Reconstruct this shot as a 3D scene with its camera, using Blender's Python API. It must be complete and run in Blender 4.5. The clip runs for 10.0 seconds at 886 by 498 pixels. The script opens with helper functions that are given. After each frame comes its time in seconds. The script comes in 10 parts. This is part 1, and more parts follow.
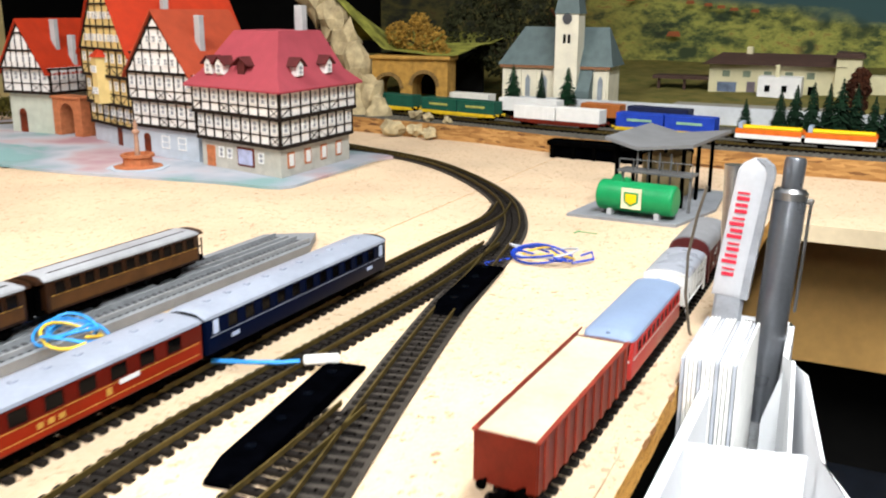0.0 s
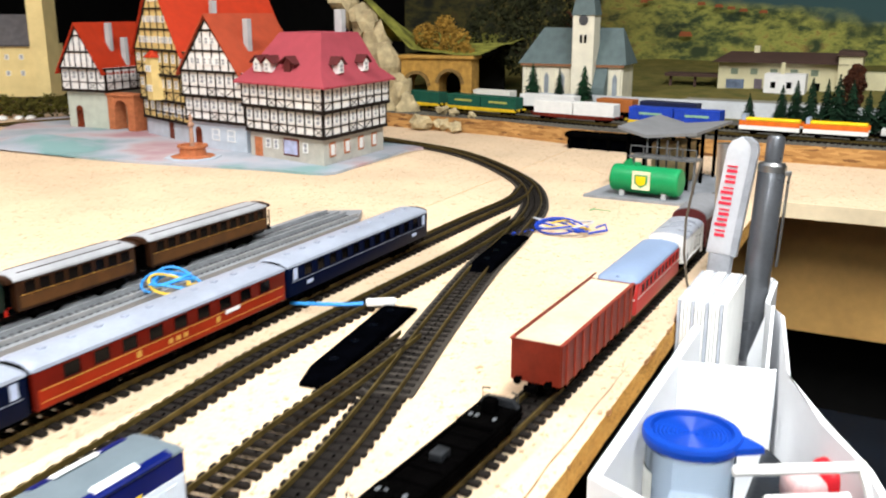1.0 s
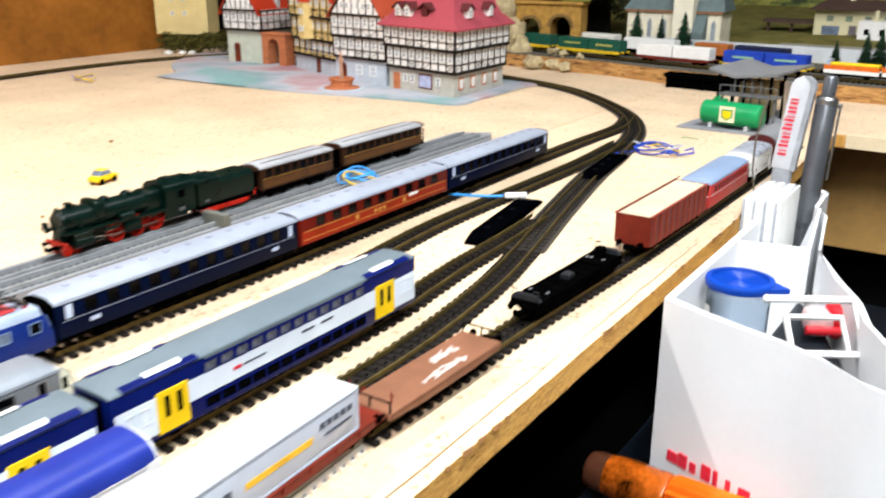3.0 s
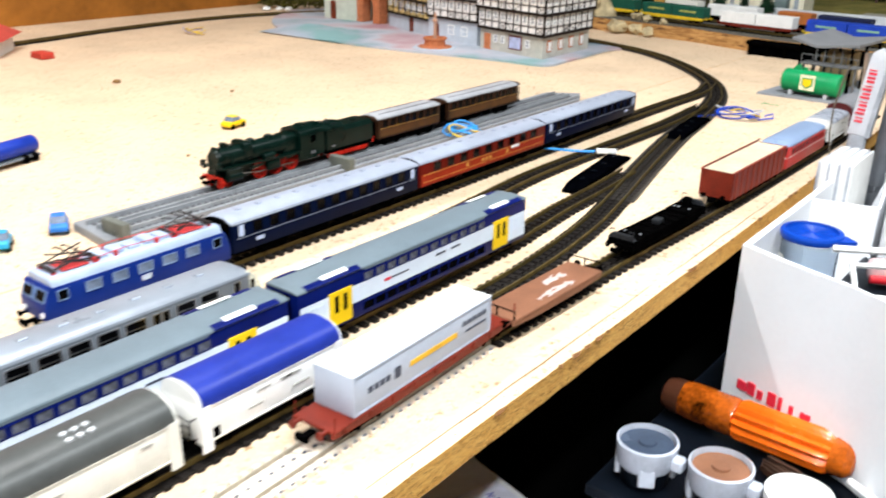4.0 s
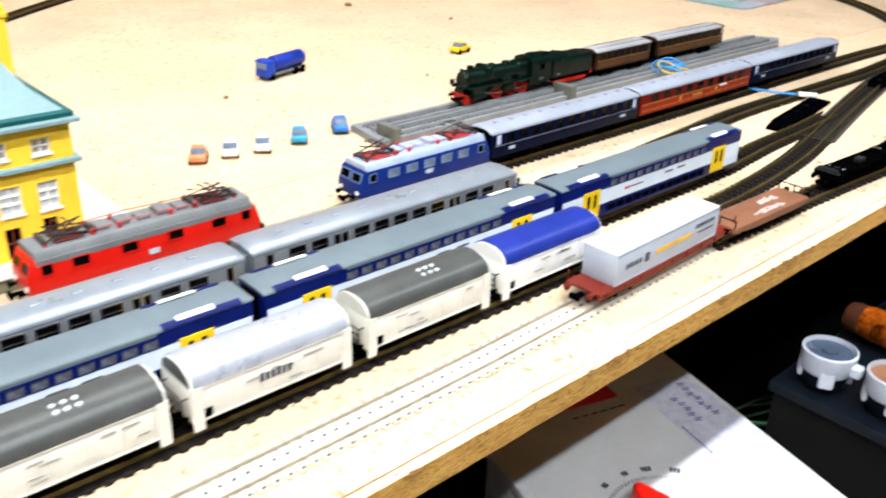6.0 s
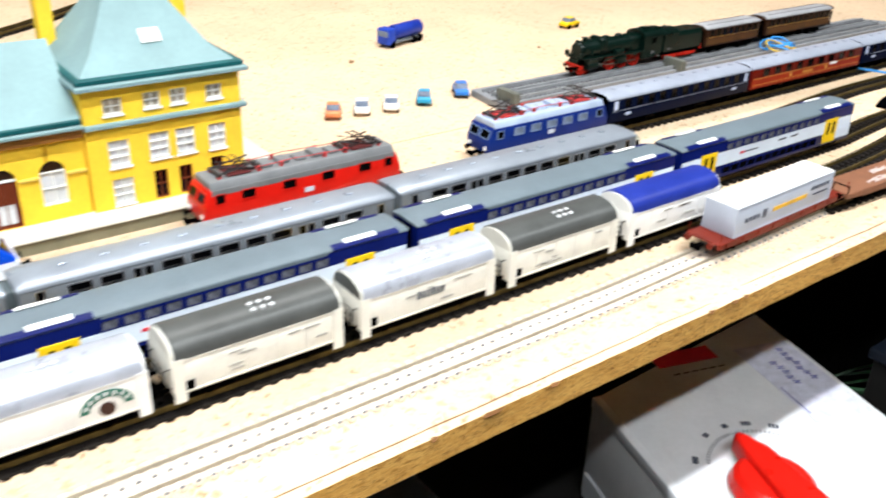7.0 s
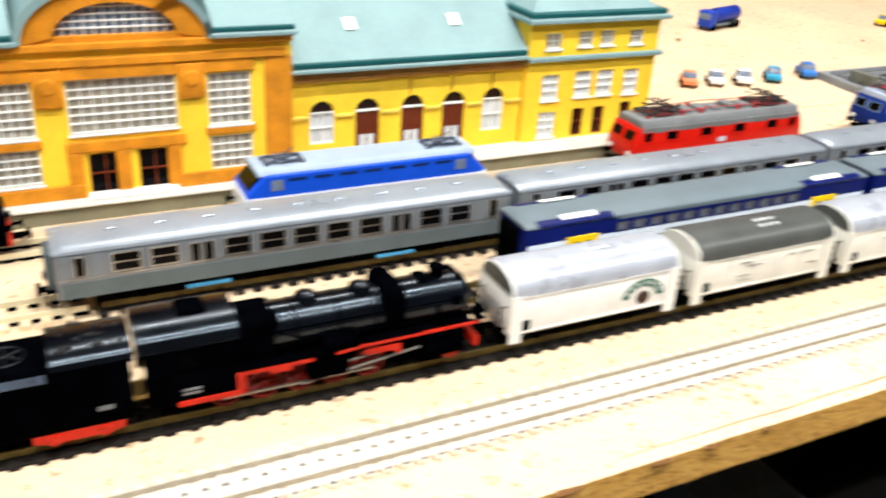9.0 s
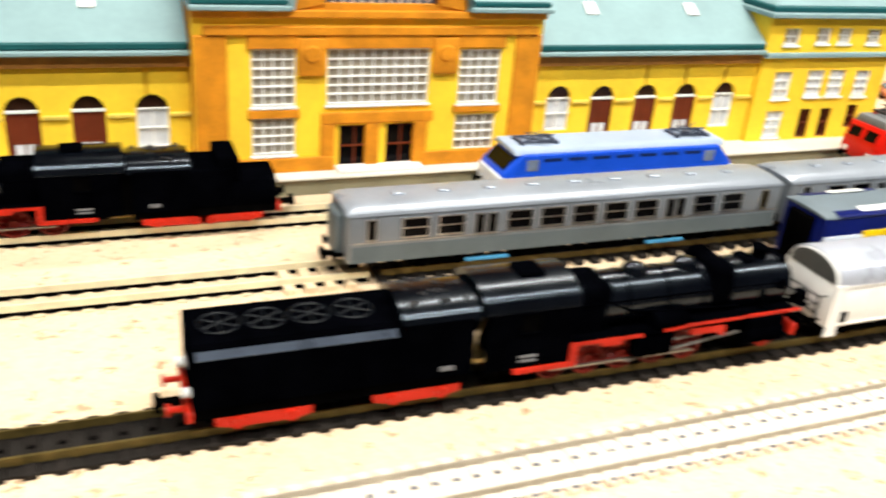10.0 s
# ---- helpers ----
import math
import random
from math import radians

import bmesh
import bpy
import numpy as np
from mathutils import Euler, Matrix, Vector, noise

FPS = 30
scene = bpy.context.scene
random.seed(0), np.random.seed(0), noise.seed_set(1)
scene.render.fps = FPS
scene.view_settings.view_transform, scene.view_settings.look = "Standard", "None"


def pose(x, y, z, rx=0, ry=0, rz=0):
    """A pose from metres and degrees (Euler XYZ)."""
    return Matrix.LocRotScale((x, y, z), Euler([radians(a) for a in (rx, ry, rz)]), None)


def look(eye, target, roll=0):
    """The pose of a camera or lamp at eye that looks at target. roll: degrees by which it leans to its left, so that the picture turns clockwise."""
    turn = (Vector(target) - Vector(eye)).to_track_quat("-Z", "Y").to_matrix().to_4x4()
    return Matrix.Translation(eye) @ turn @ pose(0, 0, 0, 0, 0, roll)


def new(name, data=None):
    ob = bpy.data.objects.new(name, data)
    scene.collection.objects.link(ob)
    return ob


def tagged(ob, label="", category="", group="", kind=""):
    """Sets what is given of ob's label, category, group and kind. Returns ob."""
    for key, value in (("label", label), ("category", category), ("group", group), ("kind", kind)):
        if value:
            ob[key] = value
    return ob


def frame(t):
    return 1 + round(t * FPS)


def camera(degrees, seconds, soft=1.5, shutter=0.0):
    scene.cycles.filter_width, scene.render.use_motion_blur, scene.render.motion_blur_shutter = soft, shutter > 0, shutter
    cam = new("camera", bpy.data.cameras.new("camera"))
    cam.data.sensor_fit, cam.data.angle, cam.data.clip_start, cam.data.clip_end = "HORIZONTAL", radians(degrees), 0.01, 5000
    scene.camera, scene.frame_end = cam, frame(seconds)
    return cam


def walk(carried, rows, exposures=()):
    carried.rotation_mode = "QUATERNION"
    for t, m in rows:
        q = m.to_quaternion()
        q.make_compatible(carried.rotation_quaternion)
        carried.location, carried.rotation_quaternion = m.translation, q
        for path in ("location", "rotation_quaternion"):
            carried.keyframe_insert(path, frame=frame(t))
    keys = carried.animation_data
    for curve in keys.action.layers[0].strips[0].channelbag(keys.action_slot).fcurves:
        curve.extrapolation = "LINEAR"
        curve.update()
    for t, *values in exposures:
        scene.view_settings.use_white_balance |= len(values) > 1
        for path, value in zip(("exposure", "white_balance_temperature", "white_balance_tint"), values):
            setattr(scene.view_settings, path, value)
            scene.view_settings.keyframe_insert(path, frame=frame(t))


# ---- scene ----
cam = camera(52.8, 10.0, 2.0, 0.65)
PATH = [
    (0, (0.095, 0.076, 0.235), (-0.758, 1.809, -0.283), 0.3),
    (0.5, (0.112, 0.015, 0.23), (-0.754, 1.743, -0.285), 0.1),
    (1, (0.137, -0.049, 0.237), (-0.749, 1.669, -0.278), -0.0),
    (1.5, (0.16, -0.116, 0.237), (-0.753, 1.583, -0.292), 0.2),
    (2, (0.18, -0.176, 0.24), (-0.761, 1.505, -0.297), 0.5),
    (2.5, (0.205, -0.229, 0.253), (-0.787, 1.405, -0.335), 0.2),
    (4, (0.256, -0.4, 0.282), (-0.881, 1.078, -0.441), 1.1),
    (4.5, (0.263, -0.441, 0.297), (-0.921, 0.976, -0.472), 1.5),
    (5, (0.273, -0.487, 0.305), (-0.953, 0.87, -0.506), 1.8),
    (6.5, (0.298, -0.599, 0.314), (-1.07, 0.559, -0.575), 2.3),
    (7, (0.31, -0.64, 0.308), (-1.101, 0.453, -0.595), 2.4),
    (7.5, (0.32, -0.688, 0.311), (-1.135, 0.341, -0.598), 2.4),
    (8, (0.324, -0.717, 0.311), (-1.172, 0.247, -0.6), 2.7),
    (8.5, (0.292, -0.777, 0.284), (-1.252, 0.117, -0.619), 3.0),
    (9, (0.243, -0.839, 0.254), (-1.349, -0.016, -0.635), 3.8),
    (9.5, (0.214, -0.887, 0.226), (-1.427, -0.135, -0.637), 4.2),
    (10, (0.19, -0.942, 0.215), (-1.48, -0.243, -0.636), 4.9),
]
walk(cam, [(t, look(eye, target, roll)) for t, eye, target, roll in PATH], ((0, 0.0, 6500, 10), (2.5, -0.02, 6450, 10), (4.5, -0.12, 6250, 10), (7, -0.26, 6400, 10), (8.5, -0.35, 6500, 10), (9.3, -0.34, 6950, 10), (10, -0.32, 7050, 10)))

# ---- light and world ----
world = bpy.data.worlds.new("room_air")
world.use_nodes = True
world.node_tree.nodes["Background"].inputs[0].default_value = (0.55, 0.60, 0.70, 1)
world.node_tree.nodes["Background"].inputs[1].default_value = 0.015
scene.world = world


def tube_lamp(name, x, y, z, length, width, watts, yaw, color):
    """A ceiling tube light, hung over the layout, out of sight."""
    lamp = bpy.data.lights.new(name, "AREA")
    lamp.shape, lamp.size, lamp.size_y, lamp.energy, lamp.color = "RECTANGLE", length, width, watts, color
    ob = new(name, lamp)
    ob.matrix_world = pose(x, y, z, 0, 0, yaw)
    return ob


COOL = (0.955, 0.99, 1.0)
tube_lamp("ceiling_tube_light", 0.34, -0.80, 1.52, 1.5, 0.05, 46.0, 90, COOL)
tube_lamp("ceiling_tube_light", 0.34, 0.70, 1.52, 1.5, 0.05, 30.0, 90, COOL)
tube_lamp("ceiling_tube_light", 0.97, -0.75, 1.52, 1.5, 0.05, 44.0, 90, COOL)
tube_lamp("ceiling_tube_light", 0.34, -2.75, 1.52, 1.5, 0.05, 32.0, 90, COOL)
tube_lamp("ceiling_tube_light", -0.95, -0.05, 1.60, 1.5, 0.05, 38.0, 90, (1.0, 0.98, 0.95))

# ---- materials ----
MATS = {}


def mat(name, col, rough=0.5, metal=0.0, var=0.12, scale=70.0, bump=0.0, bscale=500.0, spec=0.22, col2=None, mix_at=0.5, rand=0.0, coat=0.0):
    if name in MATS:
        return MATS[name]
    m = bpy.data.materials.new(name)
    m.use_nodes = True
    nt = m.node_tree
    b = nt.nodes["Principled BSDF"]
    b.inputs["Roughness"].default_value = rough
    b.inputs["Metallic"].default_value = metal
    b.inputs["Specular IOR Level"].default_value = spec
    b.inputs["Coat Weight"].default_value = coat
    co = nt.nodes.new("ShaderNodeTexCoord")
    n1 = nt.nodes.new("ShaderNodeTexNoise")
    n1.inputs["Scale"].default_value = scale
    n1.inputs["Detail"].default_value = 4
    n2 = nt.nodes.new("ShaderNodeTexNoise")
    n2.inputs["Scale"].default_value = scale * 9
    n2.inputs["Detail"].default_value = 2
    nt.links.new(co.outputs["Object"], n1.inputs["Vector"])
    nt.links.new(co.outputs["Object"], n2.inputs["Vector"])
    add = nt.nodes.new("ShaderNodeMath")
    add.operation = "MULTIPLY_ADD"
    add.inputs[1].default_value = 0.35
    nt.links.new(n2.outputs["Fac"], add.inputs[0])
    nt.links.new(n1.outputs["Fac"], add.inputs[2])
    ramp = nt.nodes.new("ShaderNodeValToRGB")
    lo = col2 if col2 else tuple(c * (1 - 2 * var) for c in col)
    hi = col if col2 else tuple(min(1, c * (1 + var)) for c in col)
    ramp.color_ramp.elements[0].position, ramp.color_ramp.elements[0].color = mix_at - 0.05, (*lo, 1)
    ramp.color_ramp.elements[1].position, ramp.color_ramp.elements[1].color = mix_at + 0.40, (*hi, 1)
    nt.links.new(add.outputs[0], ramp.inputs[0])
    out = ramp.outputs[0]
    if rand:
        info = nt.nodes.new("ShaderNodeObjectInfo")
        hsv = nt.nodes.new("ShaderNodeHueSaturation")
        mr = nt.nodes.new("ShaderNodeMapRange")
        mr.inputs[3].default_value, mr.inputs[4].default_value = 1 - rand, 1 + rand
        nt.links.new(info.outputs["Random"], mr.inputs[0])
        nt.links.new(mr.outputs[0], hsv.inputs["Value"])
        nt.links.new(out, hsv.inputs["Color"])
        out = hsv.outputs[0]
    nt.links.new(out, b.inputs["Base Color"])
    rr = nt.nodes.new("ShaderNodeMapRange")
    rr.inputs[3].default_value, rr.inputs[4].default_value = max(0.03, rough - 0.10), min(1, rough + 0.12)
    nt.links.new(n1.outputs["Fac"], rr.inputs[0])
    nt.links.new(rr.outputs[0], b.inputs["Roughness"])
    if bump:
        n3 = nt.nodes.new("ShaderNodeTexNoise")
        n3.inputs["Scale"].default_value = bscale
        n3.inputs["Detail"].default_value = 3
        nt.links.new(co.outputs["Object"], n3.inputs["Vector"])
        bp = nt.nodes.new("ShaderNodeBump")
        bp.inputs["Strength"].default_value = bump
        bp.inputs["Distance"].default_value = 0.001
        nt.links.new(n3.outputs["Fac"], bp.inputs["Height"])
        nt.links.new(bp.outputs[0], b.inputs["Normal"])
    MATS[name] = m
    return m


def glass(name, col=(0.9, 0.95, 1.0), rough=0.05):
    if name in MATS:
        return MATS[name]
    m = bpy.data.materials.new(name)
    m.use_nodes = True
    b = m.node_tree.nodes["Principled BSDF"]
    b.inputs["Base Color"].default_value = (*col, 1)
    b.inputs["Roughness"].default_value = rough
    b.inputs["Transmission Weight"].default_value = 1.0
    b.inputs["IOR"].default_value = 1.25
    MATS[name] = m
    return m


def chipboard(name, base, dark, pale, flake=260.0, stretch=(1, 1, 1), share=0.07):
    """Pressed wood flakes: random cells in two sizes, with dark slivers."""
    m = bpy.data.materials.new(name)
    m.use_nodes = True
    nt = m.node_tree
    b = nt.nodes["Principled BSDF"]
    b.inputs["Roughness"].default_value = 0.75
    b.inputs["Specular IOR Level"].default_value = 0.25
    co = nt.nodes.new("ShaderNodeTexCoord")
    mp = nt.nodes.new("ShaderNodeMapping")
    mp.inputs["Scale"].default_value = stretch
    nt.links.new(co.outputs["Object"], mp.inputs[0])
    nz = nt.nodes.new("ShaderNodeTexNoise")
    nz.inputs["Scale"].default_value = flake * 0.6
    va = nt.nodes.new("ShaderNodeVectorMath")
    va.operation = "MULTIPLY_ADD"
    va.inputs[1].default_value = (0.012, 0.012, 0.012)
    nt.links.new(mp.outputs[0], nz.inputs["Vector"])
    nt.links.new(nz.outputs["Color"], va.inputs[0])
    nt.links.new(mp.outputs[0], va.inputs[2])
    vo = nt.nodes.new("ShaderNodeTexVoronoi")
    vo.inputs["Scale"].default_value = flake
    nt.links.new(va.outputs[0], vo.inputs["Vector"])
    sep = nt.nodes.new("ShaderNodeSeparateColor")
    nt.links.new(vo.outputs["Color"], sep.inputs[0])
    ramp = nt.nodes.new("ShaderNodeValToRGB")
    e = ramp.color_ramp.elements
    e[0].position, e[0].color = 0.0, (*dark, 1)
    e[1].position, e[1].color = 1.0, (*pale, 1)
    mid = e.new(share)
    mid.color = (*base, 1)
    nt.links.new(sep.outputs[0], ramp.inputs[0])
    big = nt.nodes.new("ShaderNodeTexNoise")
    big.inputs["Scale"].default_value = 7
    big.inputs["Detail"].default_value = 6
    nt.links.new(co.outputs["Object"], big.inputs["Vector"])
    mr = nt.nodes.new("ShaderNodeMapRange")
    mr.inputs[1].default_value, mr.inputs[2].default_value = 0.3, 0.7
    mr.inputs[3].default_value, mr.inputs[4].default_value = 0.86, 1.08
    nt.links.new(big.outputs["Fac"], mr.inputs[0])
    hsv = nt.nodes.new("ShaderNodeHueSaturation")
    nt.links.new(mr.outputs[0], hsv.inputs["Value"])
    nt.links.new(ramp.outputs[0], hsv.inputs["Color"])
    nt.links.new(hsv.outputs[0], b.inputs["Base Color"])
    bp = nt.nodes.new("ShaderNodeBump")
    bp.inputs["Strength"].default_value = 0.35
    bp.inputs["Distance"].default_value = 0.0008
    nt.links.new(sep.outputs[1], bp.inputs["Height"])
    nt.links.new(bp.outputs[0], b.inputs["Normal"])
    return m


M_BOARD = chipboard("chipboard_face", (0.66, 0.485, 0.315), (0.36, 0.21, 0.115), (0.70, 0.53, 0.365), 330, share=0.085)
M_EDGE = chipboard("chipboard_cut_edge", (0.62, 0.30, 0.058), (0.20, 0.075, 0.014), (0.80, 0.47, 0.13), 760, (1, 0.22, 1.4), 0.26)
# Cream paints in the light that polished rail tops would reflect.
M_RAILCREAM = mat("rail_sheen_cream", (0.74, 0.67, 0.47), 0.35, 0.2, 0.1, 90)
M_SLEEPBOARD = mat("sleeper_light_wood", (0.66, 0.51, 0.33), 0.8, 0, 0.12, 120, 0.2, rand=0.08)
M_STUD = mat("stud_grey_blue", (0.10, 0.11, 0.14), 0.5, 0.2)
M_RAIL = mat("rail_brass_brown", (0.135, 0.096, 0.030), 0.4, 0.5, 0.2, 90)
M_RAILPALE = mat("rail_bright_nickel", (0.38, 0.34, 0.27), 0.40, 0.3, 0.1, 90)
M_SLEEP = mat("sleeper_dark_plastic", (0.012, 0.0095, 0.008), 0.65, 0, 0.2, 120, 0.2, spec=0.1, rand=0.25)
M_SLEEPPALE = mat("sleeper_pale_dusty", (0.72, 0.62, 0.50), 0.75, 0, 0.12, 120, 0.2, rand=0.06)
M_BLACK = mat("loco_black_paint", (0.0006, 0.0007, 0.0012), 0.45, 0, 0.3, 90, spec=0.0)
M_BLACKR = mat("loco_black_satin", (0.0010, 0.0015, 0.0030), 0.20, 0, 0.2, 60, spec=0.42)
M_BLACKR.node_tree.nodes["Principled BSDF"].inputs["Specular Tint"].default_value = (0.70, 0.85, 1.0, 1)
M_UNDER = mat("underframe_black", (0.0012, 0.0011, 0.0011), 0.6, 0, 0.3, 90, spec=0.0)
# Wheel red darkened to hold the shade under running boards and tender.
M_WHEELRED = mat("driving_wheel_shaded_red", (0.17, 0.007, 0.004), 0.45, 0, 0.2, 90)
M_RED = mat("wheel_red", (0.48, 0.016, 0.006), 0.4, 0, 0.15, 90)
M_STEEL = mat("rod_steel", (0.55, 0.55, 0.55), 0.3, 1.0, 0.1, 90)
M_COAL = mat("coal", (0.012, 0.012, 0.014), 0.35, 0, 0.4, 300, 0.9, 900)
M_WHITE = mat("wagon_white", (0.80, 0.79, 0.76), 0.4, 0, 0.04, 60)
M_CREAM = mat("wagon_cream", (0.74, 0.72, 0.65), 0.45, 0, 0.06, 60)
M_ROOFL = mat("wagon_roof_light_grey", (0.42, 0.44, 0.50), 0.28, 0.25, 0.08, 40)
M_ROOFD = mat("wagon_roof_dark_grey", (0.075, 0.078, 0.075), 0.35, 0.1, 0.12, 40)
M_SILVER = mat("coach_silver", (0.195, 0.215, 0.24), 0.33, 0.35, 0.06, 50)
M_SILVROOF = mat("coach_roof_silver", (0.33, 0.365, 0.415), 0.30, 0.45, 0.06, 40)
M_GREYLOW = mat("coach_grey_lower", (0.095, 0.118, 0.128), 0.4, 0.1, 0.08, 50)
M_NAVY = mat("coach_navy", (0.0010, 0.0034, 0.017), 0.4, 0, 0.12, 50, spec=0.04)
M_DDBLUE = mat("double_decker_blue", (0.0018, 0.0068, 0.088), 0.35, 0, 0.1, 50, spec=0.10)
M_DDGREY = mat("double_decker_roof_grey", (0.125, 0.158, 0.180), 0.42, 0, 0.07, 40)
M_DDWHITE = mat("double_decker_light_band", (0.68, 0.75, 0.84), 0.35, 0, 0.04, 50)
M_YELLOW = mat("signal_yellow", (0.86, 0.56, 0.006), 0.4, 0, 0.06, 50)
M_GLASSD = mat("window_dark_glass", (0.0018, 0.0018, 0.0022), 0.12, 0, 0.2, 60, spec=0.08)
M_GLASSB = mat("window_bluish_glass", (0.16, 0.20, 0.28), 0.15, 0, 0.2, 60)
M_CRIMSON = mat("coach_crimson", (0.105, 0.0065, 0.003), 0.35, 0, 0.1, 50, spec=0.12)
M_CRIMLOW = mat("coach_bright_crimson_panel", (0.27, 0.018, 0.004), 0.35, 0, 0.1, 50, spec=0.15)
M_GOLD = mat("gold_lining", (0.65, 0.38, 0.08), 0.4, 0.3, 0.1, 60)
M_PALEROOF = mat("coach_roof_pale_grey", (0.32, 0.35, 0.42), 0.33, 0.1, 0.07, 40)
M_TEAK = mat("coach_teak_brown", (0.026, 0.009, 0.003), 0.4, 0, 0.2, 60)
M_TEAKROOF = mat("teak_coach_grey_roof", (0.33, 0.335, 0.35), 0.45, 0, 0.1, 40)
M_OXIDE = mat("wagon_oxide_red", (0.150, 0.015, 0.006), 0.5, 0, 0.15, 60)
M_PLANK = mat("wagon_load_pale_board", (0.50, 0.44, 0.31), 0.7, 0, 0.12, 25)
M_RBRED = mat("railbus_red", (0.42, 0.03, 0.025), 0.35, 0, 0.1, 50)
M_RBROOF = mat("railbus_light_blue_roof", (0.21, 0.275, 0.40), 0.35, 0, 0.06, 40)
M_CONT = mat("container_pale_grey_blue", (0.43, 0.475, 0.56), 0.45, 0, 0.04, 40)
M_DECK = mat("flat_wagon_brown_deck", (0.20, 0.085, 0.045), 0.6, 0, 0.12, 50)
M_LOCRED = mat("electric_loco_red", (0.60, 0.010, 0.005), 0.3, 0, 0.06, 50)
M_LOCGREY = mat("electric_loco_grey_roof", (0.17, 0.175, 0.18), 0.45, 0, 0.1, 50)
M_LOCBLUE = mat("electric_loco_dark_blue", (0.006, 0.022, 0.16), 0.35, 0, 0.1, 50, spec=0.08)
M_LOCSILV = mat("electric_loco_silver_roof", (0.40, 0.48, 0.62), 0.35, 0.15, 0.08, 50)
M_SKYBLUE = mat("electric_loco_bright_blue", (0.004, 0.07, 0.58), 0.3, 0, 0.06, 50)
M_PANTO = mat("pantograph_dark_metal", (0.035, 0.03, 0.03), 0.5, 0.4, 0.2, 90)
M_INSUL = mat("insulator_red", (0.50, 0.04, 0.04), 0.4, 0, 0.1, 90)
M_GREEN = mat("steam_loco_green", (0.0012, 0.0085, 0.0060), 0.30, 0, 0.2, 60, spec=0.16)
M_LETTER = mat("lettering_dark_blue_grey", (0.06, 0.07, 0.10), 0.5)
M_LETTERW = mat("lettering_white", (0.8, 0.8, 0.8), 0.5, var=0.03)
M_REDMARK = mat("print_red", (0.72, 0.03, 0.06), 0.5, var=0.06)
M_GREENMARK = mat("print_dark_green", (0.02, 0.13, 0.09), 0.5)
M_BROWNMARK = mat("print_dark_brown", (0.05, 0.02, 0.015), 0.5)

# ---- mesh helpers ----


def B():
    return bmesh.new()


def box(bm, x0, y0, z0, x1, y1, z1, mi=0):
    vs = [bm.verts.new(p) for p in ((x0, y0, z0), (x1, y0, z0), (x1, y1, z0), (x0, y1, z0), (x0, y0, z1), (x1, y0, z1), (x1, y1, z1), (x0, y1, z1))]
    for q in ((3, 2, 1, 0), (4, 5, 6, 7), (0, 1, 5, 4), (1, 2, 6, 5), (2, 3, 7, 6), (3, 0, 4, 7)):
        bm.faces.new([vs[i] for i in q]).material_index = mi
    return bm


def rbox(bm, x0, y0, z0, x1, y1, z1, r=0.001, seg=2):
    """A box with rounded edges, merged into bm."""
    t = box(bmesh.new(), min(x0, x1), min(y0, y1), min(z0, z1), max(x0, x1), max(y0, y1), max(z0, z1))
    bmesh.ops.bevel(t, geom=t.edges[:], offset=r, segments=seg, profile=0.5, affect="EDGES")
    return merge(bm, t)


def merge(bm, t, m=None):
    me = bpy.data.meshes.new("tmp")
    if m is not None:
        bmesh.ops.transform(t, matrix=m, verts=t.verts[:])
    t.to_mesh(me)
    t.free()
    bm.from_mesh(me)
    bpy.data.meshes.remove(me)
    return bm


def prism(bm, prof, a0, a1, axis="y"):
    """prof: points (u, z) of a closed outline, swept along axis from a0 to a1. axis y: u is x; axis x: u is y; axis z: prof is (x, y)."""
    def P(u, z, a):
        return (u, a, z) if axis == "y" else (a, u, z) if axis == "x" else (u, z, a)
    A = [bm.verts.new(P(u, z, a0)) for u, z in prof]
    C = [bm.verts.new(P(u, z, a1)) for u, z in prof]
    n = len(prof)
    bm.faces.new(A)
    bm.faces.new(C[::-1])
    for i in range(n):
        j = (i + 1) % n
        bm.faces.new((A[j], A[i], C[i], C[j]))
    bmesh.ops.recalc_face_normals(bm, faces=bm.faces[:]) if len(bm.faces) < 400 else None
    return bm


def cyl(bm, p, q, r, r2=None, seg=14):
    p, q = Vector(p), Vector(q)
    d = q - p
    rot = d.to_track_quat("Z", "Y").to_matrix().to_4x4()
    bmesh.ops.create_cone(bm, cap_ends=True, segments=seg, radius1=r, radius2=r if r2 is None else r2, depth=d.length, matrix=Matrix.Translation((p + q) / 2) @ rot)
    return bm


def lathe(bm, prof, seg=24, cx=0.0, cy=0.0):
    """prof: (radius, z) from bottom to top."""
    rings = []
    for r, z in prof:
        rings.append([bm.verts.new((cx + r * math.cos(2 * math.pi * k / seg), cy + r * math.sin(2 * math.pi * k / seg), z)) for k in range(seg)])
    for a, b in zip(rings, rings[1:]):
        for k in range(seg):
            j = (k + 1) % seg
            bm.faces.new((a[k], a[j], b[j], b[k]))
    bm.faces.new(rings[0][::-1])
    bm.faces.new(rings[-1])
    return bm


def tube(bm, pts, r, seg=6):
    """A round wire along points."""
    pts = [Vector(p) for p in pts]
    rings = []
    for i, p in enumerate(pts):
        d = (pts[min(i + 1, len(pts) - 1)] - pts[max(i - 1, 0)]).normalized()
        a = d.orthogonal().normalized() if abs(d.z) > 0.9 else d.cross(Vector((0, 0, 1))).normalized()
        b = d.cross(a)
        rings.append([bm.verts.new(p + r * (math.cos(2 * math.pi * k / seg) * a + math.sin(2 * math.pi * k / seg) * b)) for k in range(seg)])
    for u, v in zip(rings, rings[1:]):
        for k in range(seg):
            j = (k + 1) % seg
            bm.faces.new((u[k], u[j], v[j], v[k]))
    bm.faces.new(rings[0])
    bm.faces.new(rings[-1][::-1])
    return bm


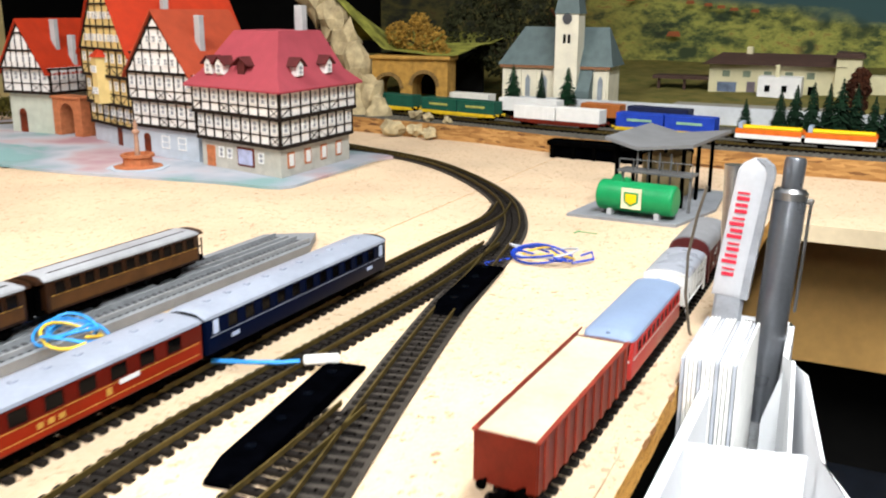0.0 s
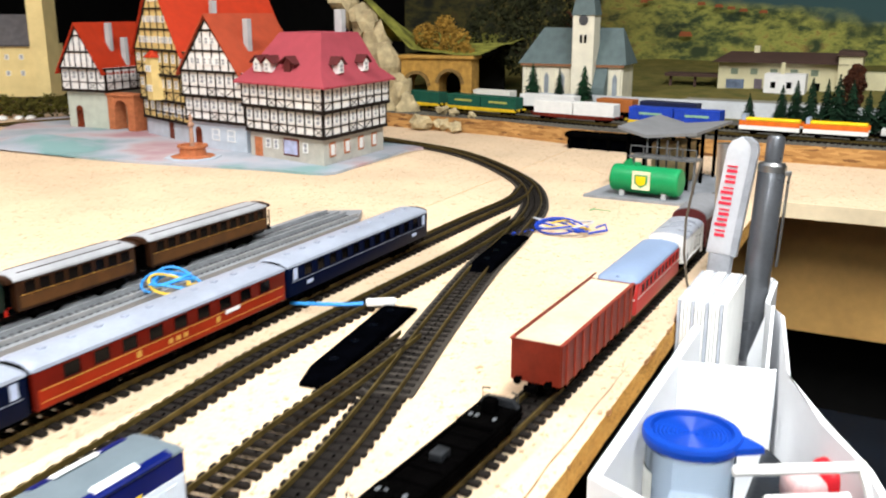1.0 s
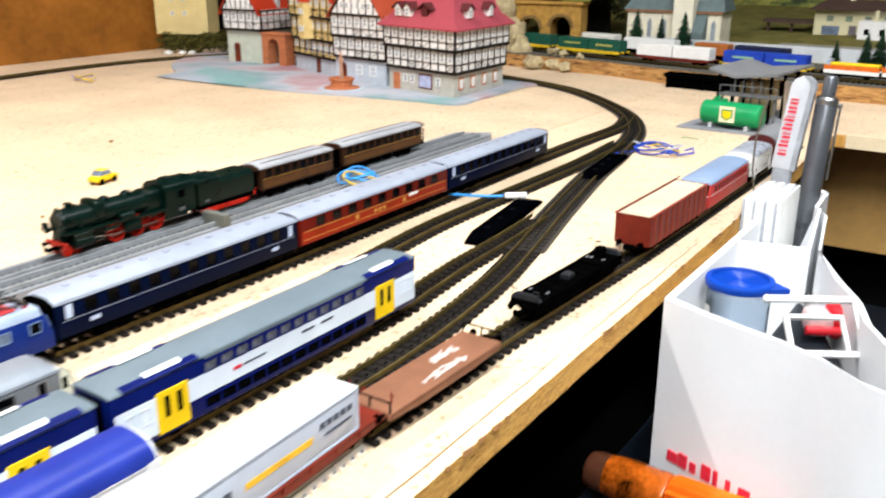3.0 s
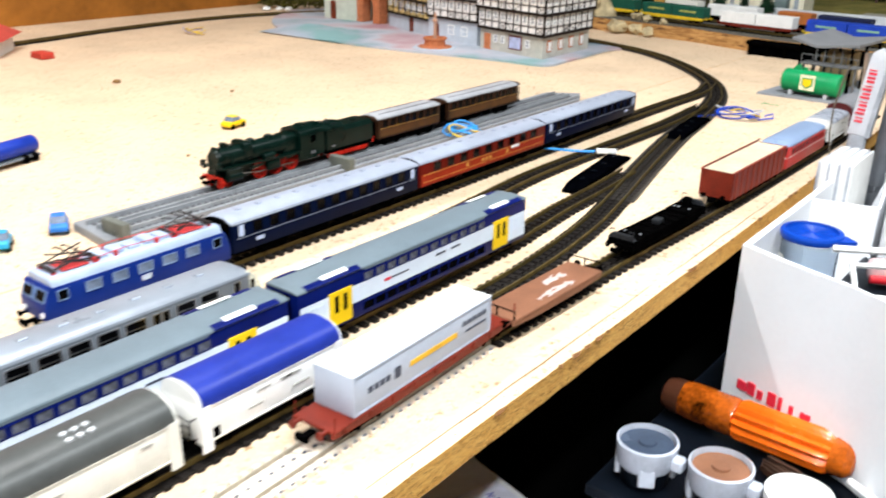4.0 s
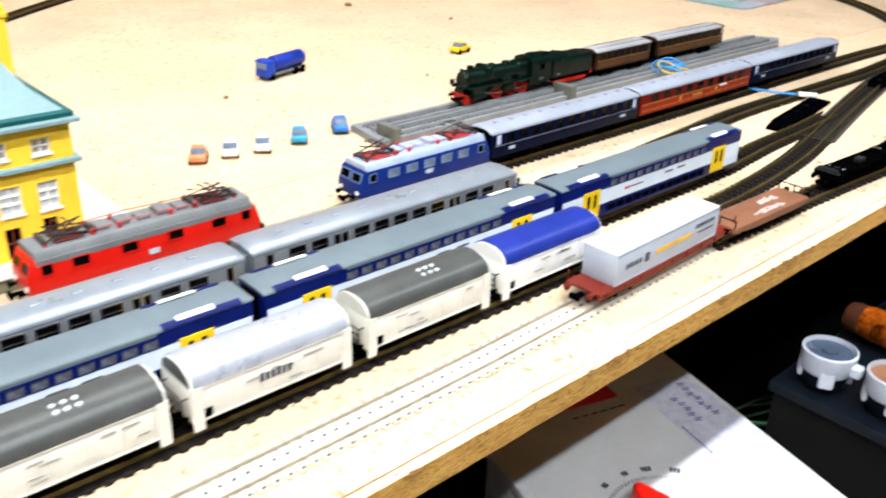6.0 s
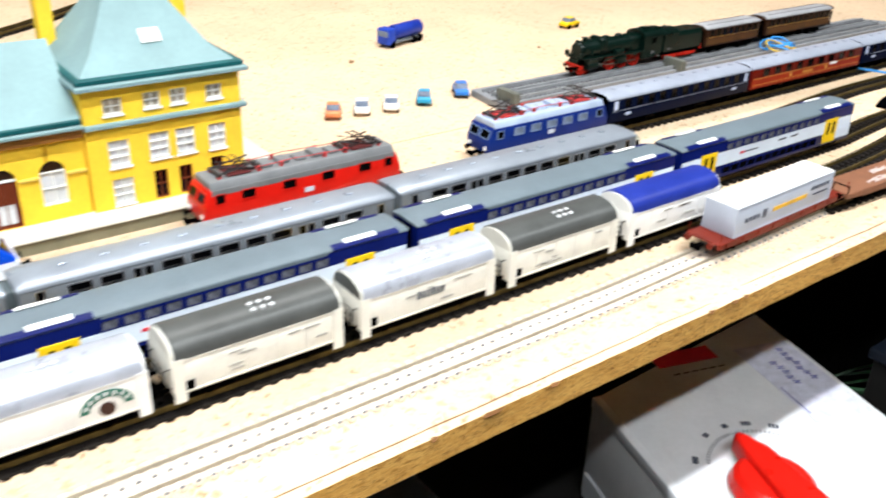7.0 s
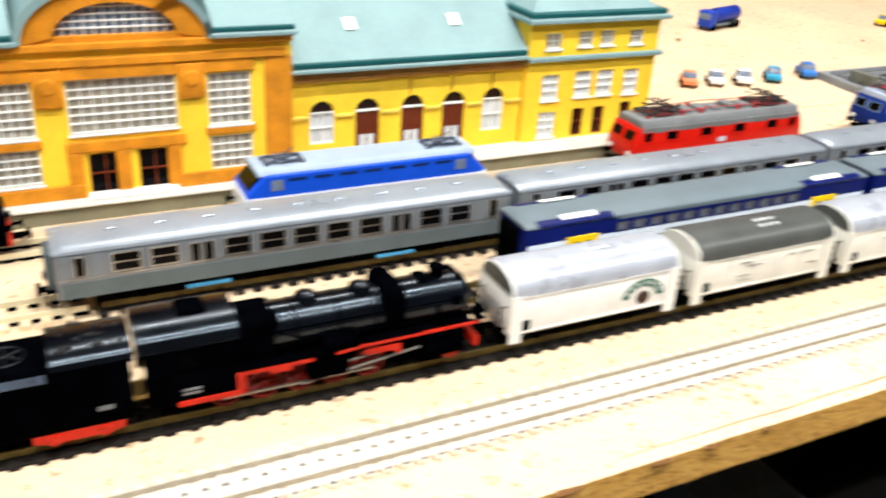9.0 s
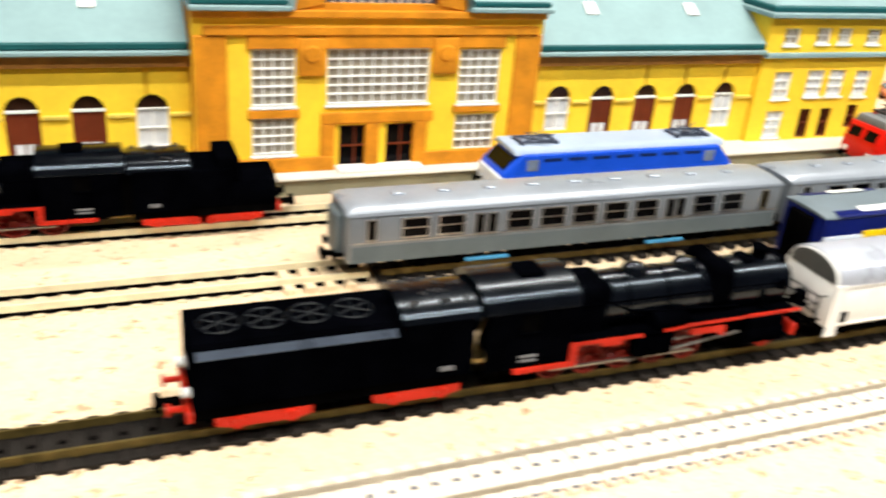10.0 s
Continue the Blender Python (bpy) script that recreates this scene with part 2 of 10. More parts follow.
def mesh_of(name, bm, mats):
    me = bpy.data.meshes.new(name)
    bm.normal_update()
    bm.to_mesh(me)
    bm.free()
    for m in (mats if isinstance(mats, (list, tuple)) else [mats]):
        me.materials.append(m)
    me.polygons.foreach_set("use_smooth", [True] * len(me.polygons))
    me.set_sharp_from_angle(angle=radians(32))
    return me


def part(name, bm, mats, parent=None, label="", m=None):
    ob = new(name, bm if isinstance(bm, bpy.types.Mesh) else mesh_of(name, bm, mats))
    if parent is not None:
        ob.parent = parent
    if m is not None:
        ob.matrix_basis = m
    if label:
        tagged(ob, label)
    return ob


def thing(name, m, label, category, group="", kind=""):
    ob = new(name)
    ob.empty_display_size = 0.02
    ob.matrix_basis = m
    return tagged(ob, label, category, group, kind)


def solo(name, bm, mats, label, category, m=None, group="", kind=""):
    ob = part(name, bm, mats, None, "", m)
    return tagged(ob, label, category, group, kind)


def spline(pts, step=0.012):
    """Even points along a smooth curve through pts, in the plane."""
    P = [Vector(p) for p in pts]
    P = [2 * P[0] - P[1]] + P + [2 * P[-1] - P[-2]]
    raw = []
    for i in range(1, len(P) - 2):
        a, b, c, d = P[i - 1:i + 3]
        for k in range(24):
            t = k / 24
            raw.append(0.5 * ((2 * b) + (c - a) * t + (2 * a - 5 * b + 4 * c - d) * t * t + (3 * b - a - 3 * c + d) * t ** 3))
    raw.append(P[-2])
    out, left = [raw[0]], step
    for a, b in zip(raw, raw[1:]):
        seg = (b - a).length
        while seg >= left and seg > 0:
            a = a + (b - a) * (left / seg)
            out.append(a.copy())
            seg = (b - a).length
            left = step
        left -= seg
    return out


# ---- the layout board and room ----
def edge_x(y):
    return 0.002 - 0.012 * y


def slab(bm, outline, z0, z1):
    A = [bm.verts.new((x, y, z1)) for x, y in outline]
    C = [bm.verts.new((x, y, z0)) for x, y in outline]
    bm.faces.new(A).material_index = 0
    bm.faces.new(C[::-1]).material_index = 1
    n = len(outline)
    for i in range(n):
        j = (i + 1) % n
        bm.faces.new((A[j], A[i], C[i], C[j])).material_index = 1
    bmesh.ops.recalc_face_normals(bm, faces=bm.faces[:])
    return bm


def jag(x, y):
    return edge_x(y) + 0.0005 * noise.noise(Vector((x * 3, y * 38, 0.3))) + 0.0004 * noise.noise(Vector((0, y * 160, 3)))


front_edge = [(jag(0, -1.7 + 0.01 * k), -1.7 + 0.01 * k) for k in range(0, 286)]
b1 = slab(B(), front_edge + [(0.9, 1.162), (0.9, 1.60), (-0.3840, 1.60), (-0.3840, -1.7)], -0.019, 0.0)
tagged(part("table_board", b1, [M_BOARD, M_EDGE]), "pale raw chipboard table top with a rough cut edge", "table", kind="structure")
b2 = slab(B(), [(-0.3858, -1.7), (-0.3858, 1.60), (-2.1, 1.60), (-2.1, -1.7)], -0.019, -0.0004)
tagged(part("table_board", b2, [M_BOARD, M_EDGE]), "second raw chipboard sheet butted against the first", "table", kind="structure")

# the thin crack that runs along the board's edge
for ya, yb, off in ((-0.62, -0.16, 0.0075), (-0.12, 0.22, 0.0105), (0.25, 0.52, 0.009)):
    bm = B()
    prev = None
    n = int((yb - ya) / 0.008)
    for k in range(n + 1):
        y = ya + (yb - ya) * k / n
        w_ = 0.0004 * math.sin(math.pi * k / n) * (1.0 + 0.7 * noise.noise(Vector((1, y * 60, off))))
        x = edge_x(y) - off + 0.0011 * noise.noise(Vector((4, y * 26, off)))
        cur = [bm.verts.new((x - w_, y, 0.0001)), bm.verts.new((x + w_, y, 0.0001)), bm.verts.new((x + w_, y, 0.0005)), bm.verts.new((x - w_, y, 0.0005))]
        if prev:
            for i in range(4):
                bm.faces.new((prev[i], prev[(i + 1) % 4], cur[(i + 1) % 4], cur[i]))
        prev = cur
    bmesh.ops.recalc_face_normals(bm, faces=bm.faces[:])
    tagged(part("edge_crack", bm, mat("crack_brown", (0.22, 0.12, 0.05), 0.9)), "thin brown split line along the board edge", "crack", kind="structure")
# chips broken out of the arris
rng = random.Random(21)
bm = B()
for k in range(46):
    y = rng.uniform(-1.2, 0.95)
    L_, w_ = rng.uniform(0.003, 0.016), rng.uniform(0.0008, 0.0022)
    x = edge_x(y) + 0.0008
    vs = [bm.verts.new(p) for p in ((x - w_, y, 0.0004), (x - w_ * 0.6, y + L_ * 0.4, 0.0005), (x - w_ * 0.2, y + L_, 0.0004), (x + 0.0009, y + L_ * 0.6, -0.0012), (x + 0.0009, y - L_ * 0.1, -0.0010))]
    bm.faces.new(vs)
tagged(part("edge_chips", bm, mat("chip_dark_wood", (0.20, 0.09, 0.03), 0.9)), "small dark chips along the sawn edge", "chips", kind="stuff")

# Near-black colours hold the shade of the unlit room and under the table.
M_SHADEWALL = mat("shade_black_wall", (0.009, 0.0085, 0.008), 0.9, 0, 0.2, 4, spec=0.1)
M_FLOOR = mat("shade_black_floor", (0.010, 0.0095, 0.009), 0.8, 0, 0.2, 6)
tagged(part("floor", box(B(), -3.4, -3.2, -0.92, 2.6, 3.6, -0.90), M_FLOOR), "workshop floor with the under-table shade in its near-black colour", "floor", kind="structure")
tagged(part("wall_north", box(B(), -3.4, 3.5, -0.90, 2.6, 3.6, 2.2), M_SHADEWALL), "end wall coloured near-black for the unlit room", "wall", kind="structure")
tagged(part("wall_west", box(B(), -3.5, -3.2, -0.90, -3.4, 3.6, 2.2), M_SHADEWALL), "side wall coloured near-black for the unlit room", "wall", kind="structure")
tagged(part("wall_east", box(B(), 2.6, -3.2, -0.90, 2.7, 3.6, 2.2), mat("plaster_wall", (0.16, 0.155, 0.145), 0.9, 0, 0.05, 4)), "plain plaster wall behind the camera", "wall", kind="structure")
tagged(part("wall_south", box(B(), -3.4, -3.3, -0.90, 2.6, -3.2, 2.2), MATS["plaster_wall"]), "plain plaster wall", "wall", kind="structure")
tagged(part("ceiling", box(B(), -3.5, -3.3, 2.2, 2.7, 3.6, 2.3), mat("ceiling_paint", (0.14, 0.14, 0.135), 0.9, 0, 0.05, 3)), "plain painted ceiling", "ceiling", kind="structure")
M_PANEL = mat("brown_wood_panel", (0.34, 0.125, 0.018), 0.45, 0, 0.2, 7, 0.1, 60)
tagged(part("wall_panel", box(B(), -1.86, -1.2, -0.019, -1.80, 1.385, 0.9), M_PANEL), "orange-brown wooden cabinet side behind the layout", "wall panel", kind="structure")

# ---- tracks ----
RAILTOP = 0.0062


def offset_line(pts, off):
    out = []
    for i, p in enumerate(pts):
        d = (pts[min(i + 1, len(pts) - 1)] - pts[max(i - 1, 0)]).normalized()
        out.append(p + Vector((d.y, -d.x)) * off)
    return out


def rail_mesh(pts, off, z0, z1, half):
    bm = B()
    line_a, line_b = offset_line(pts, off - half), offset_line(pts, off + half)
    prev = None
    for a, b in zip(line_a, line_b):
        row = [bm.verts.new((a.x, a.y, z0)), bm.verts.new((a.x, a.y, z1)), bm.verts.new((b.x, b.y, z1)), bm.verts.new((b.x, b.y, z0))]
        if prev:
            for i in range(4):
                j = (i + 1) % 4
                bm.faces.new((prev[i], prev[j], row[j], row[i]))
        else:
            bm.faces.new(row)
        prev = row
    bm.faces.new(prev[::-1])
    bmesh.ops.recalc_face_normals(bm, faces=bm.faces[:])
    return bm


sleeper_bm = rbox(B(), -0.0150, -0.0026, 0.0, 0.0150, 0.0026, 0.0030, 0.0005, 1)
sleeper_fine = rbox(B(), -0.0150, -0.0022, 0.0, 0.0150, 0.0022, 0.0030, 0.0005, 1)
SLEEPER = {"dark": mesh_of("sleeper", sleeper_bm.copy(), M_SLEEP), "pale": mesh_of("sleeper", sleeper_fine, M_SLEEPPALE), "board": mesh_of("sleeper", rbox(B(), -0.0110, -0.0020, 0.0, 0.0110, 0.0020, 0.0008, 0.0002, 1), M_SLEEPBOARD)}


def track(ctrl, label, separate=None, pale=None, z=0.0, dark_base=False):
    """Two rails, sleepers and centre contact studs along a smooth line; pale track adds dark dots at the sleeper ends.
    separate: stretch of y whose sleepers are single parts.
    """
    pitch = 0.0081 if pale == "all" else 0.0104
    wide = 0.0022 if pale == "all" else 0.0026
    pts = spline(ctrl, pitch)
    root = thing("model_track", pose(0, 0, z), label, "model track")
    rm = M_RAILPALE if pale == "all" else M_RAIL
    if pale == "bright":
        rm = M_RAILCREAM
    for off in (-0.00825, 0.00825):
        part("rail", rail_mesh(pts, off, 0.0028, RAILTOP - 0.0008 if pale == "all" else RAILTOP, 0.0004 if pale == "all" else 0.0006), rm, root)
        # Black strip draws the shadow line along each cream rail.
        if pale == "bright":
            part("rail_foot", rail_mesh(pts, off - 0.0006, 0.0002, 0.0030, 0.0009), M_UNDER, root)
    rest, studs = B(), B()
    count = 0
    rows = (-0.0012, 0.0140) if pale == "all" else (0.0,)
    for i, p in enumerate(pts[:-1]):
        d = pts[i + 1] - p
        m = pose(p.x, p.y, 0, 0, 0, math.degrees(math.atan2(d.y, d.x)) - 90)
        if separate and separate[0] <= p.y <= separate[1] and count < 300:
            part("sleeper", SLEEPER["pale" if pale == "all" else "board" if pale == "bright" else "dark"], None, root, m=m)
            count += 1
        else:
            t = box(bmesh.new(), -0.015, -wide, 0, 0.015, wide, 0.003)
            bmesh.ops.transform(t, matrix=m, verts=t.verts[:])
            for f in t.faces:
                rest.faces.new([rest.verts.new(v.co) for v in f.verts])
            t.free()
        for sx in rows:
            t = box(bmesh.new(), sx - 0.0007, -0.0011, 0.003, sx + 0.0007, 0.0011, 0.0038)
            bmesh.ops.transform(t, matrix=m, verts=t.verts[:])
            for f in t.faces:
                studs.faces.new([studs.verts.new(v.co) for v in f.verts])
            t.free()
    if len(rest.faces):
        tagged(part("sleepers", rest, M_SLEEPPALE if pale == "all" else M_SLEEPBOARD if pale == "bright" else M_SLEEP, root), kind="stuff")
    else:
        rest.free()
    if pale == "bright":
        studs.free()
    else:
        tagged(part("contact_studs", studs, M_STUD if pale else M_UNDER, root, "small dark centre contact studs, plus sleeper-end dots on pale track"), kind="stuff")
    if pale == "all":
        part("roadbed", rail_mesh(pts, 0.0, 0.0, 0.0021, 0.0118), mat("track_dust_pale", (0.70, 0.62, 0.53), 0.85, 0, 0.12, 150), root, "pale dusty bed between the sleepers")
    # Dark strip stands in for the shade between sleepers and beside the rails.
    if separate and not pale:
        bed = [p for p in pts if p.x > -0.45]
        if len(bed) > 3:
            part("roadbed", rail_mesh(bed, 0.0, 0.0, 0.0014, 0.0128 if "main line" in label else 0.0086), mat("track_shade_dark", (0.012, 0.009, 0.007), 0.8, 0, 0.25, 120), root, "dark strip holding the shade among rails and sleepers")
    if dark_base:
        part("roadbed", rail_mesh(pts, 0.0, 0.0, 0.0022, 0.019), mat("track_roadbed_dark", (0.05, 0.042, 0.034), 0.7, 0, 0.2, 120), root)
    return pts


SIDING = [(-0.0495, -0.14), (-0.0575, 0.05), (-0.0535, 0.25), (-0.046, 0.43), (-0.042, 0.65), (-0.041, 0.85), (-0.044, 1.03)]
SIDING_PALE = [(-0.041, -1.65), (-0.0405, -0.9), (-0.0420, -0.58), (-0.0455, -0.27), (-0.0500, -0.14), (-0.0575, 0.055)]
MAIN = [(-0.099, -1.65), (-0.099, -0.9), (-0.0985, -0.3), (-0.098, 0.05), (-0.101, 0.18), (-0.115, 0.30), (-0.136, 0.40), (-0.170, 0.54), (-0.203, 0.69), (-0.228, 0.83), (-0.268, 0.99), (-0.355, 1.145), (-0.52, 1.305), (-0.70, 1.385), (-0.95, 1.46), (-1.25, 1.50), (-1.46, 1.42), (-1.57, 1.23), (-1.605, 1.02), (-1.585, 0.75), (-1.545, 0.55), (-1.49, 0.25), (-1.35, 0.02), (-1.15, -0.22), (-1.02, -0.37), (-0.95, -0.50), (-0.90, -0.75)]
DD = [(-0.148, -0.75), (-0.148, -0.2), (-0.149, 0.18), (-0.154, 0.26), (-0.161, 0.33), (-0.165, 0.41), (-0.172, 0.50)]
SILV_BRIGHT = [(-0.211, -1.65), (-0.211, -1.2), (-0.211, -0.815)]
SILV = [(-0.211, -0.811), (-0.211, -0.6), (-0.213, 0.0), (-0.232, 0.25), (-0.246, 0.42), (-0.244, 0.60), (-0.243, 0.75), (-0.252, 0.90)]
STAT_PALE = [(-0.286, -1.65), (-0.286, -0.6), (-0.2905, -0.33), (-0.2955, -0.05), (-0.296, 0.02)]
STAT = [(-0.296, 0.023), (-0.2965, 0.3), (-0.300, 0.65), (-0.300, 0.85), (-0.298, 1.00), (-0.318, 1.09)]

track(SIDING_PALE, "bright straight siding track with pale dusty sleepers", (-0.95, 0.06), pale="all")
track([(-0.0575, 0.057)] + SIDING[2:], "straight model siding track with dark sleepers", (0.05, 0.7))
track(MAIN, "long model main line track with dark sleepers and a wide curve", (-1.05, 0.5))
track(DD, "parallel model track joining the main line at a turnout", None)
track(SILV, "parallel model track behind the double-decker coaches", (-1.0, 0.0))
track(SILV_BRIGHT, "model track on the bare board, rail sheen painted cream", (-1.3, -0.86), pale="bright")
track(STAT, "model station track under the express coaches", None)
track(STAT_PALE, "model track beside the grey platform, rail sheen painted cream", (-1.3, -0.15), pale="bright")
curve_bed = spline(MAIN[6:18], 0.02)
tagged(part("curve_roadbed", rail_mesh(curve_bed, 0.0, 0.0004, 0.0021, 0.018), mat("track_roadbed_dark", (0.05, 0.042, 0.034), 0.7, 0, 0.2, 120)), "dark moulded roadbed under the curved track", "track bed")

# ---- railway vehicles ----


def wheelset(parent, y, r=0.0055, mat_wheel=None, name="wheelset", gauge=0.0165):
    bm = B()
    for s in (-1, 1):
        x = s * gauge / 2
        cyl(bm, (x - 0.0013, y, r), (x + 0.0013, y, r), r, seg=16)
    cyl(bm, (-gauge / 2, y, r), (gauge / 2, y, r), 0.0012, seg=8)
    return part(name, bm, mat_wheel or M_UNDER, parent)


def bogie(parent, y, half=0.013, r=0.0052, frame_mat=None):
    bm = B()
    for s in (-1, 1):
        prism(bm, [(y - half - 0.004, 0.0065), (y - half, 0.0035), (y - 0.004, 0.0030), (y + 0.004, 0.0030), (y + half, 0.0035), (y + half + 0.004, 0.0065), (y + half, 0.009), (y - half, 0.009)], s * 0.0112 - 0.001, s * 0.0112 + 0.001, "x")
        for k in (-1, 1):
            cyl(bm, (s * 0.012, y + k * half * 0.8, 0.0055), (s * 0.0145, y + k * half * 0.8, 0.0055), 0.0022, seg=8)
    box(bm, -0.010, y - 0.004, 0.005, 0.010, y + 0.004, 0.0095)
    b = part("bogie", bm, frame_mat or M_UNDER, parent)
    for k in (-1, 1):
        wheelset(b, y + k * half * 0.8, r)
    return b


def buffers(parent, y, s, mt=None, z=0.0115):
    for x in (-0.0100, 0.0100):
        bm = cyl(B(), (x, y, z), (x, y + s * 0.006, z), 0.0012, seg=8)
        cyl(bm, (x, y + s * 0.0055, z), (x, y + s * 0.0068, z), 0.0026, seg=12)
        part("buffer", bm, mt or M_UNDER, parent)
    bm = B()
    box(bm, -0.002, min(y, y + s * 0.009), 0.0075, 0.002, max(y, y + s * 0.009), 0.0092)
    box(bm, -0.004, min(y + s * 0.008, y + s * 0.0105), 0.0065, 0.004, max(y + s * 0.008, y + s * 0.0105), 0.0105)
    part("coupler", bm, M_UNDER, parent)


def arc_roof(w, ze, zt, n=10, lip=0.0):
    """Outline of a curved roof: half width w, eaves ze, crown zt."""
    prof = []
    for k in range(n + 1):
        a = math.pi * k / n
        prof.append((-(w + lip) * math.cos(a) if abs(math.cos(a)) < 0.999 else -(w + lip) * math.copysign(1, math.cos(a)), ze + (zt - ze) * math.sin(a) ** 0.75))
    return prof


def lattice(bm, x0, x1, ya, yb, za, zb, t, cols=1, rows=1, tb=None, mi=0):
    """One connected window frame with glazing bars, facing +x: the outer rectangle ya..yb, za..zb, border t, bars tb."""
    tb = tb or t
    def cuts(a, b, n):
        out = [a, a + t]
        for k in range(1, n):
            c = a + t + (b - a - 2 * t) * k / n
            out += [c - tb / 2, c + tb / 2]
        return out + [b - t, b]
    ys, zs = cuts(ya, yb, cols), cuts(za, zb, rows)
    grid = {}

    def V(i, k, x):
        if (i, k, x) not in grid:
            grid[i, k, x] = bm.verts.new((x, ys[i], zs[k]))
        return grid[i, k, x]
    solid = lambda i, k: 0 <= i < len(ys) - 1 and 0 <= k < len(zs) - 1 and (i % 2 == 0 or k % 2 == 0)
    for i in range(len(ys) - 1):
        for k in range(len(zs) - 1):
            if not solid(i, k):
                continue
            faces = [[(i, k, x1), (i + 1, k, x1), (i + 1, k + 1, x1), (i, k + 1, x1)], [(i, k, x0), (i, k + 1, x0), (i + 1, k + 1, x0), (i + 1, k, x0)]]
            if not solid(i - 1, k):
                faces.append([(i, k, x0), (i, k, x1), (i, k + 1, x1), (i, k + 1, x0)])
            if not solid(i + 1, k):
                faces.append([(i + 1, k, x1), (i + 1, k, x0), (i + 1, k + 1, x0), (i + 1, k + 1, x1)])
            if not solid(i, k - 1):
                faces.append([(i, k, x1), (i, k, x0), (i + 1, k, x0), (i + 1, k, x1)])
            if not solid(i, k + 1):
                faces.append([(i, k + 1, x0), (i, k + 1, x1), (i + 1, k + 1, x1), (i + 1, k + 1, x0)])
            for f in faces:
                bm.faces.new([V(*v) for v in f]).material_index = mi
    return bm


PANES = {}


def window_mesh(w, h, frame_t=0.0006, fm=None, gm=None, bar=False, depth=0.0007):
    """A frame and its pane for a side wall that faces +x, centred on the origin. The frame's mesh is returned; its pane is kept beside it."""
    f = frame_t
    bm = lattice(B(), -0.0004, depth, -w / 2 - f, w / 2 + f, -h / 2 - f, h / 2 + f, f, 1, 2 if bar else 1, f * 0.8)
    me = mesh_of("window", bm, fm or M_STEEL)
    PANES[me.name] = mesh_of("pane", box(B(), -0.0003, -w / 2, -h / 2, depth * 0.35, w / 2, h / 2), gm or M_GLASSD)
    return me


def framed(name, me, parent, m):
    """A window on its thing: the frame, with the pane as its part (or beside it where the thing is already a part)."""
    ob = part(name, me, None, parent, m=m)
    if parent.parent is None:
        part("pane", PANES[me.name], None, ob)
    else:
        part("pane", PANES[me.name], None, parent, m=m)
    return ob


def side_windows(parent, me, half_w, places):
    for s in (-1, 1):
        for y, z in places:
            framed("window", me, parent, pose(s * half_w, y, z, 0, 0, 0 if s > 0 else 180))


def band(parent, name, half_w, y0, y1, z0, z1, mt, label="", proud=0.0002):
    for s in (-1, 1):
        bm = box(B(), min(s * half_w, s * (half_w + proud)), y0, z0, max(s * half_w, s * (half_w + proud)), y1, z1)
        part(name, bm, mt, parent, label)


def coach_base(m, name, label, L, half_w, body_mat, roof_mat, ze=0.036, zt=0.0455, zf=0.0105, group="", bog=0.30, endr=0.003, category="model coach"):
    root = thing(name, m, label, category, group)
    bm = B()
    rbox(bm, -half_w, -L / 2, zf, half_w, L / 2, ze, 0.0012, 2)
    part("body", bm, body_mat, root)
    bm = B()
    prof = arc_roof(half_w, ze - 0.0002, zt, 12, 0.0004)
    ys = [(-L / 2 - 0.0006, 0.55), (-L / 2 + 0.0025, 0.85), (-L / 2 + 0.006, 1.0), (L / 2 - 0.006, 1.0), (L / 2 - 0.0025, 0.85), (L / 2 + 0.0006, 0.55)]
    rows = [[bm.verts.new((x * (0.94 + 0.06 * k), y, ze + (z - ze) * k)) for x, z in prof] for y, k in ys]
    for a, b in zip(rows, rows[1:]):
        for i in range(len(prof) - 1):
            bm.faces.new((a[i], a[i + 1], b[i + 1], b[i]))
        bm.faces.new((a[0], b[0], b[-1], a[-1]))
    bm.faces.new(rows[0])
    bm.faces.new(rows[-1][::-1])
    bmesh.ops.recalc_face_normals(bm, faces=bm.faces[:])
    part("roof", bm, roof_mat, root)
    bm = B()
    box(bm, -half_w + 0.002, -L / 2 + 0.004, 0.0082, half_w - 0.002, L / 2 - 0.004, zf)
    box(bm, -half_w + 0.004, -L * 0.14, 0.004, half_w - 0.004, -L * 0.02, zf)
    box(bm, -half_w + 0.003, L * 0.03, 0.0045, half_w - 0.003, L * 0.11, zf)
    part("underframe", bm, M_UNDER, root)
    for s in (-1, 1):
        bogie(root, s * L * bog, 0.0125)
        buffers(root, s * (L / 2 - 0.001), s)
        bm = B()
        rbox(bm, -0.0085, s * (L / 2 - 0.0005), zf + 0.001, 0.0085, s * (L / 2 + 0.0042), ze - 0.002, 0.001)
        part("gangway_bellows", bm, M_GREYLOW if name == "silver_coach" else M_UNDER, root)
    return root


W_SILV = window_mesh(0.0132, 0.0096, 0.0007, M_STEEL, M_GLASSD, True)
W_SILVS = window_mesh(0.0042, 0.0105, 0.0006, M_STEEL, M_GLASSD)
M_GLASSP = mat("window_glass_over_pale_seats", (0.11, 0.115, 0.14), 0.15, 0, 0.3, 160, spec=0.1)
W_NAVY = window_mesh(0.0098, 0.0092, 0.0003, M_NAVY, M_GLASSD)
W_CRIM = window_mesh(0.0122, 0.0088, 0.0004, M_CRIMSON, M_GLASSD)
W_TEAK = window_mesh(0.0092, 0.0088, 0.0005, M_TEAK, M_GLASSD)
W_DD = window_mesh(0.0088, 0.0058, 0.0003, M_DDBLUE, M_GLASSP)
W_DDL = window_mesh(0.0112, 0.0062, 0.0003, M_DDBLUE, M_GLASSD)
W_DDS = window_mesh(0.0052, 0.0085, 0.0005, M_DDWHITE, M_GLASSD)


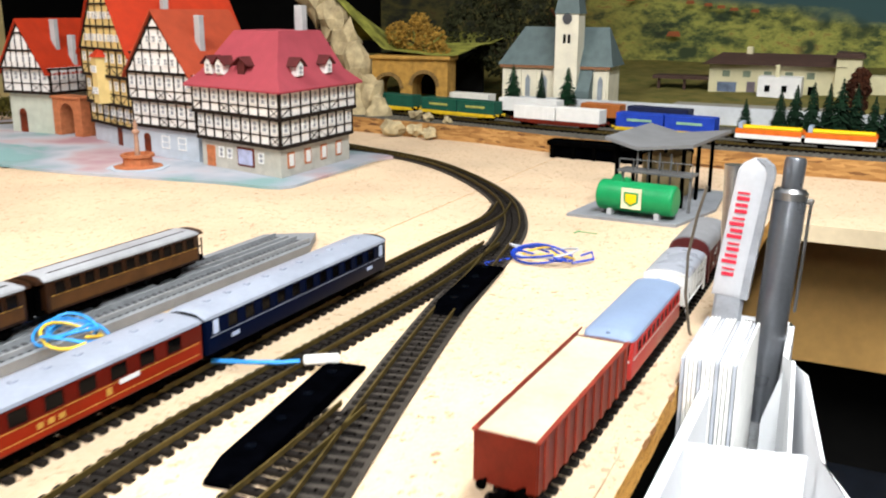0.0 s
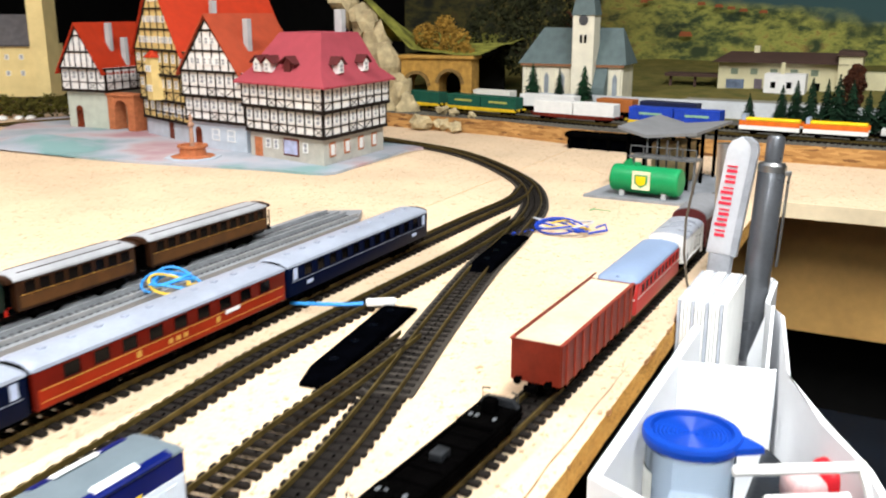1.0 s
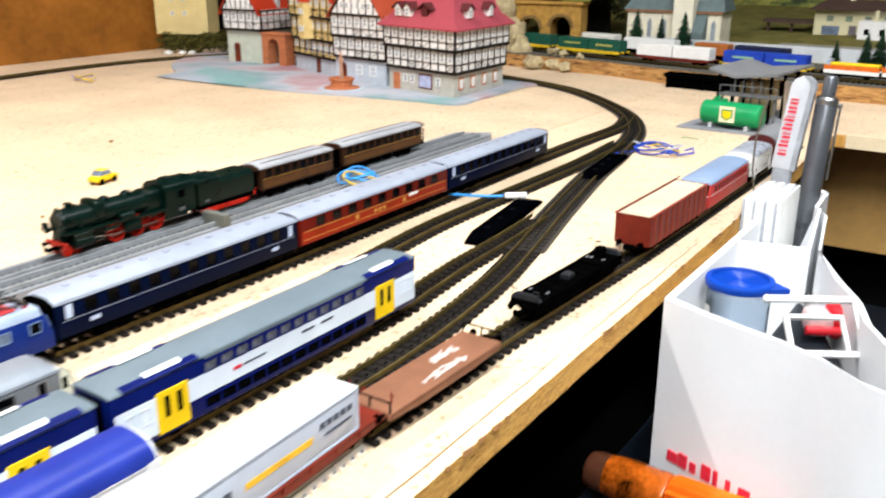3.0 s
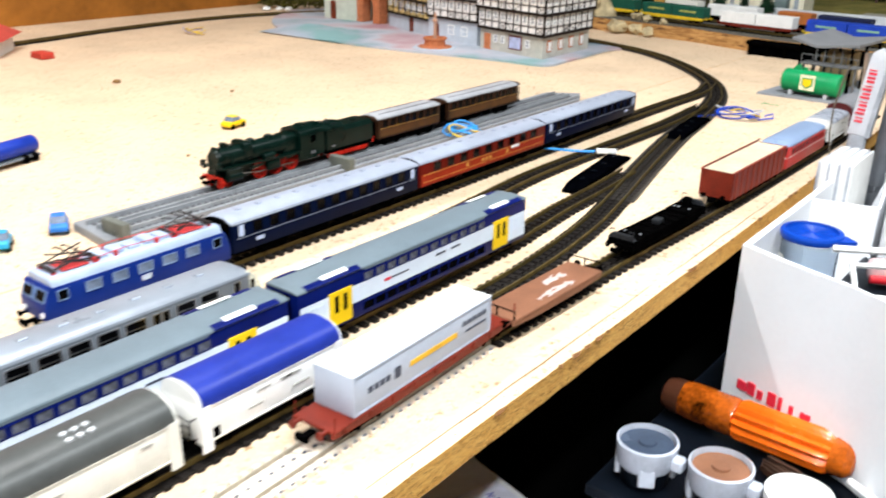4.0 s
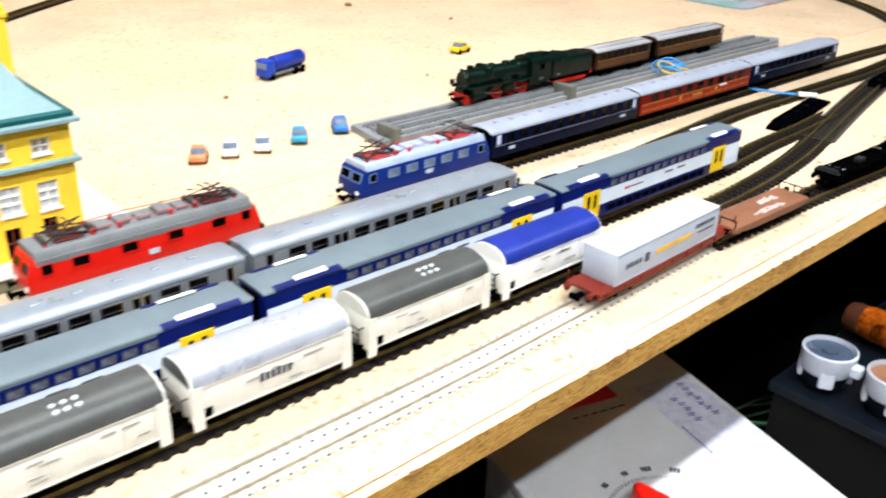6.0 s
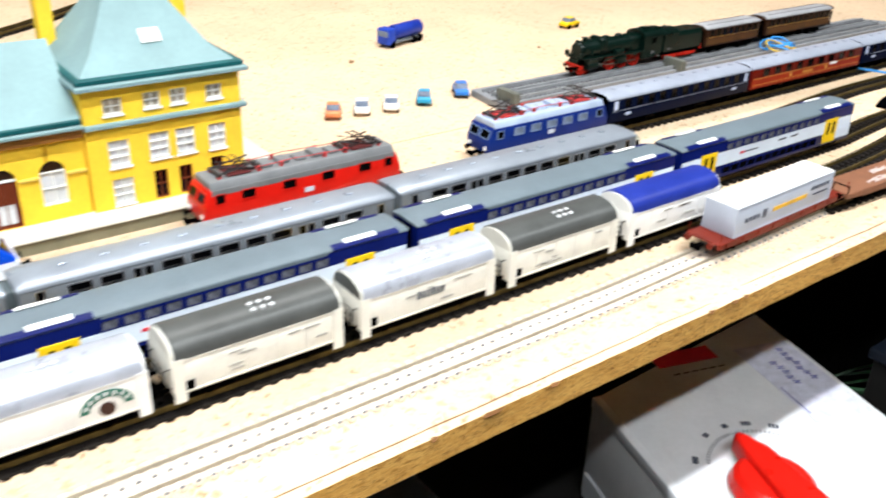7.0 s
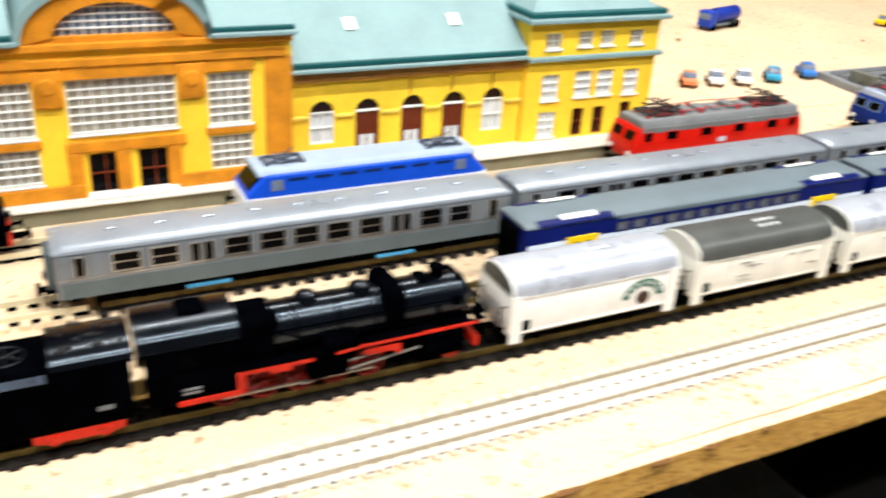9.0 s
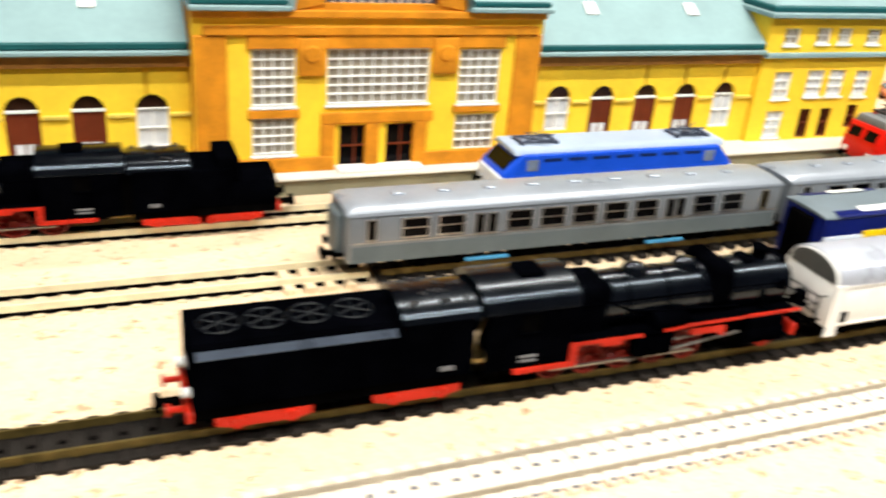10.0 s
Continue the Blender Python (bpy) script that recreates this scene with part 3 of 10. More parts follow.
def silver_coach(y, x=-0.211, L=0.264):
    root = coach_base(pose(x, y, RAILTOP), "silver_coach", "silver-grey passenger model coach with a glossy silver roof", L, 0.0166, M_SILVER, M_SILVROOF, ze=0.0345, zt=0.0388, zf=0.0085, group="silver train")
    n = 11
    ys = [-L / 2 + 0.035 + k * (L - 0.07) / (n - 1) for k in range(n)]
    side_windows(root, W_SILV, 0.0166, [(v, 0.0268) for k, v in enumerate(ys) if k not in (2, 8)])
    side_windows(root, W_SILVS, 0.0166, [(ys[k] + d, 0.0260) for k in (2, 8) for d in (-0.0035, 0.0035)] + [(-L / 2 + 0.012, 0.0268), (L / 2 - 0.012, 0.0268)])
    band(root, "lower_side_band", 0.0166, -L / 2 + 0.002, L / 2 - 0.002, 0.0090, 0.0180, M_GREYLOW, "mid-grey lower side")
    band(root, "trim_strip", 0.0166, -L / 2 + 0.002, L / 2 - 0.002, 0.0196, 0.0200, M_STEEL)
    vent = mesh_of("roof_vent", rbox(B(), -0.0022, -0.003, 0.0, 0.0022, 0.003, 0.0016, 0.0004, 1), M_SILVROOF)
    for k in range(9):
        part("roof_vent", vent, None, root, m=pose(0, -L / 2 + 0.03 + k * (L - 0.06) / 8, 0.0383))
    for s in (-0.21, 0.21):
        band(root, "step_plate", 0.0150, s * L - 0.012, s * L + 0.012, 0.0048, 0.0062, mat("step_cyan_blue", (0.05, 0.24, 0.42), 0.3), "bright bluish step plate", 0.0022)
    return root


def shoulder(w, ze, zt, y0, y1, side, top=0.50):
    """A painted strip that follows one side of a curved roof from the eaves up."""
    bm = B()
    prof = arc_roof(w, ze, zt, 24, 0.0007)[:1 + int(12 * top)]
    rows = []
    for x, z in prof:
        x = -side * x
        rows.append([bm.verts.new((x * k, y, z + d)) for y in (y0, y1) for k, d in ((1.0, 0.0004), (0.93, -0.0012))])
    for p, q in zip(rows, rows[1:]):
        bm.faces.new((p[0], p[2], q[2], q[0]))
        bm.faces.new((p[1], q[1], q[3], p[3]))
        bm.faces.new((p[0], q[0], q[1], p[1]))
        bm.faces.new((p[2], p[3], q[3], q[2]))
    for r in (rows[0], rows[-1]):
        bm.faces.new((r[0], r[1], r[3], r[2]))
    bmesh.ops.recalc_face_normals(bm, faces=bm.faces[:])
    return bm


def double_decker(y, x=-0.1475, L=0.266):
    hw = 0.0156
    ze, zt = 0.0415, 0.0442
    root = coach_base(pose(x, y, RAILTOP), "double_decker_coach", "blue and white double-decker commuter coach with grey roof and yellow doors", L, hw, M_DDBLUE, M_DDGREY, ze=ze, zt=zt, zf=0.0060, group="double-decker train", bog=0.385)
    band(root, "light_side_band", hw, -L / 2 + 0.0015, L / 2 - 0.0015, 0.0185, 0.0312, M_DDWHITE, "pale blue-white side band", 0.0003)
    band(root, "sill_band", hw, -L / 2 + 0.062, L / 2 - 0.062, 0.0395, 0.0415, M_DDGREY, "grey roof edge above the windows")
    n = 12
    ys = [-L / 2 + 0.066 + k * (L - 0.132) / (n - 1) for k in range(n)]
    side_windows(root, W_DD, hw, [(v, 0.0352) for v in ys])
    side_windows(root, W_DDL, hw, [(v, 0.0130) for v in ys])
    for s in (-1, 1):
        yd = s * (L / 2 - 0.038)
        for q in (-1, 1):
            ya, yb = sorted((s * (L / 2 - 0.058), s * (L / 2 - 0.0075)))
            part("blue_shoulder", shoulder(hw, ze, zt, ya, yb, q), M_DDBLUE, root, "dark blue roof shoulder at the coach end")
            bm = box(B(), min(q * hw, q * (hw + 0.0004)), s * (L / 2) - 0.027 if s > 0 else -L / 2 + 0.0015, 0.0100, max(q * hw, q * (hw + 0.0004)), L / 2 - 0.0015 if s > 0 else -L / 2 + 0.027, 0.0186)
            part("light_end_panel", bm, M_DDWHITE, root, "pale panel beside the door")
            bm = rbox(B(), min(q * hw, q * (hw + 0.0008)), yd - 0.0108, 0.0085, max(q * hw, q * (hw + 0.0008)), yd + 0.0108, 0.0330, 0.0002, 1)
            d = part("door", bm, M_YELLOW, root, "bright yellow double door")
            for k in (-0.0042, 0.0042):
                bm = box(B(), min(q * (hw + 0.0006), q * (hw + 0.0010)), yd + k - 0.0017, 0.0175, max(q * (hw + 0.0006), q * (hw + 0.0010)), yd + k + 0.0017, 0.0295)
                part("door_glass", bm, M_GLASSD, d)
            part("roof_plate", rbox(B(), -0.0022, -0.0120, -0.0005, 0.0022, 0.0120, 0.0004, 0.0003, 1), M_WHITE, root, "white glossy roof plate", m=pose(q * 0.0118, s * (L / 2 - 0.036), 0.0443, 0, q * 13, 0))
        for dy in (0.010, 0.0195):
            framed("window", W_DDS, root, pose(hw, s * (L / 2 - dy), 0.0232))
            framed("window", W_DDS, root, pose(-hw, s * (L / 2 - dy), 0.0232, 0, 0, 180))
    band(root, "emblem", hw, -L * 0.19, -L * 0.165, 0.0245, 0.0265, M_REDMARK, "small red emblem", 0.0006)
    for ya, yb, za, zb in ((L * 0.03, L * 0.03 + 0.012, 0.0262, 0.0278), (L * 0.10, L * 0.10 + 0.012, 0.0262, 0.0278), (-L * 0.16, -L * 0.09, 0.0248, 0.0260)):
        band(root, "lettering_bar", hw, ya, yb, za, zb, M_LETTER, "dark lettering bar", 0.0005)
    return root


def express_coach(y, kind, x=-0.2965, L=0.2315):
    body = M_CRIMSON if kind == "red" else M_NAVY
    hw = 0.0162
    lab = "crimson dining coach with gold lining and pale grey roof" if kind == "red" else "dark navy sleeping coach with pale grey roof"
    root = coach_base(pose(x, y, RAILTOP), "express_coach", lab, L, hw, body, M_PALEROOF, ze=0.0348, zt=0.0402, group="express train")
    n = 9 if kind == "red" else 11
    ys = [-L / 2 + 0.026 + k * (L - 0.052) / (n - 1) for k in range(n)]
    side_windows(root, W_CRIM if kind == "red" else W_NAVY, hw, [(v, 0.0288) for v in ys])
    if kind == "red":
        band(root, "lower_panel", hw, -L / 2 + 0.002, L / 2 - 0.002, 0.0118, 0.0236, M_CRIMLOW, "brighter crimson lower panel", 0.0001)
        band(root, "lining", hw, -L / 2 + 0.004, L / 2 - 0.004, 0.0224, 0.0230, M_GOLD)
        band(root, "lining", hw, -L / 2 + 0.004, L / 2 - 0.004, 0.0150, 0.0155, M_GOLD)
        for ya in (-0.012, -0.005, 0.002):
            band(root, "lettering_bar", hw, ya, ya + 0.004, 0.0172, 0.0202, M_GOLD, "gold lettering bar", 0.0005)
        for ya in (-0.04, 0.035):
            band(root, "crest", hw, ya, ya + 0.004, 0.0170, 0.0212, M_GOLD, "gold crest", 0.0005)
        band(root, "destination_board", hw, 0.045, 0.060, 0.0205, 0.0232, M_LETTERW, "white destination board", 0.0007)
    else:
        band(root, "lining", hw, -L / 2 + 0.004, L / 2 - 0.004, 0.0222, 0.0226, mat("lining_pale", (0.30, 0.33, 0.42), 0.4))
        pale = mat("plate_pale_blue", (0.45, 0.52, 0.70), 0.4)
        for s in (-1, 1):
            band(root, "plate", hw, s * (L / 2 - 0.028) - 0.004, s * (L / 2 - 0.028) + 0.004, 0.0165, 0.0192, pale, "pale blue-white plate", 0.0007)
            band(root, "door_pane", hw, s * (L / 2 - 0.009) - 0.0025, s * (L / 2 - 0.009) + 0.0025, 0.0240, 0.0332, pale, "pale blue door pane", 0.0005)
    for s in (-1, 1):
        bm = B()
        prism(bm, arc_roof(0.0140, 0.0340, 0.0385, 10), s * (L / 2 + 0.0002), s * (L / 2 + 0.0040))
        rbox(bm, -0.0135, s * (L / 2 + 0.0002), 0.0115, 0.0135, s * (L / 2 + 0.0040), 0.0342, 0.0008, 1)
        part("end_gangway", bm, M_UNDER, root, "black rubber gangway")
    vent = mesh_of("roof_vent", rbox(B(), -0.002, -0.0022, 0.0, 0.002, 0.0022, 0.0016, 0.0004, 1), M_PALEROOF)
    for k in range(10):
        part("roof_vent", vent, None, root, m=pose(0, -L / 2 + 0.02 + k * (L - 0.04) / 9, 0.0397))
    return root


def teak_coach(y, x=-0.446, L=0.142):
    root = coach_base(pose(x, y, RAILTOP + 0.004), "wooden_coach", "short brown wooden passenger coach with a grey roof", L, 0.0146, M_TEAK, M_TEAKROOF, ze=0.0340, zt=0.0385, zf=0.0100, group="branch train", bog=0.27)
    n = 8 if L < 0.13 else 11
    ys = [-L / 2 + 0.012 + k * (L - 0.024) / (n - 1) for k in range(n)]
    side_windows(root, W_TEAK, 0.0146, [(v, 0.0278) for v in ys])
    band(root, "lower_boarding", 0.0146, -L / 2 + 0.003, L / 2 - 0.003, 0.0125, 0.0218, mat("teak_lower_boards", (0.085, 0.034, 0.009), 0.5, 0, 0.2, 60), "lighter brown lower boarding", 0.0002)
    for xx in (-0.0075, 0.0075):
        part("roof_seam", rbox(B(), xx - 0.0004, -L / 2 + 0.008, 0.0365, xx + 0.0004, L / 2 - 0.008, 0.0385, 0.0002, 1), M_TEAK, root, "thin dark seam along the roof")
    band(root, "lining", 0.0146, -L / 2 + 0.004, L / 2 - 0.004, 0.0222, 0.0228, M_GOLD)
    for s in (-1, 1):
        bm = B()
        yy = s * (L / 2 + 0.0045)
        for xx in (-0.012, 0.013):
            cyl(bm, (xx, yy, 0.0105), (xx, yy, 0.030), 0.0007, seg=6)
        tube(bm, [(-0.012, yy, 0.022), (0, yy + s * 0.001, 0.022), (0.012, yy, 0.022)], 0.0006)
        part("end_railing", bm, M_UNDER, root)
        bm = B()
        prism(bm, arc_roof(0.0138, 0.0330, 0.0372, 12), s * (L / 2 - 0.001), s * (L / 2 + 0.0065))
        part("platform_roof", bm, M_TEAK, root, "dark roof over the end platform")
        part("platform_floor", rbox(B(), -0.0132, min(s * (L / 2 - 0.001), s * (L / 2 + 0.0065)), 0.0095, 0.0140, max(s * (L / 2 - 0.001), s * (L / 2 + 0.0065)), 0.0110, 0.0003, 1), M_UNDER, root)
    return root


def cylinder_boiler(bm, y0, y1, z, r, seg=20):
    return cyl(bm, (0, y0, z), (0, y1, z), r, seg=seg)


def drive_wheel(parent, y, r, x, mt):
    bm = B()
    s = 1 if x > 0 else -1
    lathe_pts = 20
    ring = []
    for k in range(lathe_pts):
        a = 2 * math.pi * k / lathe_pts
        web = 0.0011 if k % 2 else -0.0004
        ring.append([bm.verts.new((x + dx * s, y + rr * math.cos(a), r + rr * math.sin(a))) for dx, rr in ((-0.0012, r), (0.0012, r), (0.0012, r * 0.82), (web, r * 0.78), (web, r * 0.32), (0.0014, r * 0.28), (0.0014, 0.0003))])
    for k in range(lathe_pts):
        a, b = ring[k], ring[(k + 1) % lathe_pts]
        for i in range(6):
            bm.faces.new((a[i], a[i + 1], b[i + 1], b[i]))
    bmesh.ops.recalc_face_normals(bm, faces=bm.faces[:])
    return part("driving_wheel", bm, mt, parent)


def steam_loco(m, paint, satin, wheel, label, drivers, wr, pilot=1, frame_red=True, long_tender=True, group="", tub=False):
    """Front towards +y. Origin under the middle of the engine; tender behind towards -y."""
    root = thing("steam_locomotive", m, label, "model locomotive", group)
    # engine
    bm = B()
    cylinder_boiler(bm, -0.022, 0.072, 0.0315, 0.0119, 32)
    cylinder_boiler(bm, 0.042, 0.073, 0.0315, 0.0124, 32)
    cyl(bm, (0, 0.073, 0.0315), (0, 0.0765, 0.0315), 0.0119, 0.0095, seg=32)
    part("boiler", bm, satin, root)
    part("firebox", rbox(B(), -0.0115, -0.045, 0.0170, 0.0115, -0.018, 0.0430, 0.005, 4), paint, root)
    for yy in (-0.012, 0.008, 0.026, 0.040):
        part("boiler_band", cylinder_boiler(B(), yy, yy + 0.0010, 0.0315, 0.0122, 32), paint, root)
    bm = B()
    cyl(bm, (0, 0.062, 0.040), (0, 0.062, 0.0475), 0.0042, 0.0036, seg=16)
    cyl(bm, (0, 0.062, 0.0475), (0, 0.062, 0.0484), 0.0045, seg=16)
    part("chimney", bm, paint, root)
    for yy in (0.022, -0.004):
        bm = B()
        lathe(bm, [(0.0062, 0.0385), (0.0060, 0.0430), (0.0048, 0.0455), (0.0022, 0.0468), (0.0003, 0.0470)], 16, 0, yy)
        part("steam_dome", bm, satin, root)
    bm = B()
    rbox(bm, -0.0138, 0.0295, 0.0270, 0.0138, 0.0415, 0.0468, 0.0042, 4)
    part("sand_box", bm, paint, root, "saddle-shaped sand box over the boiler")
    bm = B()
    for s in (-1, 1):
        rbox(bm, s * 0.0125, 0.0655, 0.0325, s * 0.0140, 0.0700, 0.0375, 0.0004, 1)
    part("smokebox_step", bm, paint, root)
    bm = B()
    cyl(bm, (-0.0065, 0.0715, 0.0432), (0.0065, 0.0715, 0.0432), 0.0016, seg=10)
    rbox(bm, -0.0050, 0.0500, 0.0425, 0.0050, 0.0570, 0.0448, 0.0008, 1)
    part("feed_heater", bm, paint, root)
    bm = B()
    for s in (-1, 1):
        rbox(bm, s * 0.0090, 0.0765, 0.0240, s * 0.0170, 0.0825, 0.0250, 0.0003, 1)
        rbox(bm, s * 0.0105, 0.0770, 0.0250, s * 0.0160, 0.0820, 0.0310, 0.0010, 1)
    part("front_step", bm, paint, root)
    # cab
    for s in (-1, 1):
        part("cab_side", prism(B(), [(-0.0785, 0.0125), (-0.040, 0.0125), (-0.040, 0.0395), (-0.0785, 0.0395)], s * 0.0160 - 0.0008, s * 0.0160 + 0.0008, "x"), paint, root)
    part("cab_front", box(B(), -0.0152, -0.0415, 0.0135, 0.0152, -0.0400, 0.0395), paint, root)
    bm = B()
    prism(bm, arc_roof(0.0172, 0.0388, 0.0488, 20), -0.0810, -0.0385)
    c = part("cab_roof", bm, satin, root)
    bm = B()
    rbox(bm, -0.006, -0.062, 0.0482, 0.006, -0.050, 0.0500, 0.0006, 1)
    part("roof_hatch", bm, paint, c)
    for s in (-1, 1):
        me = window_mesh(0.0085, 0.0085, 0.0005, paint, M_UNDER)
        framed("window", me, root, pose(s * 0.0168, -0.0600, 0.0335, 0, 0, 0 if s > 0 else 180))
    # running boards, frame and cylinders
    edge_mat = M_RED if frame_red else paint
    bm = B()
    for s in (-1, 1):
        a, b = sorted((s * 0.0085, s * 0.0172))
        box(bm, a, -0.040, 0.0205, b, 0.020, 0.0215)
        box(bm, a, 0.020, 0.0225, b, 0.076, 0.0235)
    part("running_board", bm, paint, root)
    bm = B()
    for s in (-1, 1):
        a, b = sorted((s * 0.0166, s * 0.0176))
        prism(bm, [(-0.0660, 0.0102), (-0.0370, 0.0102), (-0.0370, 0.0198), (-0.0060, 0.0198), (-0.0060, 0.0215), (-0.0405, 0.0215), (-0.0405, 0.0126), (-0.0660, 0.0126)], a, b, "x")
        prism(bm, [(-0.0260, 0.0178), (-0.0160, 0.0178), (-0.0160, 0.0199), (-0.0260, 0.0199)], a, b, "x")
        prism(bm, [(0.0050, 0.0206), (0.0200, 0.0218), (0.0780, 0.0226), (0.0780, 0.0238), (0.0200, 0.0232), (0.0050, 0.0220)], a, b, "x")
        prism(bm, [(0.0190, 0.0172), (0.0330, 0.0172), (0.0350, 0.0150), (0.0370, 0.0150), (0.0370, 0.0200), (0.0190, 0.0200)], a, b, "x")
    part("red_edging" if frame_red else "edging", bm, edge_mat, root, "bright red running board edge" if frame_red else "")
    bm = B()
    box(bm, -0.0062, -0.072, 0.0060, 0.0062, 0.078, 0.0195)
    box(bm, -0.0085, -0.070, 0.0095, 0.0085, -0.030, 0.0165)
    part("main_frame", bm, M_UNDER if frame_red else paint, root)
    for s in (-1, 1):
        bm = B()
        cyl(bm, (s * 0.0145, 0.050, 0.0125), (s * 0.0145, 0.070, 0.0125), 0.0050, seg=16)
        rbox(bm, s * 0.0098, 0.050, 0.0135, s * 0.0180, 0.070, 0.0220, 0.001, 1)
        part("cylinder_block", bm, paint, root)
        bm = B()
        rbox(bm, s * 0.0105, -0.008, 0.0085, s * 0.0168, 0.012, 0.0195, 0.0018, 2)
        cyl(bm, (s * 0.0140, 0.000, 0.025), (s * 0.0140, 0.016, 0.025), 0.0040, seg=14)
        part("pump", bm, paint, root)
        for k in range(drivers):
            yd = -0.044 + k * (2 * wr + 0.0014) if drivers > 3 else -0.030 + k * (2 * wr + 0.0016)
            drive_wheel(root, yd, wr, s * 0.0086, wheel)
        y0 = -0.044 if drivers > 3 else -0.030
        bm = B()
        step = 2 * wr + (0.0014 if drivers > 3 else 0.0016)
        a, b = sorted((s * 0.0112, s * 0.0122))
        box(bm, a, y0 - 0.002, wr - 0.0024, b, y0 + (drivers - 1) * step + 0.002, wr - 0.0014)
        tube(bm, [(s * 0.0132, y0 + 2 * step, wr - 0.002), (s * 0.0132, 0.049, 0.0130)], 0.0007, 5)
        tube(bm, [(s * 0.0138, y0 + 2.2 * step, wr + 0.004), (s * 0.0138, 0.036, 0.0160)], 0.0006, 5)
        part("side_rod", bm, mat("rod_dull_steel", (0.28, 0.26, 0.24), 0.4, 0.7), root)
        for k in range(pilot):
            bm = B()
            yp = 0.064 + 0.010 * k if pilot > 1 else 0.068
            cyl(bm, (s * 0.0070, yp, 0.0050), (s * 0.0098, yp, 0.0050), 0.0050, seg=18)
            part("pilot_wheel", bm, M_RED, root)
        bm = B()
        cyl(bm, (s * 0.0092, 0.0790, 0.0240), (s * 0.0092, 0.0825, 0.0240), 0.0022, seg=12)
        part("headlamp", bm, paint, root)
    bm = B()
    rbox(bm, -0.0165, 0.0770, 0.0085, 0.0165, 0.0795, 0.0145, 0.0006, 1)
    part("buffer_beam", bm, M_RED, root)
    buffers(root, 0.0795, 1, M_UNDER)
    # pipes and handrails
    bm = B()
    for s in (-1, 1):
        tube(bm, [(s * 0.0114, -0.036, 0.0350), (s * 0.0116, 0.02, 0.0352), (s * 0.0116, 0.070, 0.0350)], 0.0004, 5)
        tube(bm, [(s * 0.0105, -0.030, 0.0395), (s * 0.0120, -0.01, 0.030), (s * 0.0120, 0.045, 0.0262)], 0.0006, 5)
        tube(bm, [(s * 0.0080, 0.056, 0.0385), (s * 0.0128, 0.058, 0.032), (s * 0.0132, 0.060, 0.022)], 0.0012, 6)
    part("pipework", bm, paint, root)
    # tender
    t0 = -0.0800
    tl = 0.080 if tub else 0.112 if long_tender else 0.086
    bm = B()
    if tub:
        # Filler block added so the gap between cab and tender stays dark.
        part("gap_sheet", rbox(B(), -0.0140, t0 - 0.006, 0.0110, 0.0140, t0 + 0.002, 0.0400, 0.001, 1), M_UNDER, root, "dark filler added to black out the gap between cab and tender")
        prism(bm, [(-0.0150, 0.0135), (0.0150, 0.0135), (0.0165, 0.0180), (0.0165, 0.0240), (0.0140, 0.0290), (0.0080, 0.0318), (-0.0080, 0.0318), (-0.0140, 0.0290), (-0.0165, 0.0240), (-0.0165, 0.0180)], t0 - tl, t0 - 0.056)
        rbox(bm, -0.0150, t0 - 0.060, 0.0300, 0.0150, t0 - 0.048, 0.0440, 0.0008, 1)
        rbox(bm, -0.0160, t0 - 0.056, 0.0135, 0.0160, t0 - 0.030, 0.0375, 0.0015, 2)
    else:
        prism(bm, [(-0.0160, 0.0135), (0.0160, 0.0135), (0.0165, 0.0200), (0.0165, 0.0340), (0.0130, 0.0395), (-0.0130, 0.0395), (-0.0165, 0.0340), (-0.0165, 0.0200)], t0 - tl, t0 - 0.034)
    prism(bm, [(-0.0165, 0.0135), (0.0165, 0.0135), (0.0165, 0.0385), (-0.0165, 0.0385)], t0 - 0.034, t0 - 0.004)
    tender = part("tender", bm, paint, root, "black tender with a low rounded tank" if tub else "long black tender" if long_tender else "green tender")
    bm = B()
    prism(bm, arc_roof(0.0164, 0.0372, 0.0450, 16), t0 - 0.034, t0 - 0.002)
    part("tender_cab_roof", bm, satin, tender)
    bm = B()
    rng = random.Random(4)
    for k in range(60):
        xx, yy, rr = rng.uniform(-0.0115, 0.0115), rng.uniform(t0 - 0.031, t0 - 0.005), rng.uniform(0.0008, 0.0018)
        bmesh.ops.create_icosphere(bm, subdivisions=1, radius=rr, matrix=Matrix.Translation((xx, yy, 0.0435 + rng.uniform(-0.0008, 0.0022) - abs(xx) * 0.16)))
    tagged(part("coal_load", bm, M_COAL, tender, "lumpy black coal"), kind="stuff")
    bm = B()
    for s in (-1, 1):
        prism(bm, [(s * 0.0145, 0.0369), (s * 0.0164, 0.0342), (s * 0.0167, 0.0347), (s * 0.0148, 0.0374)], t0 - tl + 0.002, t0 - 0.036)
    part("tender_edge_strip", bm, mat("worn_grey_edge", (0.045, 0.057, 0.080), 0.3, 0.3), tender, "shiny grey shoulder strip") if long_tender and not tub else bm.free()
    bm = B()
    for k in range(4):
        yc = t0 - tl + 0.012 + k * 0.0168
        for a in range(3):
            c_, s_ = math.cos(a * math.pi / 3), math.sin(a * math.pi / 3)
            tube(bm, [(-0.0075 * c_, yc - 0.0075 * s_, 0.0398), (0.0075 * c_, yc + 0.0075 * s_, 0.0398)], 0.0005, 4)
        tube(bm, [(0.0075 * math.cos(2 * math.pi * q / 16), yc + 0.0075 * math.sin(2 * math.pi * q / 16), 0.0398) for q in range(17)], 0.0005, 4)
    if long_tender and not tub:
        part("fan_grilles", bm, mat("grille_dark_grey", (0.004, 0.005, 0.007), 0.4, spec=0.1), tender, "round ventilator grilles")
    else:
        bm.free()
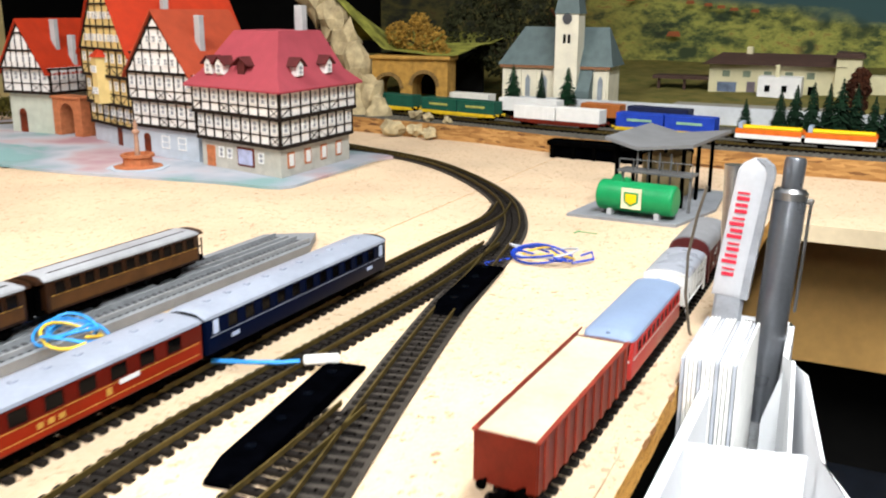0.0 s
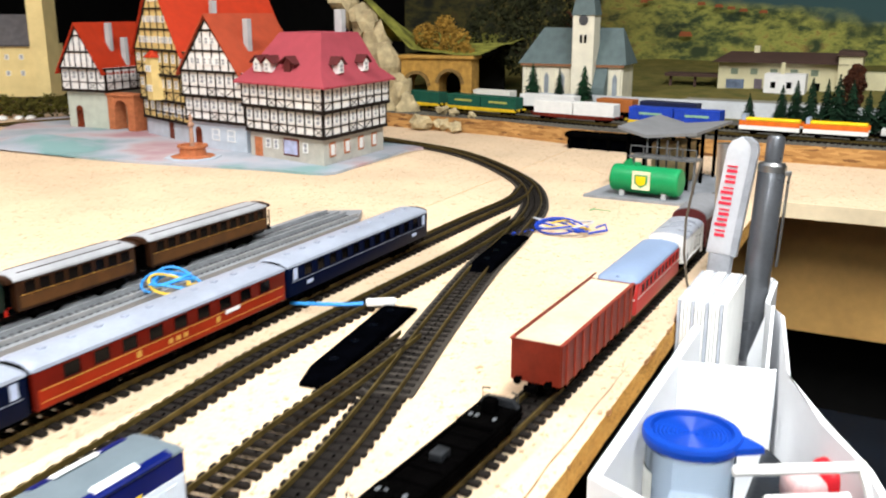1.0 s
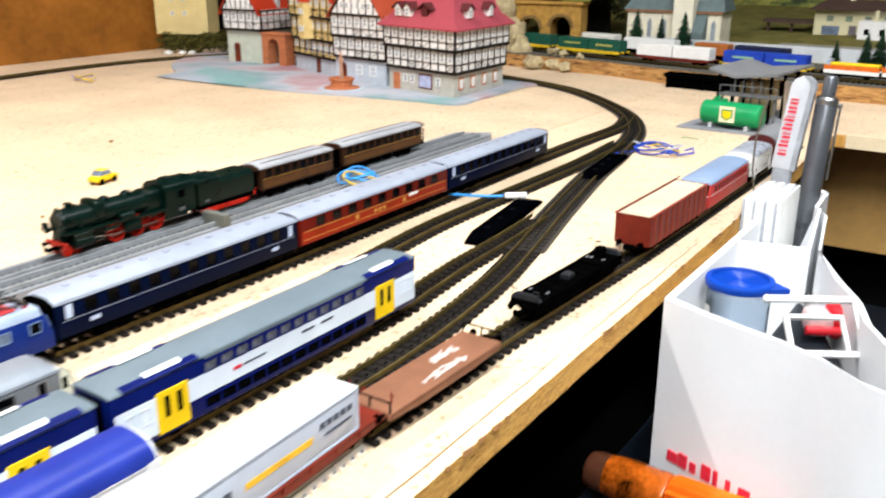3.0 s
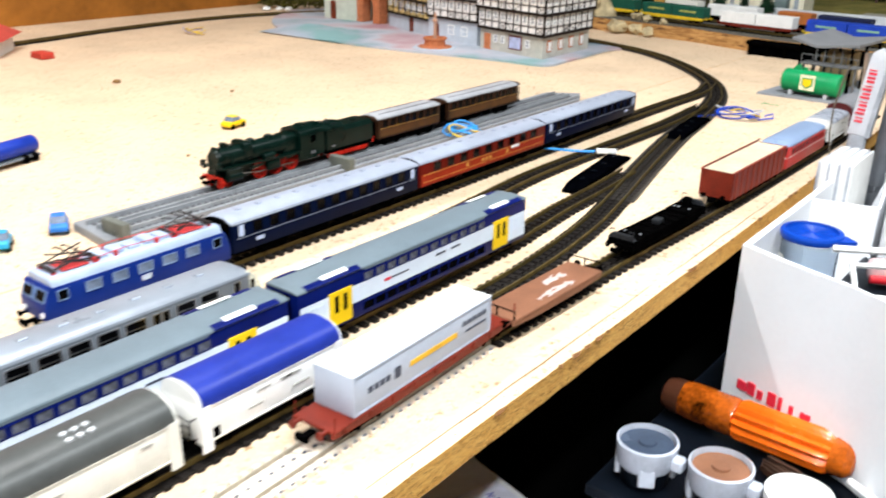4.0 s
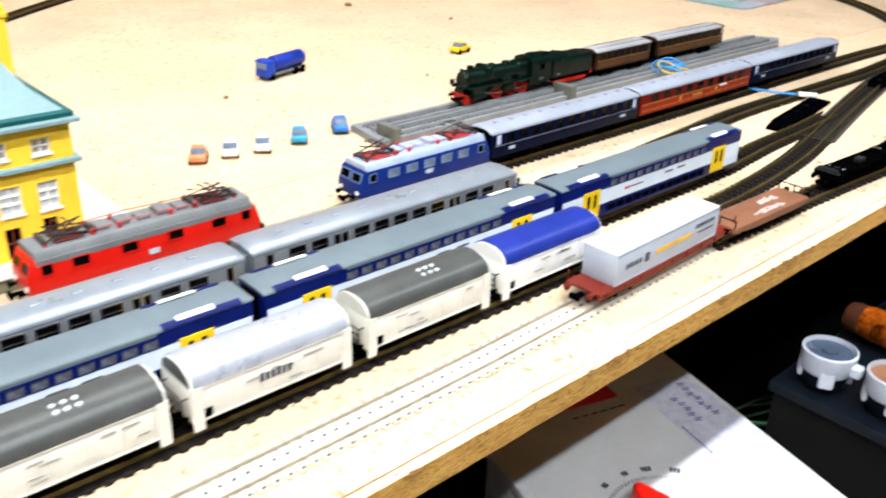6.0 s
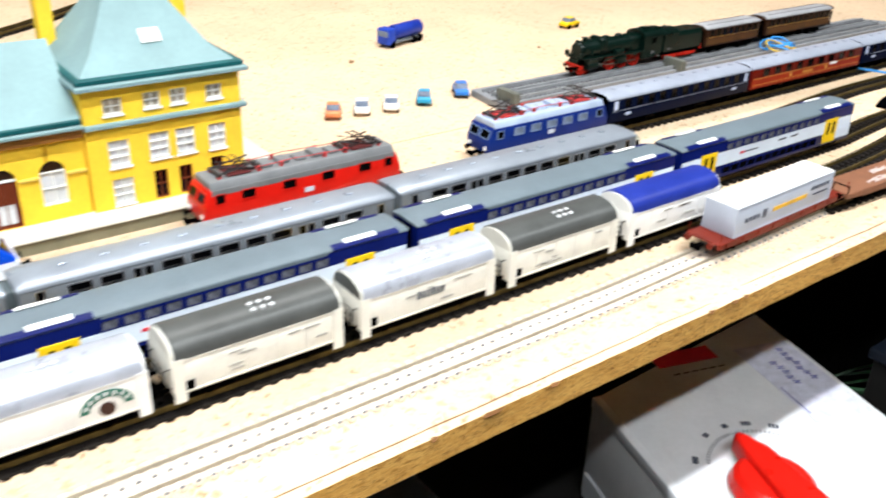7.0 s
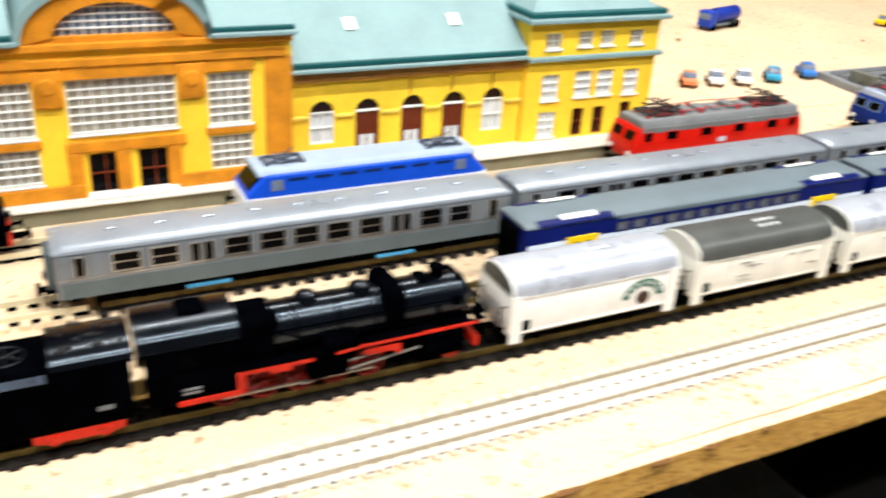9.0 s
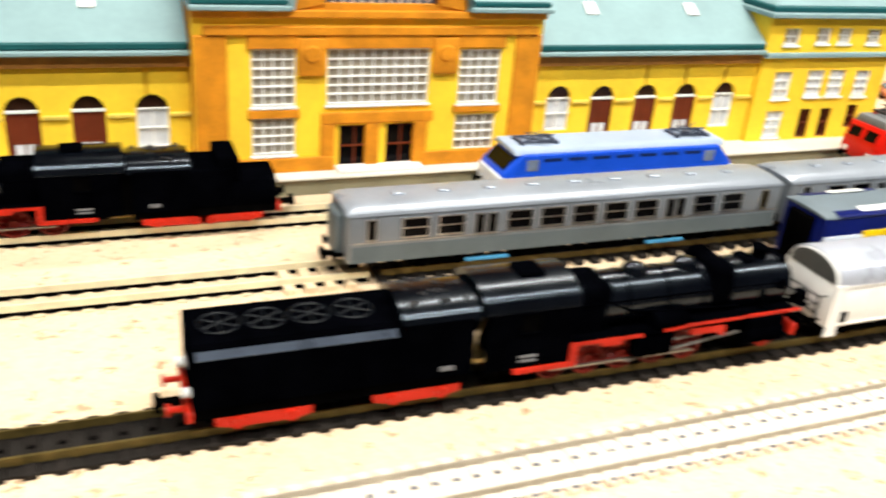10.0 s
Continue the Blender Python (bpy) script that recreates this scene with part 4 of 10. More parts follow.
    for s in (-1, 1):
        a, b = sorted((s * 0.0120, s * 0.0150))
        for yc in (t0 - tl + 0.026, t0 - 0.026):
            bm = prism(B(), [(yc - 0.018, 0.0050), (yc - 0.012, 0.0035), (yc + 0.012, 0.0035), (yc + 0.018, 0.0050), (yc + 0.018, 0.0085), (yc - 0.018, 0.0085)], a, b, "x")
            for k in (-0.010, 0.010):
                cyl(bm, (s * 0.0145, yc + k, 0.0058), (s * 0.0165, yc + k, 0.0058), 0.0024, seg=10)
            part("tender_bogie_frame", bm, M_RED, tender)
    for yc in (t0 - tl + 0.016, t0 - tl + 0.036, t0 - 0.036, t0 - 0.016):
        wheelset(tender, yc, 0.0055, wheel)
    bm = B()
    box(bm, -0.0150, t0 - tl, 0.0085, 0.0150, t0 - 0.004, 0.0140)
    part("tender_frame", bm, M_UNDER, tender)
    bm = B()
    rbox(bm, -0.0165, t0 - tl - 0.0022, 0.0085, 0.0165, t0 - tl, 0.0135, 0.0005, 1)
    part("buffer_beam", bm, M_RED, tender)
    buffers(tender, t0 - tl - 0.002, -1, M_UNDER if tub else M_RED)
    bm = B()
    for s in (-1, 1):
        cyl(bm, (s * 0.0105, t0 - tl, 0.0185), (s * 0.0105, t0 - tl - 0.003, 0.0185), 0.0020, seg=12)
    part("tail_lamp", bm, M_UNDER if tub else M_LETTERW, tender, "small tail lamps")
    bm = B()
    box(bm, -0.004, t0 - tl - 0.0005, 0.024, 0.004, t0 - tl, 0.0265)
    for s in (-1, 1):
        a, b = sorted((s * 0.0166, s * 0.0170))
        box(bm, a, t0 - 0.018, 0.0165, b, t0 - 0.012, 0.0185)
        a, b = sorted((s * 0.0168, s * 0.0172))
        box(bm, a, -0.064, 0.0175, b, -0.056, 0.0186)
        box(bm, a, -0.064, 0.0155, b, -0.056, 0.0164)
    part("number_plates", bm, mat("plate_grey", (0.16, 0.16, 0.17), 0.5), root, "small grey plate bars")
    bm = B()
    box(bm, -0.006, -0.084, 0.0105, 0.006, -0.072, 0.0125)
    for x in (-0.009, 0.009):
        tube(bm, [(x, -0.0815, 0.012), (x, -0.0800, 0.024), (x, -0.0765, 0.036)], 0.0005, 5)
    part("footplate", bm, mat("brass_pipe", (0.35, 0.25, 0.10), 0.4, 0.6), root)
    return root


def van(y, x, roof_mat, body_mat, label, L=0.104, logo=False, yaw=0.0, roof_marks=True, crown=0.0455, word=False):
    """Two-axle refrigerator van with a barrel roof."""
    hw = 0.0165
    root = thing("refrigerator_van", pose(x, y, RAILTOP, 0, 0, yaw) @ Matrix.Diagonal((1, 1, 0.95, 1)), label, "model wagon", "goods train")
    bm = B()
    rbox(bm, -hw, -L / 2, 0.0100, hw, L / 2, 0.0335, 0.0008, 2)
    for s in (-1, 1):
        prism(bm, arc_roof(hw, 0.0330, crown - 0.0009, 12), s * (L / 2 - 0.0016), s * (L / 2 - 0.0003))
    part("body", bm, body_mat, root)
    for q in (-1, 1):
        for s in (-1, 1):
            part("corner_post", box(B(), min(q * hw, q * (hw + 0.0008)), min(s * (L / 2 - 0.0065), s * (L / 2 + 0.0002)), 0.0055, max(q * hw, q * (hw + 0.0008)), max(s * (L / 2 - 0.0065), s * (L / 2 + 0.0002)), 0.034), body_mat, root)
    bm = B()
    prism(bm, arc_roof(hw, 0.0332, crown, 16, 0.0005), -L / 2 + 0.0018, L / 2 - 0.0018)
    roof = part("roof", bm, roof_mat, root)
    if roof_marks:
        for i in range(2):
            for j in range(3):
                bm = cyl(B(), (0.0015 + 0.0052 * i, 0.0005 + 0.0056 * j, 0.0435), (0.0015 + 0.0052 * i, 0.0005 + 0.0056 * j, 0.0462 - 0.0010 * i), 0.0017, seg=8)
                part("roof_vent", bm, mat("cap_pale", (0.58, 0.59, 0.60), 0.4), roof, "pale round roof vent")
    bm = B()
    box(bm, -0.0135, -L / 2 + 0.003, 0.0075, 0.0135, L / 2 - 0.003, 0.0102)
    for s in (-1, 1):
        for q in (-1, 1):
            prism(bm, [(s * L * 0.29 - 0.008, 0.0090), (s * L * 0.29 - 0.004, 0.0035), (s * L * 0.29 + 0.004, 0.0035), (s * L * 0.29 + 0.008, 0.0090)], q * 0.0115 - 0.0009, q * 0.0115 + 0.0009, "x")
    part("underframe", bm, M_UNDER, root)
    for s in (-1, 1):
        wheelset(root, s * L * 0.29, 0.0055)
        buffers(root, s * (L / 2 - 0.001), s)
        bm = B()
        yy = s * (L / 2 + 0.004)
        tube(bm, [(-0.012, yy - s * 0.004, 0.013), (-0.012, yy, 0.013), (-0.012, yy, 0.026), (-0.012, yy - s * 0.004, 0.026)], 0.0005, 5)
        tube(bm, [(0.012, yy - s * 0.004, 0.013), (0.012, yy, 0.013), (0.012, yy, 0.026), (0.012, yy - s * 0.004, 0.026)], 0.0005, 5)
        for zz in (0.017, 0.0215, 0.026):
            tube(bm, [(-0.012, yy, zz), (0.012, yy, zz)], 0.0004, 5)
        part("end_platform_rail", bm, M_UNDER, root)
        bm = B()
        prism(bm, arc_roof(0.0152, 0.0338, crown - 0.0014, 14), s * (L / 2 - 0.0004), s * (L / 2 + 0.0002))
        if crown > 0.044 and roof_mat is M_ROOFL:
            part("end_panel", bm, M_ROOFD, root)
        else:
            bm.free()
    for q in (-1, 1):
        bm = box(B(), min(q * hw, q * (hw + 0.0004)), -L / 2 + 0.0065, 0.0125, max(q * hw, q * (hw + 0.0004)), -L / 2 + 0.0115, 0.0185)
        part("label_holder", bm, M_UNDER, root, "small dark label holder")
    bm = B()
    for q in (-1, 1):
        for zz in (0.0115, 0.0325):
            box(bm, min(q * hw, q * (hw + 0.0006)), -L / 2 + 0.004, zz, max(q * hw, q * (hw + 0.0006)), L / 2 - 0.004, zz + 0.0006)
        for k in range(6):
            yy = -L / 2 + 0.006 + k * (L - 0.012) / 5
            box(bm, min(q * hw, q * (hw + 0.0003)), yy - 0.0003, 0.0115, max(q * hw, q * (hw + 0.0003)), yy + 0.0003, 0.0325)
    part("side_ribs", bm, body_mat, root)
    if logo:
        bm = B()
        for q in (-1, 1):
            pts = [(0.030 + 0.0135 * math.cos(a), 0.0185 + 0.0115 * math.sin(a)) for a in [math.pi * k / 12 for k in range(13)]]
            pts += [(0.030 + 0.0090 * math.cos(a), 0.0185 + 0.0070 * math.sin(a)) for a in [math.pi * k / 12 for k in range(12, -1, -1)]]
            prism(bm, pts, min(q * hw, q * (hw + 0.0004)), max(q * hw, q * (hw + 0.0004)), "x")
        part("arched_emblem", bm, M_GREENMARK, root, "dark green arched emblem")
        bm = B()
        for q in (-1, 1):
            for k in range(7):
                a = math.pi * (k + 1) / 8
                yy, zz = 0.030 + 0.0112 * math.cos(a), 0.0185 + 0.0092 * math.sin(a)
                box(bm, min(q * hw, q * (hw + 0.0006)), yy - 0.0007, zz - 0.0012, max(q * hw, q * (hw + 0.0006)), yy + 0.0007, zz + 0.0012)
        part("emblem_letter_bars", bm, M_LETTERW, root)
        bm = B()
        for q in (-1, 1):
            cyl(bm, (q * hw, 0.030, 0.0182), (q * (hw + 0.0005), 0.030, 0.0182), 0.0042, seg=16)
        part("emblem_disc", bm, M_BROWNMARK, root)
    else:
        if word:
            for q in (-1, 1):
                for k in range(6):
                    tall = 0.0056 if k in (0, 3) else 0.0048
                    part("letter_bar", box(B(), min(q * hw, q * (hw + 0.0005)), -0.0105 + 0.0036 * k, 0.0212, max(q * hw, q * (hw + 0.0005)), -0.0105 + 0.0036 * k + 0.0024, 0.0212 + tall), M_LETTER, root)
        rng = random.Random(int(y * 1000) + 7)
        for q in (-1, 1):
            for k in range(7):
                yy, zz, ww = rng.uniform(-0.035, 0.036), rng.choice((0.0155, 0.0185, 0.0245, 0.0270)), rng.uniform(0.003, 0.010)
                part("lettering_bar", box(B(), min(q * hw, q * (hw + 0.0005)), yy, zz, max(q * hw, q * (hw + 0.0005)), yy + ww, zz + 0.0012), mat("lettering_faded", (0.40, 0.385, 0.35), 0.6), root, "small faded lettering bar")
    return root


def pantograph(parent, y, up=0.010, base=0.046, flip=1, mt=None, size=1.0):
    """A folded scissor pantograph lying on the roof."""
    mt = mt or M_PANTO
    bm = B()
    for s in (-1, 1):
        tube(bm, [(s * 0.008, y - 0.016, base + 0.002), (s * 0.009, y, base + up * 0.55), (s * 0.007, y + 0.014 * flip, base + up)], 0.0007, 5)
        tube(bm, [(s * 0.008, y + 0.016, base + 0.002), (s * 0.009, y - 0.002, base + up * 0.5), (s * 0.007, y - 0.013 * flip, base + up * 0.85)], 0.0007, 5)
    for dy in (-0.002, 0.004):
        tube(bm, [(-0.0085, y - 0.015, base + 0.0022), (0.0085, y + 0.013, base + 0.0030 + dy)], 0.0006, 5)
        tube(bm, [(0.0085, y - 0.015, base + 0.0022), (-0.0085, y + 0.013, base + 0.0030 + dy)], 0.0006, 5)
        tube(bm, [(-0.015, y + dy, base + up * 0.85), (-0.011, y + dy, base + up), (0.011, y + dy, base + up), (0.015, y + dy, base + up * 0.85)], 0.0007, 5)
    box(bm, -0.010, y - 0.018, base + 0.001, 0.010, y - 0.015, base + 0.0025)
    box(bm, -0.010, y + 0.015, base + 0.001, 0.010, y + 0.018, base + 0.0025)
    bmesh.ops.transform(bm, matrix=pose(0, y, 0) @ Matrix.Diagonal((size, size, 1, 1)) @ pose(0, -y, 0), verts=bm.verts[:])
    p = part("pantograph", bm, mt, parent)
    for s in (-1, 1):
        for k in (-0.0165, 0.0165):
            part("insulator", cyl(B(), (s * 0.0085 * size, y + k * size, base - 0.0015), (s * 0.0085 * size, y + k * size, base + 0.0015), 0.0016, seg=8), M_INSUL if mt is M_PANTO else mt, p)
    return p


def electric_loco(m, L, body_mat, roof_mat, label, front_slope=0.006, low_band=None, nwin=4, win_mat=None, top_band=None, roofline=None, panto_up=0.010):
    hw, ze, zt = 0.0168, 0.0365, 0.0425
    root = thing("electric_locomotive", m, label, "model locomotive", "electric locomotives")
    bm = B()
    prof = [(-L / 2, 0.0095), (L / 2, 0.0095), (L / 2, 0.022), (L / 2 - front_slope, ze), (-L / 2 + front_slope, ze), (-L / 2, 0.022)]
    prism(bm, prof, -hw, hw, "x")
    bmesh.ops.bevel(bm, geom=bm.edges[:], offset=0.0012, segments=2, profile=0.5, affect="EDGES")
    part("body", bm, body_mat, root)
    bm = B()
    prism(bm, [(-hw + 0.0002, ze - 0.0008), (hw - 0.0002, ze - 0.0008), (hw - 0.0035, zt), (-hw + 0.0035, zt)], -L / 2 + front_slope + 0.0015, L / 2 - front_slope - 0.0015)
    bmesh.ops.bevel(bm, geom=bm.edges[:], offset=0.0010, segments=2, profile=0.5, affect="EDGES")
    part("roof", bm, roof_mat, root)
    bm = B()
    box(bm, -0.0145, -L / 2 + 0.006, 0.0060, 0.0145, L / 2 - 0.006, 0.0100)
    part("underframe", bm, M_UNDER, root)
    if low_band:
        band(root, "lower_side_band", hw, -L / 2 + 0.001, L / 2 - 0.001, 0.0100, 0.0185, low_band, "pale lower side band", 0.0003)
    if top_band:
        band(root, "roof_side_band", hw - 0.0006, -L / 2 + front_slope + 0.002, L / 2 - front_slope - 0.002, ze - 0.004, ze + 0.0004, top_band, "", 0.0008)
    w = window_mesh(0.0112, 0.0070, 0.0007, win_mat or M_LOCGREY, M_GLASSB if body_mat is M_LOCBLUE else M_GLASSD)
    ys = [-L / 2 + 0.036 + k * (L - 0.072) / (nwin - 1) for k in range(nwin)]
    side_windows(root, w, hw, [(v, 0.0290) for v in ys])
    cw = window_mesh(0.0070, 0.0075, 0.0006, win_mat or M_LOCGREY, M_GLASSD)
    side_windows(root, cw, hw, [(-L / 2 + 0.013, 0.0290), (L / 2 - 0.013, 0.0290)])
    for s in (-1, 1):
        fw = window_mesh(0.0115, 0.0080, 0.0007, win_mat or M_LOCGREY, M_GLASSD)
        tilt = math.degrees(math.atan2(front_slope, ze - 0.022))
        for q in (-1, 1):
            framed("front_window", fw, root, pose(q * 0.0078, s * (L / 2 - front_slope * 0.52), 0.0293, 0, 0, s * 90) @ pose(0.0004, 0, 0, 0, -tilt, 0))
            bm = B()
            cyl(bm, (q * 0.0115, s * (L / 2 - 0.0008), 0.0150), (q * 0.0115, s * (L / 2 + 0.0012), 0.0150), 0.0021, seg=12)
            part("headlamp", bm, M_LETTERW, root)
        buffers(root, s * (L / 2 - 0.001), s)
        bogie(root, s * L * 0.27, 0.016, 0.0068)
        pantograph(root, s * L * 0.31, panto_up, zt + 0.001, -s)
    bm = B()
    rng = random.Random(3)
    for k in range(5):
        yy = -L * 0.17 + k * L * 0.085
        rbox(bm, -0.008 + rng.uniform(0, 0.003), yy - 0.0045, zt - 0.0006, 0.006, yy + 0.0045, zt + rng.uniform(0.0020, 0.0042), 0.0005, 1)
    part("roof_equipment", bm, roofline or roof_mat, root)
    bm = B()
    for xx in (-0.0085, 0.0085):
        tube(bm, [(xx, -L * 0.24, zt + 0.003), (xx, -L * 0.05, zt + 0.0045), (xx, L * 0.10, zt + 0.0035), (xx, L * 0.24, zt + 0.003)], 0.0004, 5)
    part("roof_busbar", bm, M_INSUL, root, "thin red roof lines")
    for xx in (-0.0085, 0.0085):
        for k in (0, 1, 3, 4):
            part("insulator", cyl(B(), (xx, -L * 0.22 + k * L * 0.11, zt - 0.0005), (xx, -L * 0.22 + k * L * 0.11, zt + 0.004), 0.0016, seg=8), M_INSUL, root)
    for s in (-1, 1):
        part("pantograph_base", rbox(B(), -0.0095, s * L * 0.31 - 0.010, zt + 0.0002, 0.0095, s * L * 0.31 + 0.010, zt + 0.0018, 0.0005, 1), M_INSUL if body_mat is M_LOCBLUE else mat("pantograph_base_dark_red", (0.10, 0.012, 0.012), 0.5), root)
    band(root, "plate", hw, -0.004, 0.004, 0.0185, 0.0225, mat("plate_pale", (0.55, 0.6, 0.7), 0.4), "", 0.0007)
    return root




def smooth_electric_loco(m, L=0.176):
    """A modern flat-roofed locomotive: pale roof, blue upper side, white lower side."""
    hw = 0.0168
    root = thing("electric_locomotive", m, "bright blue and white electric locomotive with smooth pale blue roof", "model locomotive", "electric locomotives")
    bm = B()
    prism(bm, [(-L / 2, 0.0085), (L / 2, 0.0085), (L / 2 - 0.001, 0.0240), (L / 2 - 0.014, 0.0385), (-L / 2 + 0.014, 0.0385), (-L / 2 + 0.001, 0.0240)], -hw, hw, "x")
    bmesh.ops.bevel(bm, geom=bm.edges[:], offset=0.0016, segments=3, profile=0.5, affect="EDGES")
    part("body", bm, M_SKYBLUE, root, "bright blue body")
    band(root, "lower_skirt", hw, -L / 2 + 0.001, L / 2 - 0.001, 0.0088, 0.0218, mat("loco_gloss_white", (0.70, 0.76, 0.84), 0.3, 0, 0.03, 50), "white lower skirt", 0.0005)
    for s in (-1, 1):
        ya, yb = sorted((s * (L / 2 - 0.0030), s * (L / 2 + 0.0004)))
        part("nose_panel", rbox(B(), -hw, ya, 0.0088, hw, yb, 0.0225, 0.0008, 1), MATS["loco_gloss_white"], root, "white nose panel")
    roof_m = mat("loco_pale_blue_roof", (0.31, 0.38, 0.48), 0.4, 0, 0.06, 40)
    bm = B()
    prism(bm, [(-hw + 0.0008, 0.0372), (hw - 0.0008, 0.0372), (hw - 0.0035, 0.0415), (-hw + 0.0035, 0.0415)], -L / 2 + 0.0085, L / 2 - 0.0085)
    bmesh.ops.bevel(bm, geom=bm.edges[:], offset=0.0012, segments=2, profile=0.5, affect="EDGES")
    part("roof", bm, roof_m, root, "smooth pale blue roof")
    for q in (-1, 1):
        bm = B()
        prism(bm, [(-L / 2 + 0.0070, 0.0215), (L / 2 - 0.0070, 0.0215), (L / 2 - 0.0145, 0.0372), (-L / 2 + 0.0145, 0.0372)], min(q * hw, q * (hw + 0.0003)), max(q * hw, q * (hw + 0.0003)), "x")
        side = part("side_panel", bm, M_SKYBLUE, root, "bright blue upper side")
        for k in range(7):
            yy = -L * 0.30 + k * L * 0.10
            bm = box(B(), min(q * hw, q * (hw + 0.0005)), yy - 0.0062, 0.0326, max(q * hw, q * (hw + 0.0005)), yy + 0.0062, 0.0350)
            part("vent_slot", bm, mat("vent_slot_dark_blue", (0.005, 0.018, 0.10), 0.4), side)
        for s in (-1, 1):
            bm = rbox(B(), min(q * hw, q * (hw + 0.0006)), s * (L / 2 - 0.021) - 0.004, 0.0262, max(q * hw, q * (hw + 0.0006)), s * (L / 2 - 0.021) + 0.004, 0.0345, 0.0002, 1)
            part("cab_side_window", bm, M_GLASSB, root)
    for s in (-1, 1):
        fm = pose(0, s * (L / 2 - 0.0067), 0.0305, 0, 0, s * 90) @ pose(0, 0, 0, 0, -36, 0)
        part("windscreen", rbox(B(), -0.0004, -0.0135, -0.0058, 0.0009, 0.0135, 0.0058, 0.0004, 1), M_GLASSD, root, "dark raked windscreen", fm)
        for q in (-1, 1):
            part("headlamp", cyl(B(), (q * 0.0108, s * (L / 2 - 0.0012), 0.0165), (q * 0.0108, s * (L / 2 + 0.0006), 0.0165), 0.0021, seg=12), M_LETTERW, root)
        buffers(root, s * (L / 2 - 0.001), s)
        bogie(root, s * L * 0.27, 0.016, 0.0068)
        pantograph(root, s * L * 0.33, 0.0034, 0.0412, -s, mat("pantograph_grey_blue", (0.05, 0.06, 0.09), 0.5, 0.3), 0.72)
    part("underframe", box(B(), -0.0145, -L / 2 + 0.006, 0.0055, 0.0145, L / 2 - 0.006, 0.0092), M_UNDER, root)
    return root
# ---- trains in place ----
steam_loco(pose(-0.099, -0.727, RAILTOP), M_BLACK, M_BLACKR, M_WHEELRED, "black goods steam locomotive with red wheels and a long coal tender", 5, 0.0078)
van(-0.578, -0.099, M_ROOFL, M_WHITE, "white two-axle refrigerator van with light grey roof and green arched emblem", logo=True)
van(-0.461, -0.099, M_ROOFD, M_CREAM, "cream refrigerator van with a dark grey barrel roof")
van(-0.344, -0.099, M_ROOFL, M_CREAM, "cream refrigerator van with a light grey roof and dark lettering bars", word=True)
van(-0.227, -0.099, M_ROOFD, M_CREAM, "cream refrigerator van with a dark grey barrel roof")
van(-0.110, -0.0985, mat("wagon_roof_blue", (0.015, 0.03, 0.24), 0.35, 0, 0.1, 40), M_WHITE, "white refrigerator van with a blue barrel roof", yaw=0, roof_marks=False)

for yy in (-0.461, -0.187, 0.087):
    double_decker(yy)
silver_coach(-0.700)
silver_coach(-0.429)
last = silver_coach(-0.1605, -0.212, 0.258)
bm = B()
prism(bm, [(0.1255, 0.0092), (0.1410, 0.0092), (0.1415, 0.0190), (0.1350, 0.0315), (0.1295, 0.0362), (0.1255, 0.0368)], -0.0160, 0.0160, "x")
bmesh.ops.bevel(bm, geom=bm.edges[:], offset=0.0015, segments=2, profile=0.5, affect="EDGES")
cabend = part("cab_front", bm, mat("cab_front_beige", (0.66, 0.64, 0.50), 0.5), last, "beige driving cab front")
for q in (-1, 1):
    framed("cab_window", window_mesh(0.010, 0.008, 0.0006, M_GREYLOW, M_GLASSD), cabend, pose(q * 0.0072, 0.1380, 0.0260, 0, 0, 90) @ pose(0.0004, 0, 0, 0, -25, 0))
    part("cab_side_window", box(B(), min(q * 0.0159, q * 0.0163), 0.1300, 0.0230, max(q * 0.0159, q * 0.0163), 0.1330, 0.0300), M_GLASSD, cabend)

smooth_electric_loco(pose(-0.286, -0.630, RAILTOP) @ Matrix.Diagonal((1, 1, 0.87, 1)), 0.172)
electric_loco(pose(-0.2905, -0.325, RAILTOP) @ Matrix.Diagonal((1, 1, 0.95, 1)), 0.176, M_LOCRED, M_LOCGREY, "red electric locomotive with grey roof and raised pantographs", 0.005, None, 4, M_LOCRED, M_LOCGREY, None, 0.008)
electric_loco(pose(-0.2955, -0.058, RAILTOP) @ Matrix.Diagonal((1, 1, 0.90, 1)), 0.155, M_LOCBLUE, M_LOCSILV, "dark blue electric locomotive with silver roof and red insulators", 0.005, None, 5, mat("window_rim_pale", (0.16, 0.24, 0.40), 0.4), None, None, 0.011)
express_coach(0.139, "blue")
express_coach(0.3745, "red")
express_coach(0.610, "blue")
steam_loco(pose(-0.286, -1.012, RAILTOP, 0, 0, 180) @ Matrix.Diagonal((1, 1, 0.91, 1)), M_BLACK, M_BLACKR, M_WHEELRED, "black tender locomotive with red wheels at the station platform", 4, 0.0085, tub=True)
g = steam_loco(pose(-0.446, 0.205, RAILTOP + 0.006, 0, 0, 180) @ Matrix.Scale(0.9, 4), M_GREEN, M_GREEN, M_RED, "dark green express steam locomotive with red wheels", 3, 0.0112, 2, False, False)
teak_coach(0.4235, L=0.117)
teak_coach(0.580, L=0.162)


def siding_x(y):
    for (x0, y0), (x1, y1) in zip(SIDING, SIDING[1:]):
        if y0 <= y <= y1:
            return x0 + (x1 - x0) * (y - y0) / (y1 - y0)
    return SIDING[-1][0]


def siding_pose(y):
    return pose(siding_x(y), y, RAILTOP, 0, 0, -math.degrees(math.atan2(siding_x(y + 0.05) - siding_x(y - 0.05), 0.10)))


